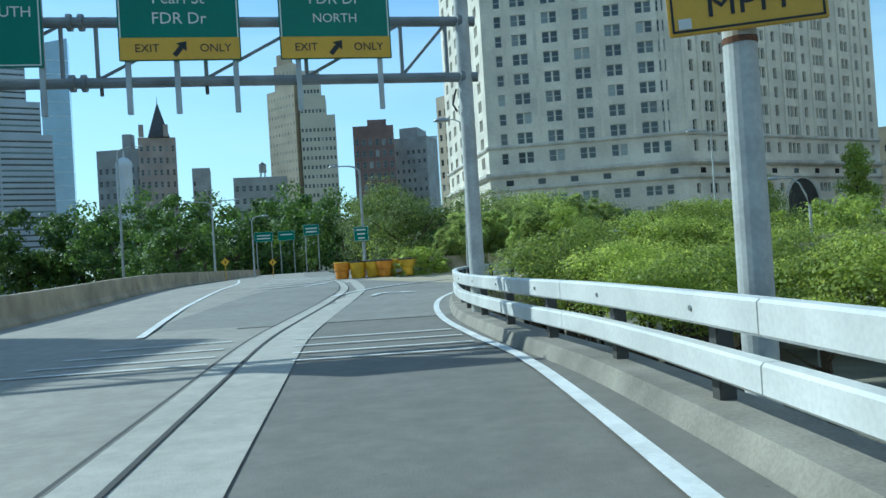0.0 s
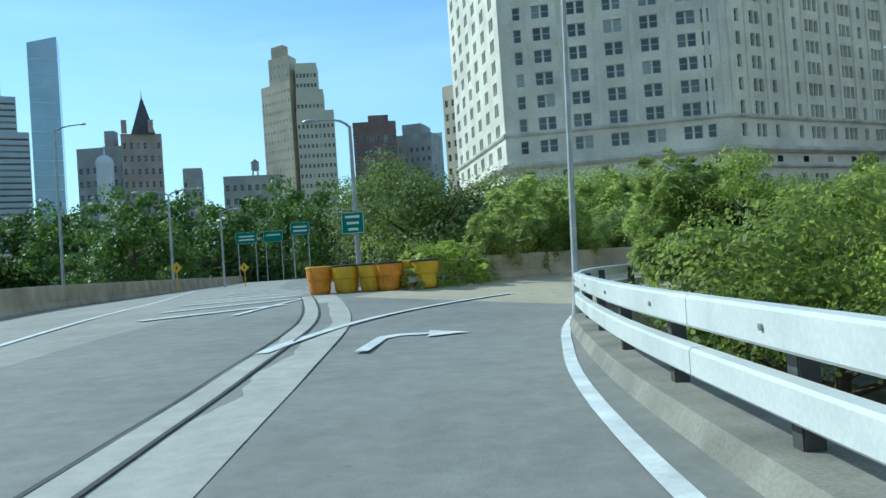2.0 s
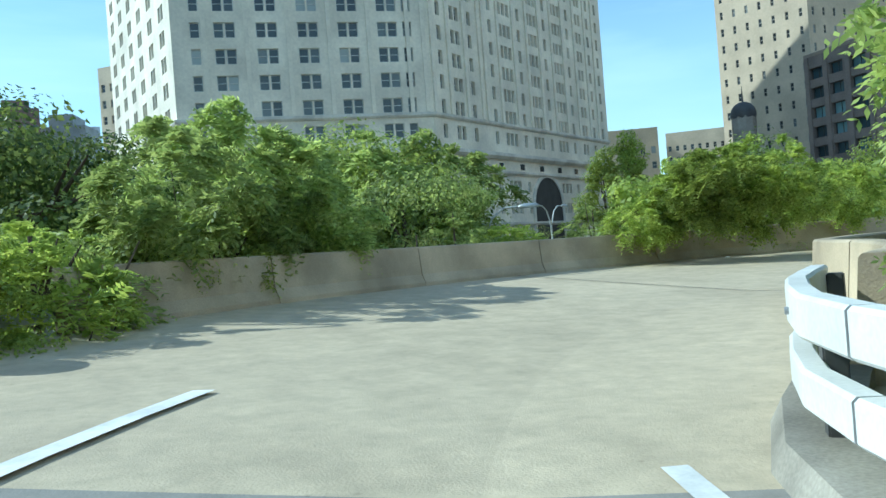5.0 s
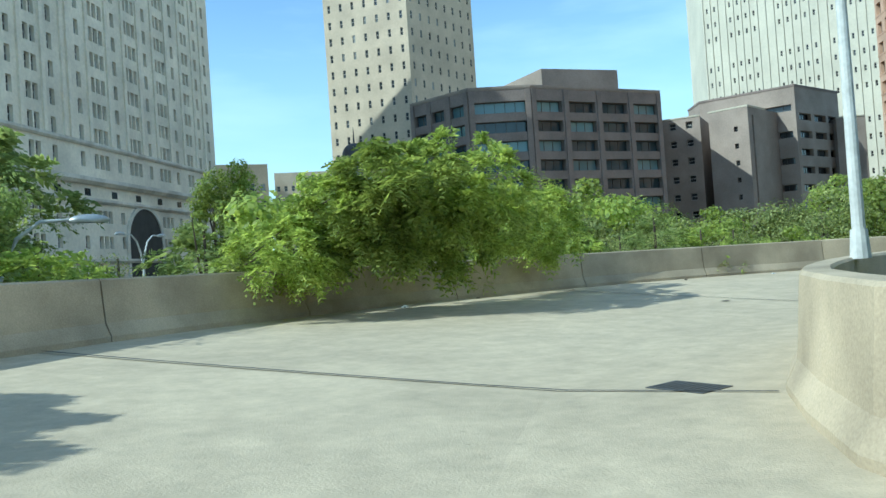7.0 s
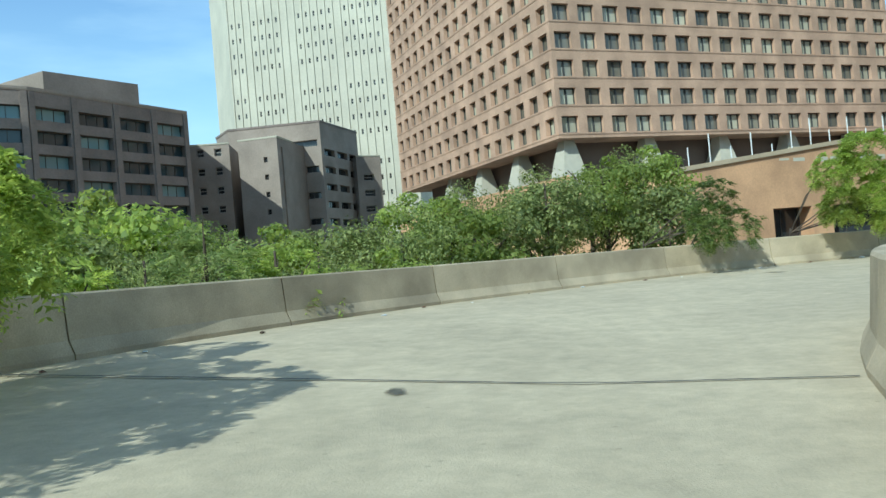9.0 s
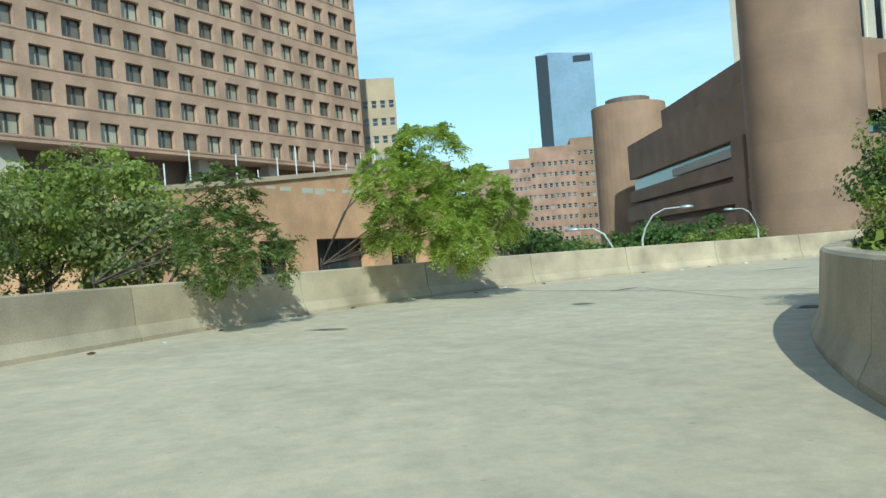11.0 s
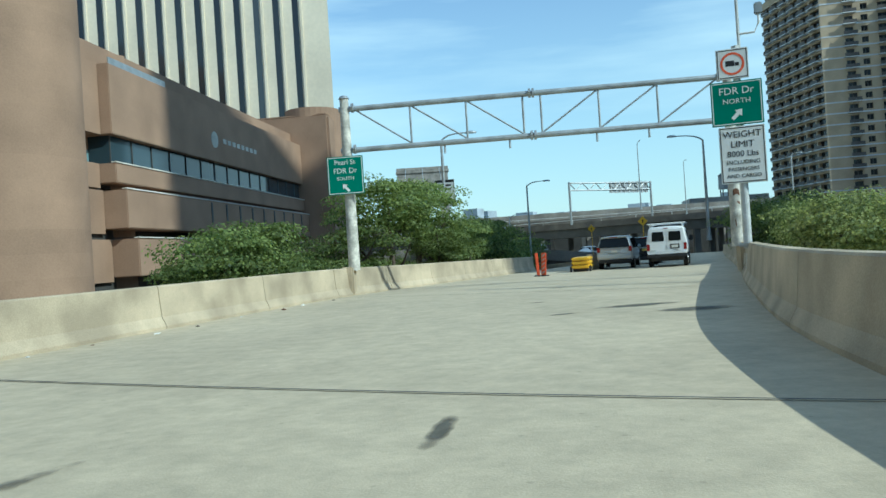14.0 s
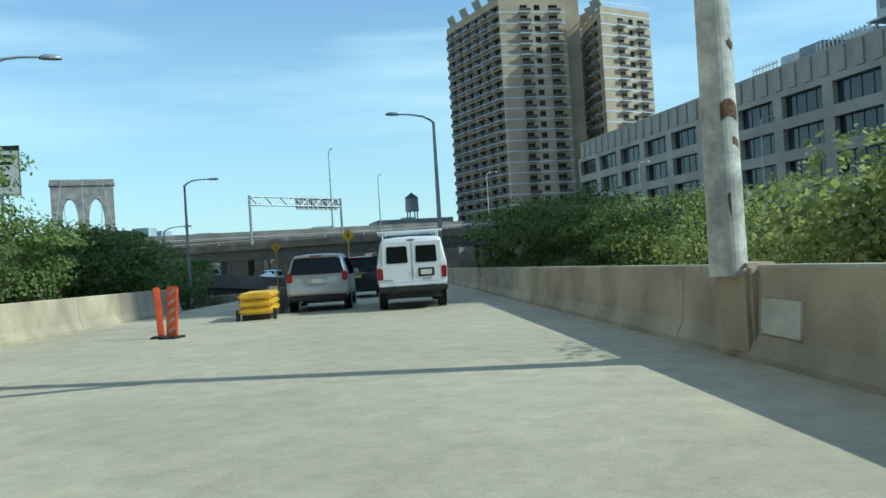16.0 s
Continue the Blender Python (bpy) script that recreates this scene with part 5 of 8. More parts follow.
def school():
    """Brown brick school with round stair towers, and the windowless telephone tower behind it."""
    cx, cy, cr, top = 64.9, -20.6, 4.9, 17.4
    b = thing("school_building", "brown brick school with a round stair tower and long ledges", "building")
    for k in range(28):
        z = GROUND + 1.45 * k
        part("brick_ring", tube([(cx, cy, z), (cx, cy, z + 1.45)], cr, 96, caps=k == 27), M["brown_brick"], b, "windowless round brick stair tower" if not k else "", smooth=True)
    # the wing in shade: brick ledges, recessed strips coloured dark as shaded gaps, under a tall dark fascia
    p, q = (106.9, -43.2), (68.3, -18.2)
    d = (Vector(q) - Vector(p)).normalized()
    n = math.dist(p, q)
    m = pose(p[0], p[1], 0, 0, 0, math.degrees(math.atan2(d.y, d.x)))
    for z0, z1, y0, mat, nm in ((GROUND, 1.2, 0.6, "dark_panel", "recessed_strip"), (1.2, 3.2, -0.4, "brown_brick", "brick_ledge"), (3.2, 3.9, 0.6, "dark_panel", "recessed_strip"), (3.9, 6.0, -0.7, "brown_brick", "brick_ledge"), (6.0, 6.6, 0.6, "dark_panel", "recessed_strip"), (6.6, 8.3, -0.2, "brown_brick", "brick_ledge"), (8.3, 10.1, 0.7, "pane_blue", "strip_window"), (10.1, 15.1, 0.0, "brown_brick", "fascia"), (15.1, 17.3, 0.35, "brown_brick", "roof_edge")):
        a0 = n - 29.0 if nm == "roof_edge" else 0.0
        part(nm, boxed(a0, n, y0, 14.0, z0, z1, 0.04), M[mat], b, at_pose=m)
    part("brick_column", boxed(n - 3.6, n - 0.6, -0.9, 1.0, GROUND, 10.0, 0.05), M["brown_brick"], b, at_pose=m)
    part("stone_strip", boxed(n - 26.0, n - 3.8, 0.3, 0.7, 8.6, 9.5), M["white_slab"], b, at_pose=m)
    # the long wing along the street: the fascia over a ribbon window, three brick balconies that end in steps
    m = pose(60.8, -24.6, 0, 0, 0, -95)
    n = 46.5
    part("roof_edge", boxed(-0.5, n, 1.0, 13.0, 15.9, 17.5, 0.05), M["brown_brick"], b, at_pose=m)
    part("fascia", boxed(1.9, n, -0.2, 12.8, 11.0, 15.95, 0.05), M["brown_brick"], b, at_pose=m)
    part("fascia_return", boxed(-0.5, 1.85, 0.6, 12.8, 11.0, 15.95), M["brown_brick"], b, at_pose=m)
    part("strip_window", boxed(2.4, n, 0.35, 12.6, 9.0, 11.0), M["pane_blue"], b, at_pose=m)
    for k in range(15):
        part("window_bar", boxed(2.4 + 3.0 * k, 2.48 + 3.0 * k, 0.27, 0.35, 9.0, 11.0), M["frame_dark"], b, at_pose=m)
    for z0, z1, y0, left in ((7.6, 9.0, -0.3, 2.0), (4.4, 7.15, -0.8, 2.3), (1.0, 3.7, -1.1, 3.0)):
        part("brick_ledge", boxed(left, n, y0, 12.5, z0, z1, 0.06), M["brown_brick"], b, at_pose=m)
        part("coping", boxed(left, n, y0 - 0.05, y0 + 0.35, z1, z1 + 0.1, 0.02), M["trim_stone"], b, at_pose=m)
        part("ledge_return", boxed(-0.5, left - 0.05, 0.9, 12.0, z0 - 0.3, z1), M["brown_brick"], b, at_pose=m)
    # near-black fill paints the shade between the balconies
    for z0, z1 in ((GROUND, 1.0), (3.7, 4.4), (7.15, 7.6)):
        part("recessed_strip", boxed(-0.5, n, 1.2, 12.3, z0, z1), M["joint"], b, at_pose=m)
    for k in range(9):
        part("strip_pier", boxed(16.5 + 3.3 * k, 16.8 + 3.3 * k, -0.86, -0.78, 5.2, 7.0), M["steel_dark"], b, at_pose=m)
    part("end_block", boxed(n, n + 9.0, -4.0, 12, GROUND, 19.6, 0.3), M["brown_brick"], b, at_pose=m)
    part("end_cap", boxed(n + 1.0, n + 6.0, -3.6, 8, 19.6, 20.0, 0.2), M["brown_brick"], b, at_pose=m)
    part("round_tower", tube([(n + 4.5, -0.8, GROUND), (n + 4.5, -0.8, 20.9)], 3.6, 32), M["brown_brick"], b, at_pose=m)
    part("wall_emblem", tube([(19.6, -0.26, 13.0), (19.6, -0.19, 13.0)], 0.75, 20), M["trim_stone"], b, at_pose=m)
    for k in range(8):
        part("wall_letters", boxed(21.6 + 1.15 * k, 22.3 + 1.15 * k, -0.25, -0.2, 12.9, 13.35), M["trim_stone"], b, at_pose=m)
    part("railing", boxed(2.2, 10.6, -0.1, 0.0, 15.95, 16.45), M["steel"], b, at_pose=m)
    part("round_tower", tube([(115.6, -53.4, GROUND), (115.6, -53.4, 23.2)], 6.0, 40), M["brown_brick"], b, "round brick stair tower")
    part("round_roof", tube([(115.6, -53.4, 23.2), (115.6, -53.4, 24.4)], [3.7, 3.6], 24), M["dark_panel"], b)
    part("main_block", boxed(62, 88, -60, -36, GROUND, 15.0, 0.1), M["brown_brick"], b)

    L, R = (121.0, -90.0), (55.6, -93.5)
    f = Facades()
    n = math.dist(R, L)
    d = (Vector(R) - Vector(L)).normalized()
    f.wall(L, R, GROUND, 150, (), ())
    f.wall((118, -130), L, GROUND, 150).wall(R, (62, -133), GROUND, 150).wall((62, -133), (118, -130), GROUND, 150).roof([L, R, (62, -133), (118, -130)], 150)
    t = f.done("telephone_tower", "tall pale tower with white piers and dark vertical slots", M["cream_precast"], M["frame_dark"], M["pane_dark"])
    m = pose(L[0], L[1], 0, 0, 0, math.degrees(math.atan2(d.y, d.x)))
    k = 0
    u = 6.0
    while u < n - 3:
        part("dark_slot", boxed(u, u + 0.9, -0.02, 0.35, 8, 150), M["pane_dark"], t, at_pose=m)
        part("pier", boxed(u + 1.15, u + 1.5, -0.2, 0.0, 8, 150), M["cream_precast"], t, at_pose=m)
        u += 3.0
        k += 1

    # brick housing slabs and the blue glass tower far behind
    block("housing_block", "orange brick housing slab with rows of small windows", [(178.4, -84.2), (170.7, -92.7)], 26.4, M["housing_brick"], [8], 2.75, 0.8, 1.9, 0.85, singly=150, first=-4)
    block("housing_block", "dark brick housing slab in shade", [(176, -96.2), (169.2, -104.4)], 28.8, M["brown_brick"], [7], 2.75, 0.8, 1.9, 0.85, singly=60, first=-4)
    block("housing_block", "distant orange brick housing slab", [(213, -105), (208, -111)], 28.5, M["housing_brick"], [6], 2.75, 0.8, 1.9, 0.85, singly=60, first=-4)
    block("housing_block", "distant tan brick housing slab", [(246, -111), (229, -125)], 28.5, M["brown_brick"], [10], 2.75, 0.8, 1.9, 0.85, singly=60, first=-4)
    g = thing("glass_tower", "tall blue glass residential tower", "building")
    bmx = bmesh.new()
    base = [(515, -382), (508, -389), (484, -416), (520, -440)]
    lo = [bmx.verts.new((x, y, GROUND)) for x, y in base]
    hi = [bmx.verts.new((x, y, z)) for (x, y), z in zip(base, (158, 160, 156, 156))]
    bmx.faces.new(hi)
    for k in range(4):
        bmx.faces.new((lo[k], lo[(k + 1) % 4], hi[(k + 1) % 4], hi[k]))
    part("curtain_wall", bmx, M["blue_glass"], g)
    # dark slab colours the tower's side that lies in shade
    part("shaded_edge", boxed(-0.4, 9.7, -0.5, 0.3, GROUND, 158), M["pane_dark"], g, at_pose=pose(515, -382, 0, 0, 0, -135))
    part("crown_opening", boxed(20, 34, -0.6, 0.4, 150, 155), M["pane_dark"], g, at_pose=pose(508, -389, 0, 0, 0, -131.6))


school()


def south():
    """Balcony towers, the long office building, the viaduct and the bridge tower."""
    for pts, cols in (([(-52.4, -200.1), (-55.3, -171.4), (-73.0, -168.5)], 0), ([(-84.2, -180.4), (-77.2, -158.8), (-94.0, -161.6)], 0)):
        f = Facades()
        top = 66.5 if pts[0][0] > -60 else 61.5
        rows = floors(-1.0, 2.75, 24, 0.9, 2.3)
        p, q, r = pts
        f.wall(p, q, GROUND, top, spread(6, math.dist(p, q), 4.2), rows, 0.9, "pair")
        n = math.dist(q, r)
        f.wall(q, r, GROUND, top, [(5.6, 7.6), (9.4, 11.0), (n - 4.6, n - 2.2)], rows, 0.5, "pair")
        far = (p[0] - 22, p[1] - 8)
        f.wall(r, far, GROUND, top).wall(far, p, GROUND, top).roof([p, q, r, far], top)
        b = f.done("apartment_tower", "tan brick apartment tower stacked with dark balconies", M["tan_brick"], M["frame_dark"], M["pane_dark"])
        for (a, c), us in (((p, q), [(1.5 + 4.6 * k, 4.9 + 4.6 * k) for k in range(6)]), ((q, r), [(5.0, 8.2), (n - 5.0, n - 1.6)])):
            d = (Vector(c) - Vector(a)).normalized()
            m0 = math.degrees(math.atan2(d.y, d.x))
            slab = {}
            for u0, u1 in us:
                if u1 > math.dist(a, c):
                    continue
                w = round(u1 - u0, 2)
                if w not in slab:
                    bb = boxed(0, w, -1.25, 0.0, 0.0, 0.2)
                    front = boxed(0, w, -1.22, -1.15, 0.2, 1.05)
                    slab[w] = from_bm("balcony_slab", bb, M["band_white"]), from_bm("balcony", front, M["balcony_metal"])
                for k in range(24):
                    pp = Vector(a) + d * u0
                    if -1 + 2.75 * k < top - 3:
                        whole = part("balcony", slab[w][1], None, b, at_pose=pose(pp.x, pp.y, -0.9 + 2.75 * k, 0, 0, m0))
                        part("slab", slab[w][0], None, whole)
        for k in range(24):
            d = (Vector(r) - Vector(q)).normalized()
            part("floor_edge", boxed(0, n, -0.07, 0.02, 0, 0.34), M["band_white"], b, at_pose=pose(q[0], q[1], -0.85 + 2.75 * k, 0, 0, math.degrees(math.atan2(d.y, d.x))))
            d = (Vector(q) - Vector(p)).normalized()
            part("floor_edge", boxed(0, math.dist(p, q), -0.07, 0.02, 0, 0.34), M["band_white"], b, at_pose=pose(p[0], p[1], -0.85 + 2.75 * k, 0, 0, math.degrees(math.atan2(d.y, d.x))))
        for k in range(4):
            pp = Vector(q) + (Vector(p) - Vector(q)) * (0.1 + 0.25 * k)
            part("roof_screen", boxed(-1.8, 1.8, -0.1, 0.1, 0, 2.4), M["office_grey"], b, at_pose=pose(pp.x, pp.y, top, 25, 0, 97))
    block("roof_tower", "tan brick lift tower between the apartment towers", [(-70, -172), (-78, -170)], 71, M["tan_brick"])

    P, Q, R = (-51.9, -132.0), (-40.9, -51.4), (-30.0, 30.0)
    f = Facades()
    for p, q in ((P, Q), (Q, R)):
        n = math.dist(p, q)
        f.wall(p, q, GROUND, 19.4, spread(int(n / 8.2), n, 7.3), floors(-1.2, 4.1, 5, 0.7, 3.45), 0.8, "strip")
    f.wall(R, (-70, 30), GROUND, 19.4).wall((-70, 30), (-80, -133), GROUND, 19.4).wall((-80, -133), P, GROUND, 19.4).roof([P, Q, R, (-70, 30), (-80, -133)], 19.4)
    b = f.done("long_office", "long grey concrete building with a grid of dark windows", M["office_grey"], M["frame_dark"], M["pane_dark"])
    for p, q in ((P, Q), (Q, R)):
        n = math.dist(p, q)
        d = (Vector(q) - Vector(p)).normalized()
        m = math.degrees(math.atan2(d.y, d.x))
        part("attic", boxed(0, n, 0.6, 12, 19.4, 22.8), M["office_grey"], b, at_pose=pose(p[0], p[1], 0, 0, 0, m))
        for k in range(int(n / 2.8)):
            pp = Vector(p) + d * (1.4 + 2.8 * k)
            part("attic_fin", boxed(-0.7, 0.7, 0.35, 0.65, 19.6, 22.5, 0.03), M["office_grey"], b, at_pose=pose(pp.x, pp.y, 0, 0, 0, m))
    part("roof_plant", boxed(-52, -46, -46, -30, 22.8, 26.7, 0.2), M["steel"], b)
    part("roof_plant", boxed(-55, -50, -75, -60, 22.8, 25.7, 0.2), M["steel"], b)

    e = (Vector(Q) - Vector(P)).normalized()
    turn = math.degrees(math.atan2(e.y, e.x))

    def on_roof(u, inward):
        return pose(P[0] + e.x * u - e.y * inward, P[1] + e.y * u + e.x * inward, 22.8, 0, 0, turn)

    for u0, u1 in ((56.0, 61.0), (68.5, 77.0)):
        rack = thing("roof_rack", "pale slatted equipment screen on the office roof", "roof equipment", "roof equipment", on_roof(u0, 2.0))
        for k in range(int((u1 - u0) / 0.7) + 1):
            part("slat", boxed(0.7 * k, 0.7 * k + 0.16, 0.0, 0.1, 0.0, 1.5), M["rail"], rack)
        for z in (0.3, 1.1):
            part("beam", boxed(0, u1 - u0 + 0.2, 0.1, 0.22, z, z + 0.14), M["steel"], rack)
    unit = thing("roof_unit", "dark boxy cooling unit on the office roof", "roof equipment", "roof equipment", on_roof(64.2, 3.0))
    part("body", boxed(0, 4.3, 0, 4, 0.25, 2.0, 0.06), M["gantry_paint"], unit)
    part("plinth", boxed(0.2, 4.1, 0.2, 3.8, 0, 0.26), M["office_grey"], unit)
    mast = thing("roof_tower", "grey steel cooling tower rising from the office roof", "roof equipment", "roof equipment", on_roof(73.4, 6.0))
    for x in (0.1, 4.6):
        for y in (0.1, 4.0):
            part("leg", boxed(x, x + 0.25, y, y + 0.25, 0, 2.6), M["steel"], mast)
    part("platform", boxed(-0.5, 5.4, -0.5, 4.8, 2.6, 2.8), M["steel"], mast)
    part("body", boxed(0.3, 4.6, 0.2, 4.1, 2.8, 7.2, 0.08), M["steel"], mast)
    part("vent", boxed(1.0, 3.9, 0.08, 0.2, 4.0, 6.2), M["gantry_paint"], mast)

    # viaduct across the end of the ramp
    v = thing("viaduct", "dark steel and concrete viaduct crossing beyond the ramp", "viaduct", kind="structure")
    for line, z, w in (([(66, -158), (30, -145), (12, -130), (-6, -114), (-30, -101), (-70, -92)], 4.5, 5.0), ([(80, -178), (20, -166), (-40, -156), (-100, -150)], 6.4, 7.0)):
        pts = spline(line, 4.0)
        rr = sides_of(pts)
        part("deck", sweep(bmesh.new(), pts, rr, [(-w, z - 0.2), (-w, z + 0.9), (-w + 0.3, z + 0.9), (-w + 0.3, z), (w - 0.3, z), (w - 0.3, z + 0.9), (w, z + 0.9), (w, z - 0.2)]), M["viaduct"], v)
        part("girder", sweep(bmesh.new(), pts, rr, [(-w + 0.5, z - 1.9), (-w + 0.5, z - 0.2), (w - 0.5, z - 0.2), (w - 0.5, z - 1.9)]), M["steel_dark"], v)
        for k in range(2, len(pts) - 1, 4):
            for o in (-w + 1.2, w - 1.2):
                x, y = pts[k] + rr[k] * o
                part("column", boxed(x - 0.5, x + 0.5, y - 0.5, y + 0.5, GROUND, z - 1.9), M["steel_dark"], v)
        for k in range(0, len(pts), 2):
            x, y = pts[k] + rr[k] * (-w + 0.15)
            part("rail_post", tube([(x, y, z + 0.9), (x, y, z + 1.9)], 0.05, 6), M["rail"], v)
        part("hand_rail", tube([(p[0] + r[0] * (-w + 0.15), p[1] + r[1] * (-w + 0.15), z + 1.85) for p, r in zip(pts, rr)], 0.05, 6), M["rail"], v)
    side = thing("elevated_road", "grey elevated road with a pale railing before the long building", "elevated road", kind="structure")
    way = spline([(-29, -102, 3.6), (-21, -84, 3.4), (-16.5, -66, 3.2), (-12.5, -48, 3.0), (-7.5, -31, 2.2), (-4.0, -18, 0.4), (-3.0, -13.5, -0.03)], 3.0)
    pts, rise = way[:, :2], way[:, 2]
    rr = sides_of(pts)
    part("deck", sweep(bmesh.new(), pts, rr, [(-4.5, -0.2), (-4.5, 0.8), (-4.2, 0.8), (-4.2, 0.0), (4.2, 0.0), (4.2, 0.8), (4.5, 0.8), (4.5, -0.2)], rise), M["viaduct"], side)
    part("girder", sweep(bmesh.new(), pts, rr, [(-4.0, -1.4), (-4.0, -0.2), (4.0, -0.2), (4.0, -1.4)], rise), M["steel_dark"], side)
    for k in range(2, len(pts) - 4, 5):
        for o in (-3.2, 3.2):
            x, y = pts[k] + rr[k] * o
            part("column", boxed(x - 0.45, x + 0.45, y - 0.45, y + 0.45, GROUND, rise[k] - 1.4), M["steel_dark"], side)
    for o in (-4.35, 4.35):
        for k in range(0, len(pts)):
            x, y = pts[k] + rr[k] * o
            part("rail_post", tube([(x, y, rise[k] + 0.8), (x, y, rise[k] + 1.7)], 0.06, 6), M["rail"], side)
        for z in (1.25, 1.66):
            part("hand_rail", tube([(p[0] + r[0] * o, p[1] + r[1] * o, h + z) for p, r, h in zip(pts, rr, rise)], 0.05, 6), M["rail"], side)
    cross = thing("elevated_road", "grey crossing road with a solid parapet before the viaduct", "elevated road", kind="structure")
    way = spline([(40, -90, 0.5), (30.4, -88, 0.23), (24.3, -87.3, -0.1), (17.5, -86.8, -0.95), (13.5, -86.5, -1.3)], 2.0)
    pts, rise = way[:, :2], way[:, 2]
    rr = sides_of(pts)
    part("deck", sweep(bmesh.new(), pts, rr, [(-4.2, -0.7), (-4.2, 0.8), (-3.9, 0.8), (-3.9, 0.0), (3.9, 0.0), (3.9, 0.8), (4.2, 0.8), (4.2, -0.7)], rise), M["viaduct"], cross)
    # girder-dark wall stands for the shade beneath the crossing road
    part("wall", sweep(bmesh.new(), pts, rr, [(-3.4, GROUND), (-3.4, -0.65), (3.4, -0.65), (3.4, GROUND)], rise * 0), M["steel_dark"], cross)
    # masonry arches of the bridge approach under it
    ar = thing("arch_wall", "weathered granite arches of the bridge approach", "bridge approach", kind="structure")
    x0, y0, x1, y1 = 66.0, -190.0, -60.0, -176.0
    d = Vector((x1 - x0, y1 - y0)).normalized()
    ln = math.dist((x0, y0), (x1, y1))
    m = pose(x1, y1, 0, 0, 0, math.degrees(math.atan2(-d.y, -d.x)))
    f = Facades()
    f.wall((x1, y1), (x0, y0), GROUND, 10, [(6 + 12 * k, 13.5 + 12 * k) for k in range(int(ln / 12) - 1)], [(-5.5, 4.5)], 2.5)
    part("wall", mesh_from("wall", f.vs, f.fs, [M["granite"]]), None, ar)
    # a near-black sheet paints the shade at the back of each arch
    for c, w, h, yaw, st in f.wins:
        part("arch_shade", boxed(-w / 2, w / 2, 0.0, 0.2, -h / 2, h / 2), M["joint"], ar, at_pose=Matrix.Translation(c) @ Matrix.Rotation(yaw, 4, "Z"))

    # stone bridge tower with two pointed arches
    t = thing("bridge_tower", "granite suspension bridge tower with two pointed arches", "bridge tower", at_pose=pose(65.8, -541, 0, 0, 0, 183.4))
    hw, hz = 18.3, 64.0
    for x0, x1 in ((-hw, -hw + 6.0), (-3.2, 3.2), (hw - 6.0, hw)):
        part("shaft", boxed(x0, x1, -4.5, 4.5, GROUND, hz - 4, 0.1), M["granite"], t)
    part("base", boxed(-hw - 0.2, hw + 0.2, -4.7, 4.7, GROUND, 18, 0.1), M["granite"], t)
    for c in (-7.75, 7.75):
        for s in (-1, 1):
            bmx = bmesh.new()
            pts = [(c + s * 4.6, 36.0)] + [(c + s * 4.6 * math.cos(a), 36.0 + 16.0 * math.sin(a) ** 0.9) for a in np.linspace(0.15, math.pi / 2, 9)] + [(c, hz - 4), (c + s * 4.6, hz - 4)]
            a = [bmx.verts.new((x, -4.4, z)) for x, z in pts]
            b2 = [bmx.verts.new((x, 4.4, z)) for x, z in pts]
            bmx.faces.new(a)
            bmx.faces.new(b2[::-1])
            for k in range(len(pts)):
                j = (k + 1) % len(pts)
                bmx.faces.new((a[j], a[k], b2[k], b2[j]))
            part("arch_half", bmx, M["granite"], t)
    part("cornice", boxed(-hw - 0.9, hw + 0.9, -5.3, 5.3, hz - 4, hz - 2.2, 0.2), M["granite"], t)
    part("cap", boxed(-hw - 0.4, hw + 0.4, -4.9, 4.9, hz - 2.2, hz, 0.2), M["granite"], t)
    for s in (-1, 1):
        for o in (-12, 0, 12):
            part("cable", tube([(o, s * 3, hz), (o, s * 60, 47), (o, s * 130, 31), (o, s * 220, 17)], 0.2, 6), M["steel"], t)


south()
# the high-rise beyond the long building, whose shadow lies across the ramp's end and the school
block("high_rise", "tall grey high-rise standing behind the long office building", [(-131.6, -16.4), (-91.6, 52.9)], 155.7, M["grey_stone"], [12], 3.9, 1.0, 3.0, 2.6, singly=0)
block("low_building", "low grey warehouse beyond the viaduct", [(-30, -206), (-52, -203)], 12.5, M["grey_stone"], [8], 3.6, 0.9, 2.4, 1.2, singly=20)
tank((-41.8, -209.5, 12.5), 2.0, "wooden rooftop water tank beyond the viaduct")

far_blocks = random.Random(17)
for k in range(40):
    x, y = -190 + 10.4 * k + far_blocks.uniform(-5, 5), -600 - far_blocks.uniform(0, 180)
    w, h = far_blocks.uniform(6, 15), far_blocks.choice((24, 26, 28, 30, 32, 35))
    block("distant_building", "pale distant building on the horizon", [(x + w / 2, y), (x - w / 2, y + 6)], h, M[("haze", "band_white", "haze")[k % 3]])


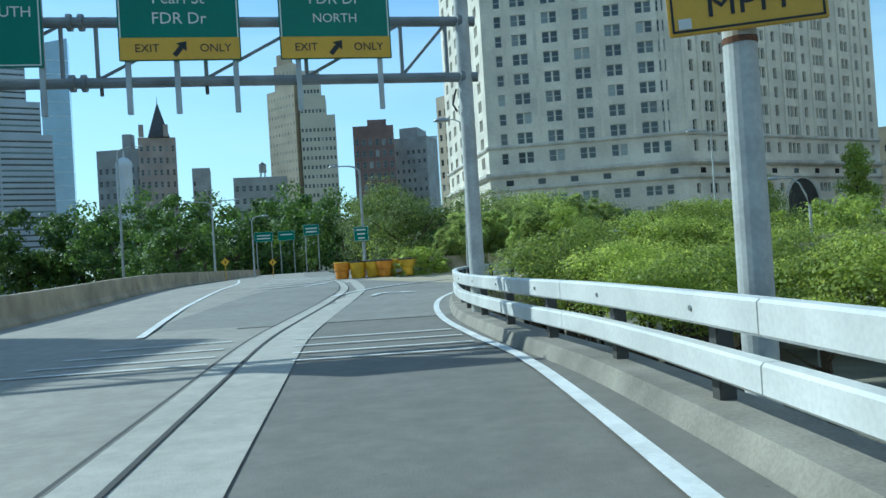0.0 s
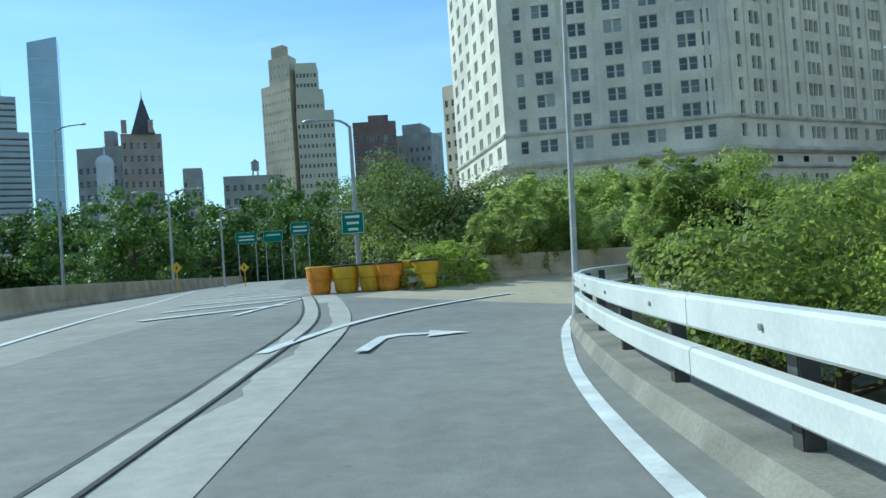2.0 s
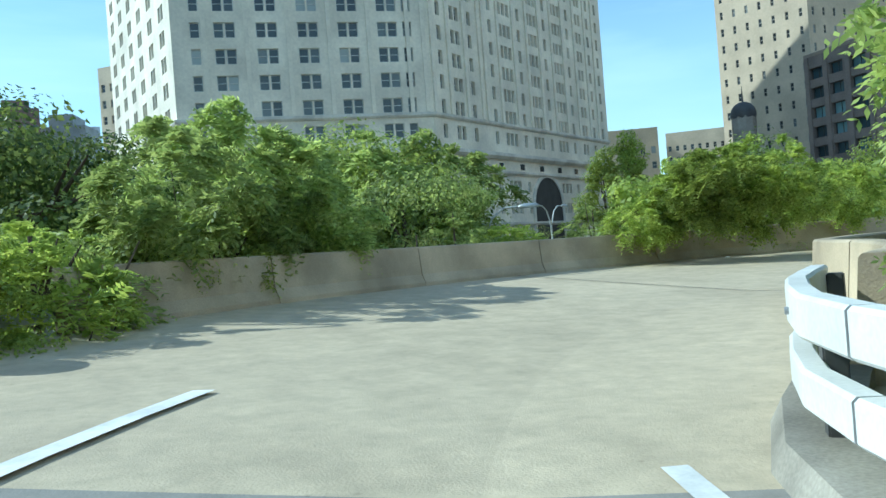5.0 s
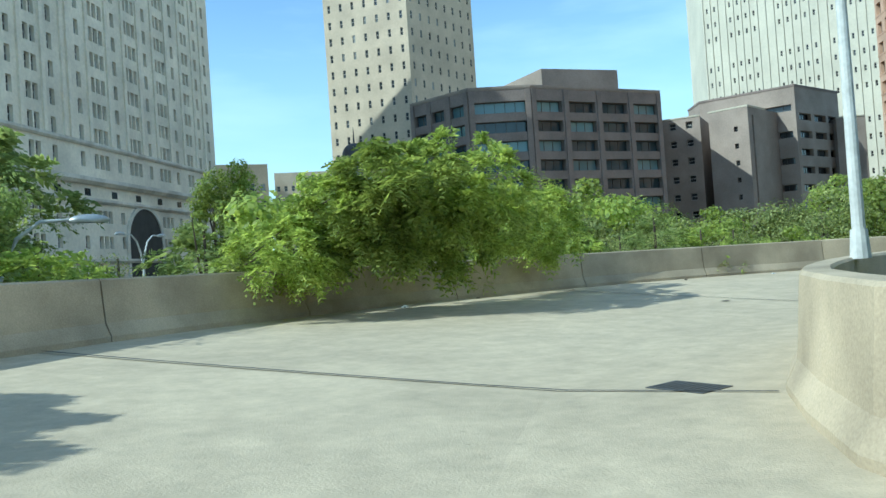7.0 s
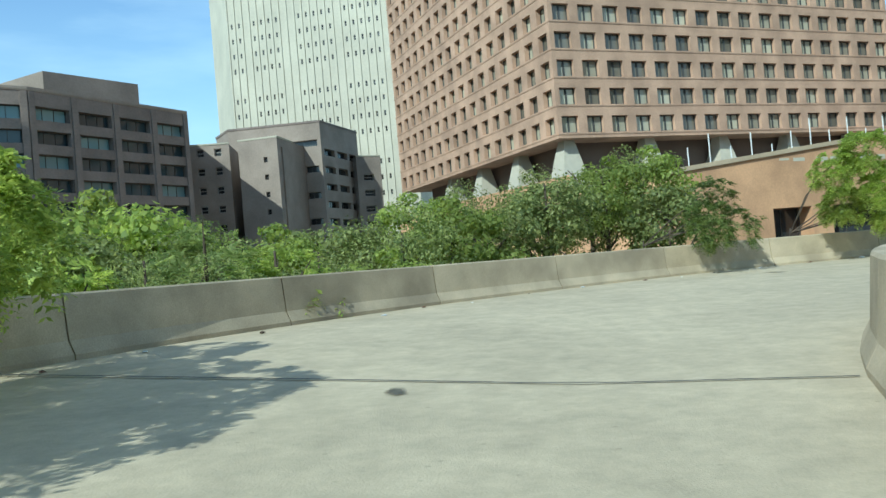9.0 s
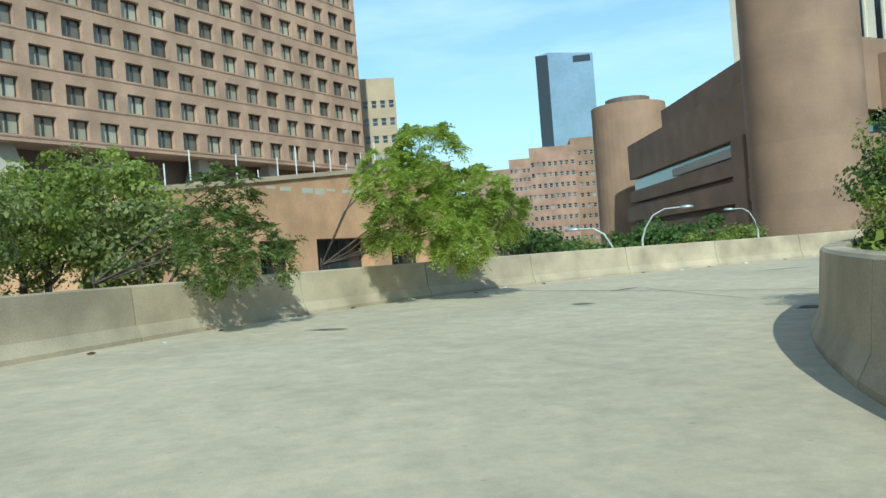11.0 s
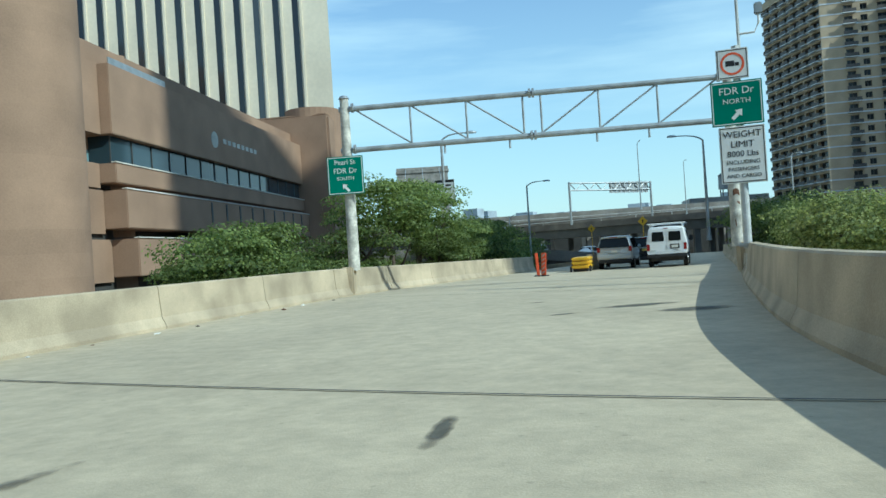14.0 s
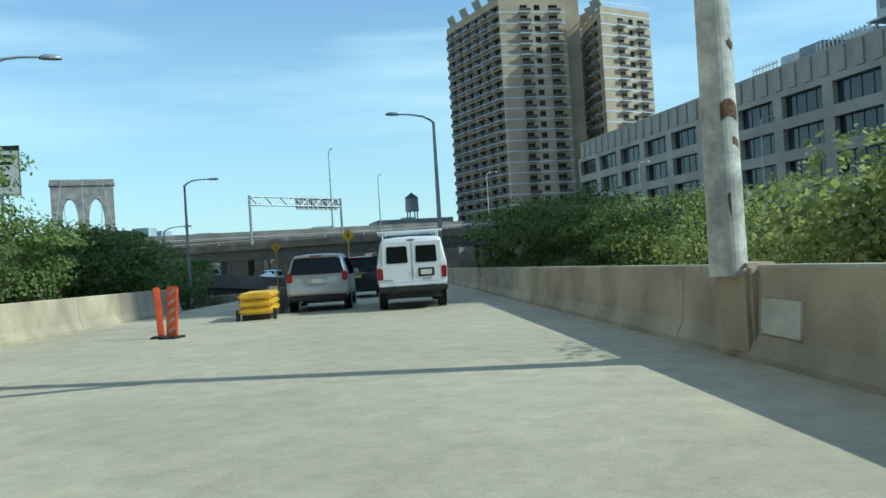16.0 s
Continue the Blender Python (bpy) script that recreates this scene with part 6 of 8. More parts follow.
# ---- trees ----
def crown_mesh(seed, leaves, size, mat, squash=1.0, cone=False, tiers=False):
    """A crown one metre in radius round its centre: clumps of small leaves on an uneven outline with gaps."""
    rs = np.random.RandomState(seed)
    n = 38
    c = rs.normal(size=(n, 3))
    c /= np.linalg.norm(c, axis=1)[:, None]
    c *= (0.35 + 0.55 * rs.rand(n) ** 0.6)[:, None]
    c[:, 2] *= squash
    if cone:
        h = c[:, 2].copy()
        c[:, :2] *= (0.65 - 0.55 * h / squash)[:, None]
    rad = 0.17 + 0.21 * rs.rand(n)
    if tiers:
        c[:, 2] = 0.28 + 0.62 * c[:, 2]
        rad = 0.2 + 0.22 * rs.rand(n)
    k = rs.randint(0, n, leaves)
    d = rs.normal(size=(leaves, 3))
    d /= np.linalg.norm(d, axis=1)[:, None]
    if tiers:
        d[:, 2] = np.where(rs.rand(leaves) < 0.85, np.abs(d[:, 2]), d[:, 2])
    pos = c[k] + d * (rad[k] * (0.6 + 0.45 * rs.rand(leaves)))[:, None] * np.array([1.25, 1.25, 0.6] if tiers else [1.15, 1.15, 0.75])
    # leaves lie along the skin of their clump, facing outwards and a little up
    face = d + np.array([0.0, 0.0, 0.35]) + 0.38 * rs.normal(size=(leaves, 3))
    face /= np.linalg.norm(face, axis=1)[:, None]
    a = rs.normal(size=(leaves, 3))
    a -= face * (a * face).sum(1)[:, None]
    a /= np.linalg.norm(a, axis=1)[:, None]
    b = np.cross(a, face)
    b /= np.linalg.norm(b, axis=1)[:, None] + 1e-9
    ln = size * (0.6 + 0.8 * rs.rand(leaves))[:, None]
    w = ln * 0.36
    fold = np.cross(a, b) * ln * 0.14
    v = np.stack([pos - a * ln * 0.5, pos + b * w + fold, pos + a * ln * 0.5, pos - b * w + fold], 1).reshape(-1, 3)
    me = bpy.data.meshes.new("crown")
    me.vertices.add(len(v))
    me.vertices.foreach_set("co", v.ravel())
    me.loops.add(leaves * 4)
    me.loops.foreach_set("vertex_index", np.arange(leaves * 4, dtype=np.int32))
    me.polygons.add(leaves)
    me.polygons.foreach_set("loop_start", np.arange(0, leaves * 4, 4, dtype=np.int32))
    me.materials.append(mat)
    me.update(calc_edges=True)
    return me


def trunk_mesh(seed, cone=False):
    """Trunk and limbs for a crown of radius one whose centre stands at 0; the foot is at -2.4."""
    r = random.Random(seed)
    bmx = tube([(0, 0, -2.4), (0.03, 0.02, -1.4), (-0.02, 0.03, -0.6), (0.0, 0.0, 0.35)], [0.085, 0.065, 0.05, 0.018], 8)
    for _ in range(3 if cone else 9):
        z = r.uniform(-1.0, 0.1)
        a = r.uniform(0, 6.28)
        q = Vector((math.cos(a), math.sin(a), 0))
        ln = r.uniform(0.45, 0.8)
        tube([(0, 0, z), tuple(q * ln * 0.5 + Vector((0, 0, z + 0.22 * ln))), tuple(q * ln + Vector((r.uniform(-0.1, 0.1), r.uniform(-0.1, 0.1), z + 0.65 * ln)))], [0.032, 0.02, 0.006], 6, bmx)
    return from_bm("trunk", bmx, M["bark"])


def frond_mesh(seed, fronds, mat, squash=0.9):
    """A feathery crown one metre in radius: drooping fronds of paired narrow leaflets in clumps."""
    rs = np.random.RandomState(seed)
    n = 44
    c = rs.normal(size=(n, 3))
    c /= np.linalg.norm(c, axis=1)[:, None]
    c *= (0.42 + 0.40 * rs.rand(n) ** 0.7)[:, None]
    c[:, 2] *= squash
    k = rs.randint(0, n, fronds)
    d = 0.55 * rs.normal(size=(fronds, 3)) + 1.0 * c[k]
    d[:, 2] += 0.25
    d /= np.linalg.norm(d, axis=1)[:, None]
    root = c[k] + d * 0.06
    ln = 0.25 * (0.6 + 0.7 * rs.rand(fronds))
    side = np.cross(d, np.array([0, 0, 1.0]) + 0.35 * rs.normal(size=(fronds, 3)))
    side /= np.linalg.norm(side, axis=1)[:, None] + 1e-9
    quads = []
    pairs = 5
    for j in range(pairs):
        u = (j + 0.8) / pairs
        base = root + d * (ln * u)[:, None]
        base[:, 2] -= 0.55 * ln * u**2
        for s in (-1, 1):
            a = side * s + d * 0.55 + 0.18 * rs.normal(size=(fronds, 3))
            a[:, 2] -= 0.35
            a /= np.linalg.norm(a, axis=1)[:, None]
            b = np.cross(a, np.cross(side, d)) + 0.2 * rs.normal(size=(fronds, 3))
            b /= np.linalg.norm(b, axis=1)[:, None] + 1e-9
            size = (ln * 0.46 * (1.15 - 0.5 * u))[:, None]
            quads.append(np.stack([base, base + a * size * 0.45 + b * size * 0.19, base + a * size, base + a * size * 0.45 - b * size * 0.19], 1))
    v = np.concatenate(quads, 0).reshape(-1, 3)
    me = bpy.data.meshes.new("crown")
    me.vertices.add(len(v))
    me.vertices.foreach_set("co", v.ravel())
    me.loops.add(len(v))
    me.loops.foreach_set("vertex_index", np.arange(len(v), dtype=np.int32))
    me.polygons.add(len(v) // 4)
    me.polygons.foreach_set("loop_start", np.arange(0, len(v), 4, dtype=np.int32))
    me.materials.append(mat)
    me.update(calc_edges=True)
    return me


LEAVES = {}


def tree_kind(key, seed, leaves, size, mat, squash=0.9, cone=False, tiers=False):
    LEAVES[key] = (crown_mesh(seed, leaves, size, M[mat], squash, cone, tiers), trunk_mesh(seed, cone))


for i in range(3):
    tree_kind("green%d" % i, 11 + i, 5600, 0.07, "leaf", 0.85)
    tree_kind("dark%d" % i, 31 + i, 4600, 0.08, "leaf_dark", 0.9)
for i in range(2):
    tree_kind("light%d" % i, 51 + i, 5600, 0.07, "leaf_light", 0.85)
    tree_kind("olive%d" % i, 71 + i, 5200, 0.07, "leaf_olive", 0.8)
tree_kind("near0", 91, 14000, 0.037, "leaf", 0.9)
tree_kind("near1", 92, 14000, 0.037, "leaf_light", 0.9)
for i in range(2):
    tree_kind("tiered%d" % i, 201 + i, 13000, 0.034, ("leaf", "leaf_sunny")[i], 0.9, tiers=True)
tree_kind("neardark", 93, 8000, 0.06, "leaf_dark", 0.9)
for i in range(2):
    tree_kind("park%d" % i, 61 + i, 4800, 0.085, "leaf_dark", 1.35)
for i in range(2):
    LEAVES["feather%d" % i] = (frond_mesh(101 + i, 960, M["leaf_light"]), trunk_mesh(101 + i))
    LEAVES["sprig%d" % i] = (frond_mesh(141 + i, 520, M["leaf_light" if i else "leaf_mid"]), trunk_mesh(141 + i))
    LEAVES["plume%d" % i] = (frond_mesh(111 + i, 960, M["leaf_mid"]), trunk_mesh(111 + i))
LEAVES["plumedark"] = (frond_mesh(161, 420, M["leaf_shade"]), trunk_mesh(161))
tree_kind("conifer", 95, 8000, 0.07, "leaf", 1.5, True)
for i in range(2):
    tree_kind("nearolive%d" % i, 121 + i, 5900, 0.044, "leaf_olive", 0.85)

for i in range(2):
    tree_kind("fine%d" % i, 171 + i, 15000, 0.036, ("leaf_shade", "leaf")[i], 0.85)
    tree_kind("mid%d" % i, 211 + i, 15000, 0.036, "leaf_mid", 0.85)
    tree_kind("shade%d" % i, 181 + i, 9500, 0.05, "leaf_shade", 1.05, tiers=True)

TREE_N = [0]


def plant(rows, kinds, label, group, name="tree", foot=GROUND):
    for x, y, top, r in rows:
        TREE_N[0] += 1
        q = random.Random(TREE_N[0] * 7 + 3)
        key = kinds[TREE_N[0] % len(kinds)]
        crown, trunk = LEAVES[key]
        squash = {"conifer": 1.5, "park0": 1.35, "park1": 1.35}.get(key, 0.95)
        cz = top - r * squash * 1.05
        t = thing(name, label, "tree" if name == "tree" else "shrub", group, pose(x, y, foot, 0, 0, q.uniform(0, 360)))
        part("crown", crown, None, t, at_pose=Matrix.Translation((0, 0, cz - foot)) @ Matrix.Diagonal((r, r, r, 1)))
        part("trunk", trunk, None, t, at_pose=Matrix.Translation((0, 0, cz - foot)) @ Matrix.Diagonal((r, r, max(0.4, (cz - foot) / 2.4), 1)))


BANK = [
    (-2.2, 57.9, 7.4, 4.5),
    (4.3, 69.9, 8.4, 5.0),
    (7.5, 59.5, 6.6, 4.5),
    (8.2, 66.3, 7.5, 4.5),
    (-5.4, 74.6, 8.4, 4.5),
]
BANK_NEAR = [
    (10.6, 35.4, 3.2, 3.2),
    (14.3, 37.8, 3.1, 3.2),
    (13.7, 33.3, 2.5, 3.2),
    (11.3, 23.4, 1.9, 2.8),
    (11.8, 20.9, 1.9, 3.0),
    (4.7, 29.6, 2.6, 3.0),
    (6.8, 27.1, 2.0, 2.8),
    (8.3, 24.6, 1.6, 2.8),
]
LOOP_NEAR = [
    (5.5, 35.2, 3.5, 1.6),
    (6.8, 36.5, 3.0, 2.0),
    (10.3, 37.2, 3.0, 2.2),
    (5.5, 35.2, 1.3, 1.6),
    (6.7, 36.1, 2.7, 2.2),
    (10.6, 37.6, 3.1, 2.4),
    (12.4, 38.6, 3.6, 2.6),
    (13.2, 40.1, 3.8, 3.2),
    (12.5, 40.0, 3.5, 3.0),
    (10.5, 34.6, 2.5, 2.6),
    (5.7, 35.1, 1.1, 1.8),
    (10.8, 37.0, 3.6, 2.4),
    (10.3, 37.2, 3.0, 2.2),
    (9.6, 36.4, 3.2, 2.6),
]
GORE = [
    (-4.7, 68.4, 9.1, 4.0),
    (-3.3, 64.6, 6.3, 3.4),
    (-0.1, 62.6, 6.8, 3.8),
    (3.2, 64.3, 6.3, 3.6),
    (7.9, 71.7, 7.7, 4.2),
    (-6.8, 77.9, 7.7, 3.6),
    (-1.8, 56.6, 3.5, 2.8),
    (0.8, 56.5, 3.6, 2.8),
    (4.1, 60.2, 4.4, 3.0),
    (11.2, 72.9, 6.4, 3.8),
    (16.5, 75.4, 6.9, 4.0),
    (18.9, 72.3, 3.0, 3.0),
]
OUTER_NEAR = [
    (6.5, 64.0, 7.0, 3.6),
    (6.8, 57.8, 4.6, 2.8),
    (8.2, 56.3, 4.5, 3.0),
    (10.0, 58.2, 4.5, 2.4),
    (13.6, 61.5, 2.4, 2.0),
]
OUTER = [
    (22.2, 60.5, 5.1, 3.4),
    (23.7, 59.0, 5.5, 3.6),
    (31.7, 62.0, 5.8, 3.8),
    (43.5, 66.2, 7.2, 4.5),
    (47.0, 64.3, 6.6, 4.5),
    (42.6, 57.6, 3.9, 4.0),
    (37.3, 59.2, 5.0, 3.4),
    (40.1, 58.1, 4.3, 3.0),
]
HEDGE = [
    (58.9, 40.6, 6.9, 2.6),
    (54.2, 44.1, 6.0, 2.6),
    (50.2, 47.7, 5.3, 2.4),
    (63.5, 37.9, 7.7, 2.6),
    (46.1, 49.7, 4.6, 2.2),
    (36.6, 57.8, 4.0, 2.6),
    (31.7, 54.2, 2.8, 2.2),
    (34.0, 53.8, 2.9, 2.2),
    (38.2, 54.0, 3.3, 2.4),
    (42.5, 53.6, 4.1, 2.8),
    (40.9, 51.6, 3.4, 2.5),
    (41.1, 49.9, 3.9, 2.6),
    (45.3, 48.5, 4.3, 2.8),
    (53.4, 46.5, 5.4, 3.0),
    (63.2, 43.6, 7.2, 3.4),
    (60.0, 41.2, 6.0, 3.2),
    (64.5, 37.4, 8.0, 3.4),
    (58.3, 37.1, 5.5, 3.0),
    (28.5, 53.4, 2.1, 1.8),
    (31.5, 51.8, 2.1, 1.8),
    (35.1, 50.0, 2.1, 2.0),
]
INNER = [
    (27.1, 37.2, 2.9, 1.5),
    (24.9, 39.3, 1.8, 1.3),
    (30.3, 32.7, 3.0, 1.3),
    (30.2, 33.3, 1.7, 1.1),
    (30.2, 32.7, 3.0, 1.4),
    (16.1, 42.8, 1.4, 0.7),
]
LOT = [
    (64.2, -3.6, 4.2, 4.0),
    (69.1, -3.5, 4.0, 4.0),
    (74.0, -2.9, 3.2, 4.0),
    (77.3, -2.2, 2.9, 4.0),
    (59.1, 16.5, 3.6, 3.0),
    (60.2, -1.6, 3.0, 3.4),
    (47.3, -8.0, 3.6, 3.2),
    (46.6, -9.8, 3.7, 3.0),
    (46.8, -5.5, 2.5, 2.6),
    (44.4, -8.4, 2.2, 2.4),
    (40.1, -11.2, 5.7, 2.9),
    (39.0, -15.3, 5.6, 2.5),
    (37.9, -14.6, 3.0, 1.7),
    (41.5, -9.0, 3.1, 2.2),
    (42.4, -6.8, 1.8, 2.0),
]
FAR = [
    (35.6, -35.4, 4.3, 3.8),
    (33.0, -47.3, 3.0, 4.0),
    (37.3, -17.4, 3.6, 2.4),
    (37.4, -31.9, 4.3, 3.3),
    (35.8, -38.1, 4.3, 3.5),
    (34.2, -44.1, 4.0, 3.4),
    (30.3, -52.1, 2.5, 2.2),
]
VERGE = [
    (24.3, 1.2, 2.8, 2.0),
    (24.1, 1.7, 2.6, 2.2),
    (24.3, 3.9, 2.5, 2.2),
    (24.6, 6.1, 2.2, 2.0),
    (17.4, -22.9, 3.6, 2.8),
    (18.5, -18.5, 4.0, 2.6),
    (18.9, -14.0, 3.1, 2.4),
    (19.9, -9.9, 3.2, 2.2),
    (21.5, -6.1, 2.6, 2.0),
    (22.7, -2.5, 2.6, 1.7),
    (23.3, -0.9, 2.2, 1.6),
    (23.6, 0.2, 2.5, 1.7),
]
PARK = [
    (-59.2, 151.9, 20.5, 8.0),
    (-52.6, 154.5, 20.7, 8.0),
    (-43.7, 152.2, 18.8, 8.0),
    (-38.4, 158.9, 19.8, 9.0),
    (-30.1, 150.5, 19.5, 8.0),
    (-22.7, 141.8, 17.9, 8.0),
    (-15.5, 122.6, 14.8, 6.0),
    (-55.6, 131.6, 15.2, 7.0),
    (-68.0, 147.8, 17.9, 8.0),
    (-71.9, 145.8, 17.5, 8.0),
    (-31.4, 93.0, 10.2, 4.5),
    (-35.4, 96.8, 9.5, 4.0),
    (-31.6, 103.5, 8.8, 4.0),
    (-76.2, 143.4, 19.0, 9.0),
    (-34.2, 128.9, 13.0, 7.0),
    (-28.7, 130.4, 13.2, 7.0),
]
plant(BANK_NEAR, ["tiered0", "tiered1"], "leafy green tree close below the guard rail", "trees below the ramp")
plant([BANK[0], BANK[4]], ["fine0"], "dark green street tree beyond the sand barrels", "trees below the ramp")
plant(BANK[1:4], ["fine1", "mid0"], "leafy green street tree below the ramp", "trees below the ramp")
plant(LOOP_NEAR, ["near0", "near1"], "bright green tree inside the ramp loop", "trees inside the loop")
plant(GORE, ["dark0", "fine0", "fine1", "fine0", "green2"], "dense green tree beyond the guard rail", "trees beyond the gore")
plant(OUTER_NEAR, ["mid0", "mid1"], "full green tree beyond the parapet", "trees outside the parapet")
plant(OUTER, ["fine1", "light0", "fine0", "green1"], "full green tree leaning over the parapet", "trees outside the parapet")
plant(HEDGE, ["nearolive0", "light0", "olive1", "nearolive1"], "tangled green shrubs rising above the parapet", "shrubs outside the parapet", "shrub")
plant(INNER, ["neardark", "near1", "green0"], "green tree on the inside of the loop", "trees inside the loop")
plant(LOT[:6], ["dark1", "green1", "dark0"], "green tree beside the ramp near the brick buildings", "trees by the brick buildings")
plant(LOT[6:], ["shade0", "shade1"], "leafy green tree beside the sunlit parapet", "trees by the brick buildings")
plant([(39.6, -12.2, 1.7, 1.9), (38.4, -15.6, 1.6, 1.6), (41.2, -9.2, 1.4, 1.8), (37.2, -19.0, 1.7, 1.7)], ["fine0"], "low green shrub under the trees by the parapet", "shrubs by the brick buildings", "shrub")
plant(FAR, ["shade0", "shade1"], "dark green tree beside the falling branch of the ramp", "trees along the ramp")
tree_kind("verge", 131, 5600, 0.056, "leaf_olive", 0.85, tiers=True)
plant(VERGE[:4], ["verge"], "olive-green shrub with small leaves behind the inner parapet", "shrubs along the ramp", "shrub")
plant(VERGE[4:8], ["shade1", "shade0"], "dark shrub behind the inner parapet", "shrubs along the ramp", "shrub")
plant(VERGE[8:], ["nearolive0", "nearolive1"], "olive-green shrub behind the inner parapet", "shrubs along the ramp", "shrub")
plant([(29.2, -77.8, 3.3, 1.5)], ["light1"], "small sunlit tree below the crossing road", "trees along the ramp")
plant(PARK, ["park0", "park1"], "large dark park tree beyond the bridge", "park trees")
plant([(63.0, 118.0, 16.5, 4.2), (34.2, 82.8, 8.9, 2.6)], ["conifer"], "tall pointed tree before the limestone building", "pointed trees")


def leaning_tree(foot, crowns, kinds, label, group):
    """A tree that grows outside the parapet and bends over it: bent limbs to several crowns (x, y, z of the middle, radius)."""
    t = thing("tree", label, "tree", group, pose(foot[0], foot[1], GROUND))
    part("trunk", tube([(0, 0, 0), (0.1, 0.05, 3.5), (0.0, 0.1, 7.4)], [0.075, 0.055, 0.025], 10), M["bark"], t)
    for k, (x, y, z, r) in enumerate(crowns):
        p = Vector((x - foot[0], y - foot[1], z - GROUND))
        mid = Vector((p.x * 0.35, p.y * 0.35, max(7.5, p.z * 0.93)))
        part("limb", tube([(0, 0.1, 6.2), (0.0, 0.1, 7.2), tuple(mid), tuple(p + Vector((0, 0, r * 0.4)))], [0.03, 0.026, 0.018, 0.008], 6), M["bark"], t)
        part("crown", LEAVES[kinds[k % len(kinds)]][0], None, t, at_pose=Matrix.Translation(p) @ Matrix.Rotation(k * 2.1, 4, "Z") @ Matrix.Diagonal((r, r, r, 1)))


SCREEN = []
for k in range(16):
    s0 = 33.0 + 1.15 * k
    p, _ = on_ramp(s0, -np.interp(s0, ARC, LINE[:, 2]) - 1.35 - 0.3 * (k % 2))
    SCREEN.append((round(p.x, 1), round(p.y, 1), 1.9 + 0.3 * ((k * 5) % 3), 1.15 + 0.12 * (k % 3)))
plant(SCREEN, ["sprig0", "sprig1", "nearolive0"], "bright green shrub growing against the back of the parapet", "shrubs outside the parapet", "shrub")
OVERGROWN = []
for k, (s0, out, r) in enumerate(((23.6, 0.5, 1.3), (24.4, 0.4, 1.35), (25.2, 0.35, 1.4), (26.0, 0.5, 1.2), (27.2, 1.1, 1.1), (28.6, 1.2, 1.2), (30.2, 1.2, 1.05))):
    p, _ = on_ramp(s0, -np.interp(s0, ARC, LINE[:, 2]) - out)
    OVERGROWN.append((round(p.x, 1), round(p.y, 1), 1.9 + 0.25 * (k % 3), r))
plant(OVERGROWN, ["sprig0", "near0", "sprig1"], "leafy shrub spilling over the start of the parapet", "shrubs outside the parapet", "shrub")
leaning_tree((9.4, 60.0), [(7.6, 58.7, 3.3, 2.3), (9.7, 60.1, 3.4, 2.5), (12.3, 61.1, 3.1, 2.4), (10.9, 60.7, 2.1, 2.0), (8.2, 58.5, 2.0, 1.7)], ["plume0", "plume1"], "feathery green tree bending over the parapet", "trees outside the parapet")
leaning_tree((1.6, 54.2), [(3.0, 52.0, 3.3, 1.6), (3.9, 51.3, 2.8, 1.4), (3.0, 50.6, 2.0, 1.3), (4.7, 51.8, 1.9, 1.3), (1.8, 50.5, 3.2, 1.7), (1.0, 48.5, 2.5, 1.6)], ["plume1", "plume0"], "feathery green tree bending over the parapet", "trees outside the parapet")
leaning_tree((14.4, 55.0), [(16.5, 52.1, 2.75, 1.4), (15.8, 53.2, 2.2, 1.15), (14.7, 53.4, 1.65, 1.05)], ["feather0", "feather1"], "bright yellow-green feathery tree leaning over the parapet", "trees outside the parapet")
leaning_tree((17.2, 55.2), [(18.3, 51.9, 2.8, 1.5), (16.3, 52.7, 2.2, 1.4), (18.2, 52.4, 2.1, 1.4)], ["feather1", "feather0"], "bright yellow-green feathery tree leaning over the parapet", "trees outside the parapet")
leaning_tree((20.6, 55.2), [(20.7, 52.3, 2.2, 1.2), (22.8, 52.7, 2.1, 1.2)], ["feather0", "feather1"], "bright yellow-green feathery tree leaning over the parapet", "trees outside the parapet")
leaning_tree((43.4, 36.0), [(41.0, 34.3, 3.7, 1.0), (41.1, 35.3, 3.1, 0.85), (40.8, 33.2, 2.7, 1.0), (41.2, 33.8, 2.1, 1.1), (40.7, 32.5, 2.1, 0.85), (40.7, 33.5, 1.6, 0.9), (41.2, 35.1, 2.0, 0.85)], ["feather0", "feather1"], "feathery light green tree hanging over the sunlit parapet", "trees by the brick buildings")
leaning_tree((41.4, 41.6), [(39.1, 39.9, 2.5, 0.8), (39.5, 39.0, 1.6, 0.75), (38.7, 40.2, 1.7, 0.9), (38.9, 39.9, 1.4, 0.6)], ["plumedark", "plumedark"], "dark green branches hanging over the sunlit parapet", "trees by the brick buildings")
leaning_tree((6.3, 35.6), [(4.0, 36.1, 2.9, 0.8), (3.7, 36.1, 2.1, 0.8), (4.8, 36.2, 2.5, 1.0), (4.1, 36.0, 1.4, 1.0), (5.0, 36.1, 1.9, 1.0), (3.7, 36.0, 1.1, 0.7)], ["plume0", "plume1"], "bright green tree behind the white guard rail", "trees inside the loop")


# ---- signs, gantries and lamps ----
def arrow_mesh(length, mat, curved=False):
    bmx = bmesh.new()
    w = length * 0.13
    out = [(-w, -length / 2), (w, -length / 2), (w, length * 0.08), (length * 0.34, length * 0.08), (0, length / 2), (-length * 0.34, length * 0.08), (-w, length * 0.08)]
    f = [bmx.verts.new((x, -0.006, z)) for x, z in out]
    b = [bmx.verts.new((x, 0.0, z)) for x, z in out]
    bmx.faces.new(f)
    for k in range(len(out)):
        j = (k + 1) % len(out)
        bmx.faces.new((f[k], f[j], b[j], b[k]))
    return from_bm("arrow", bmx, mat)


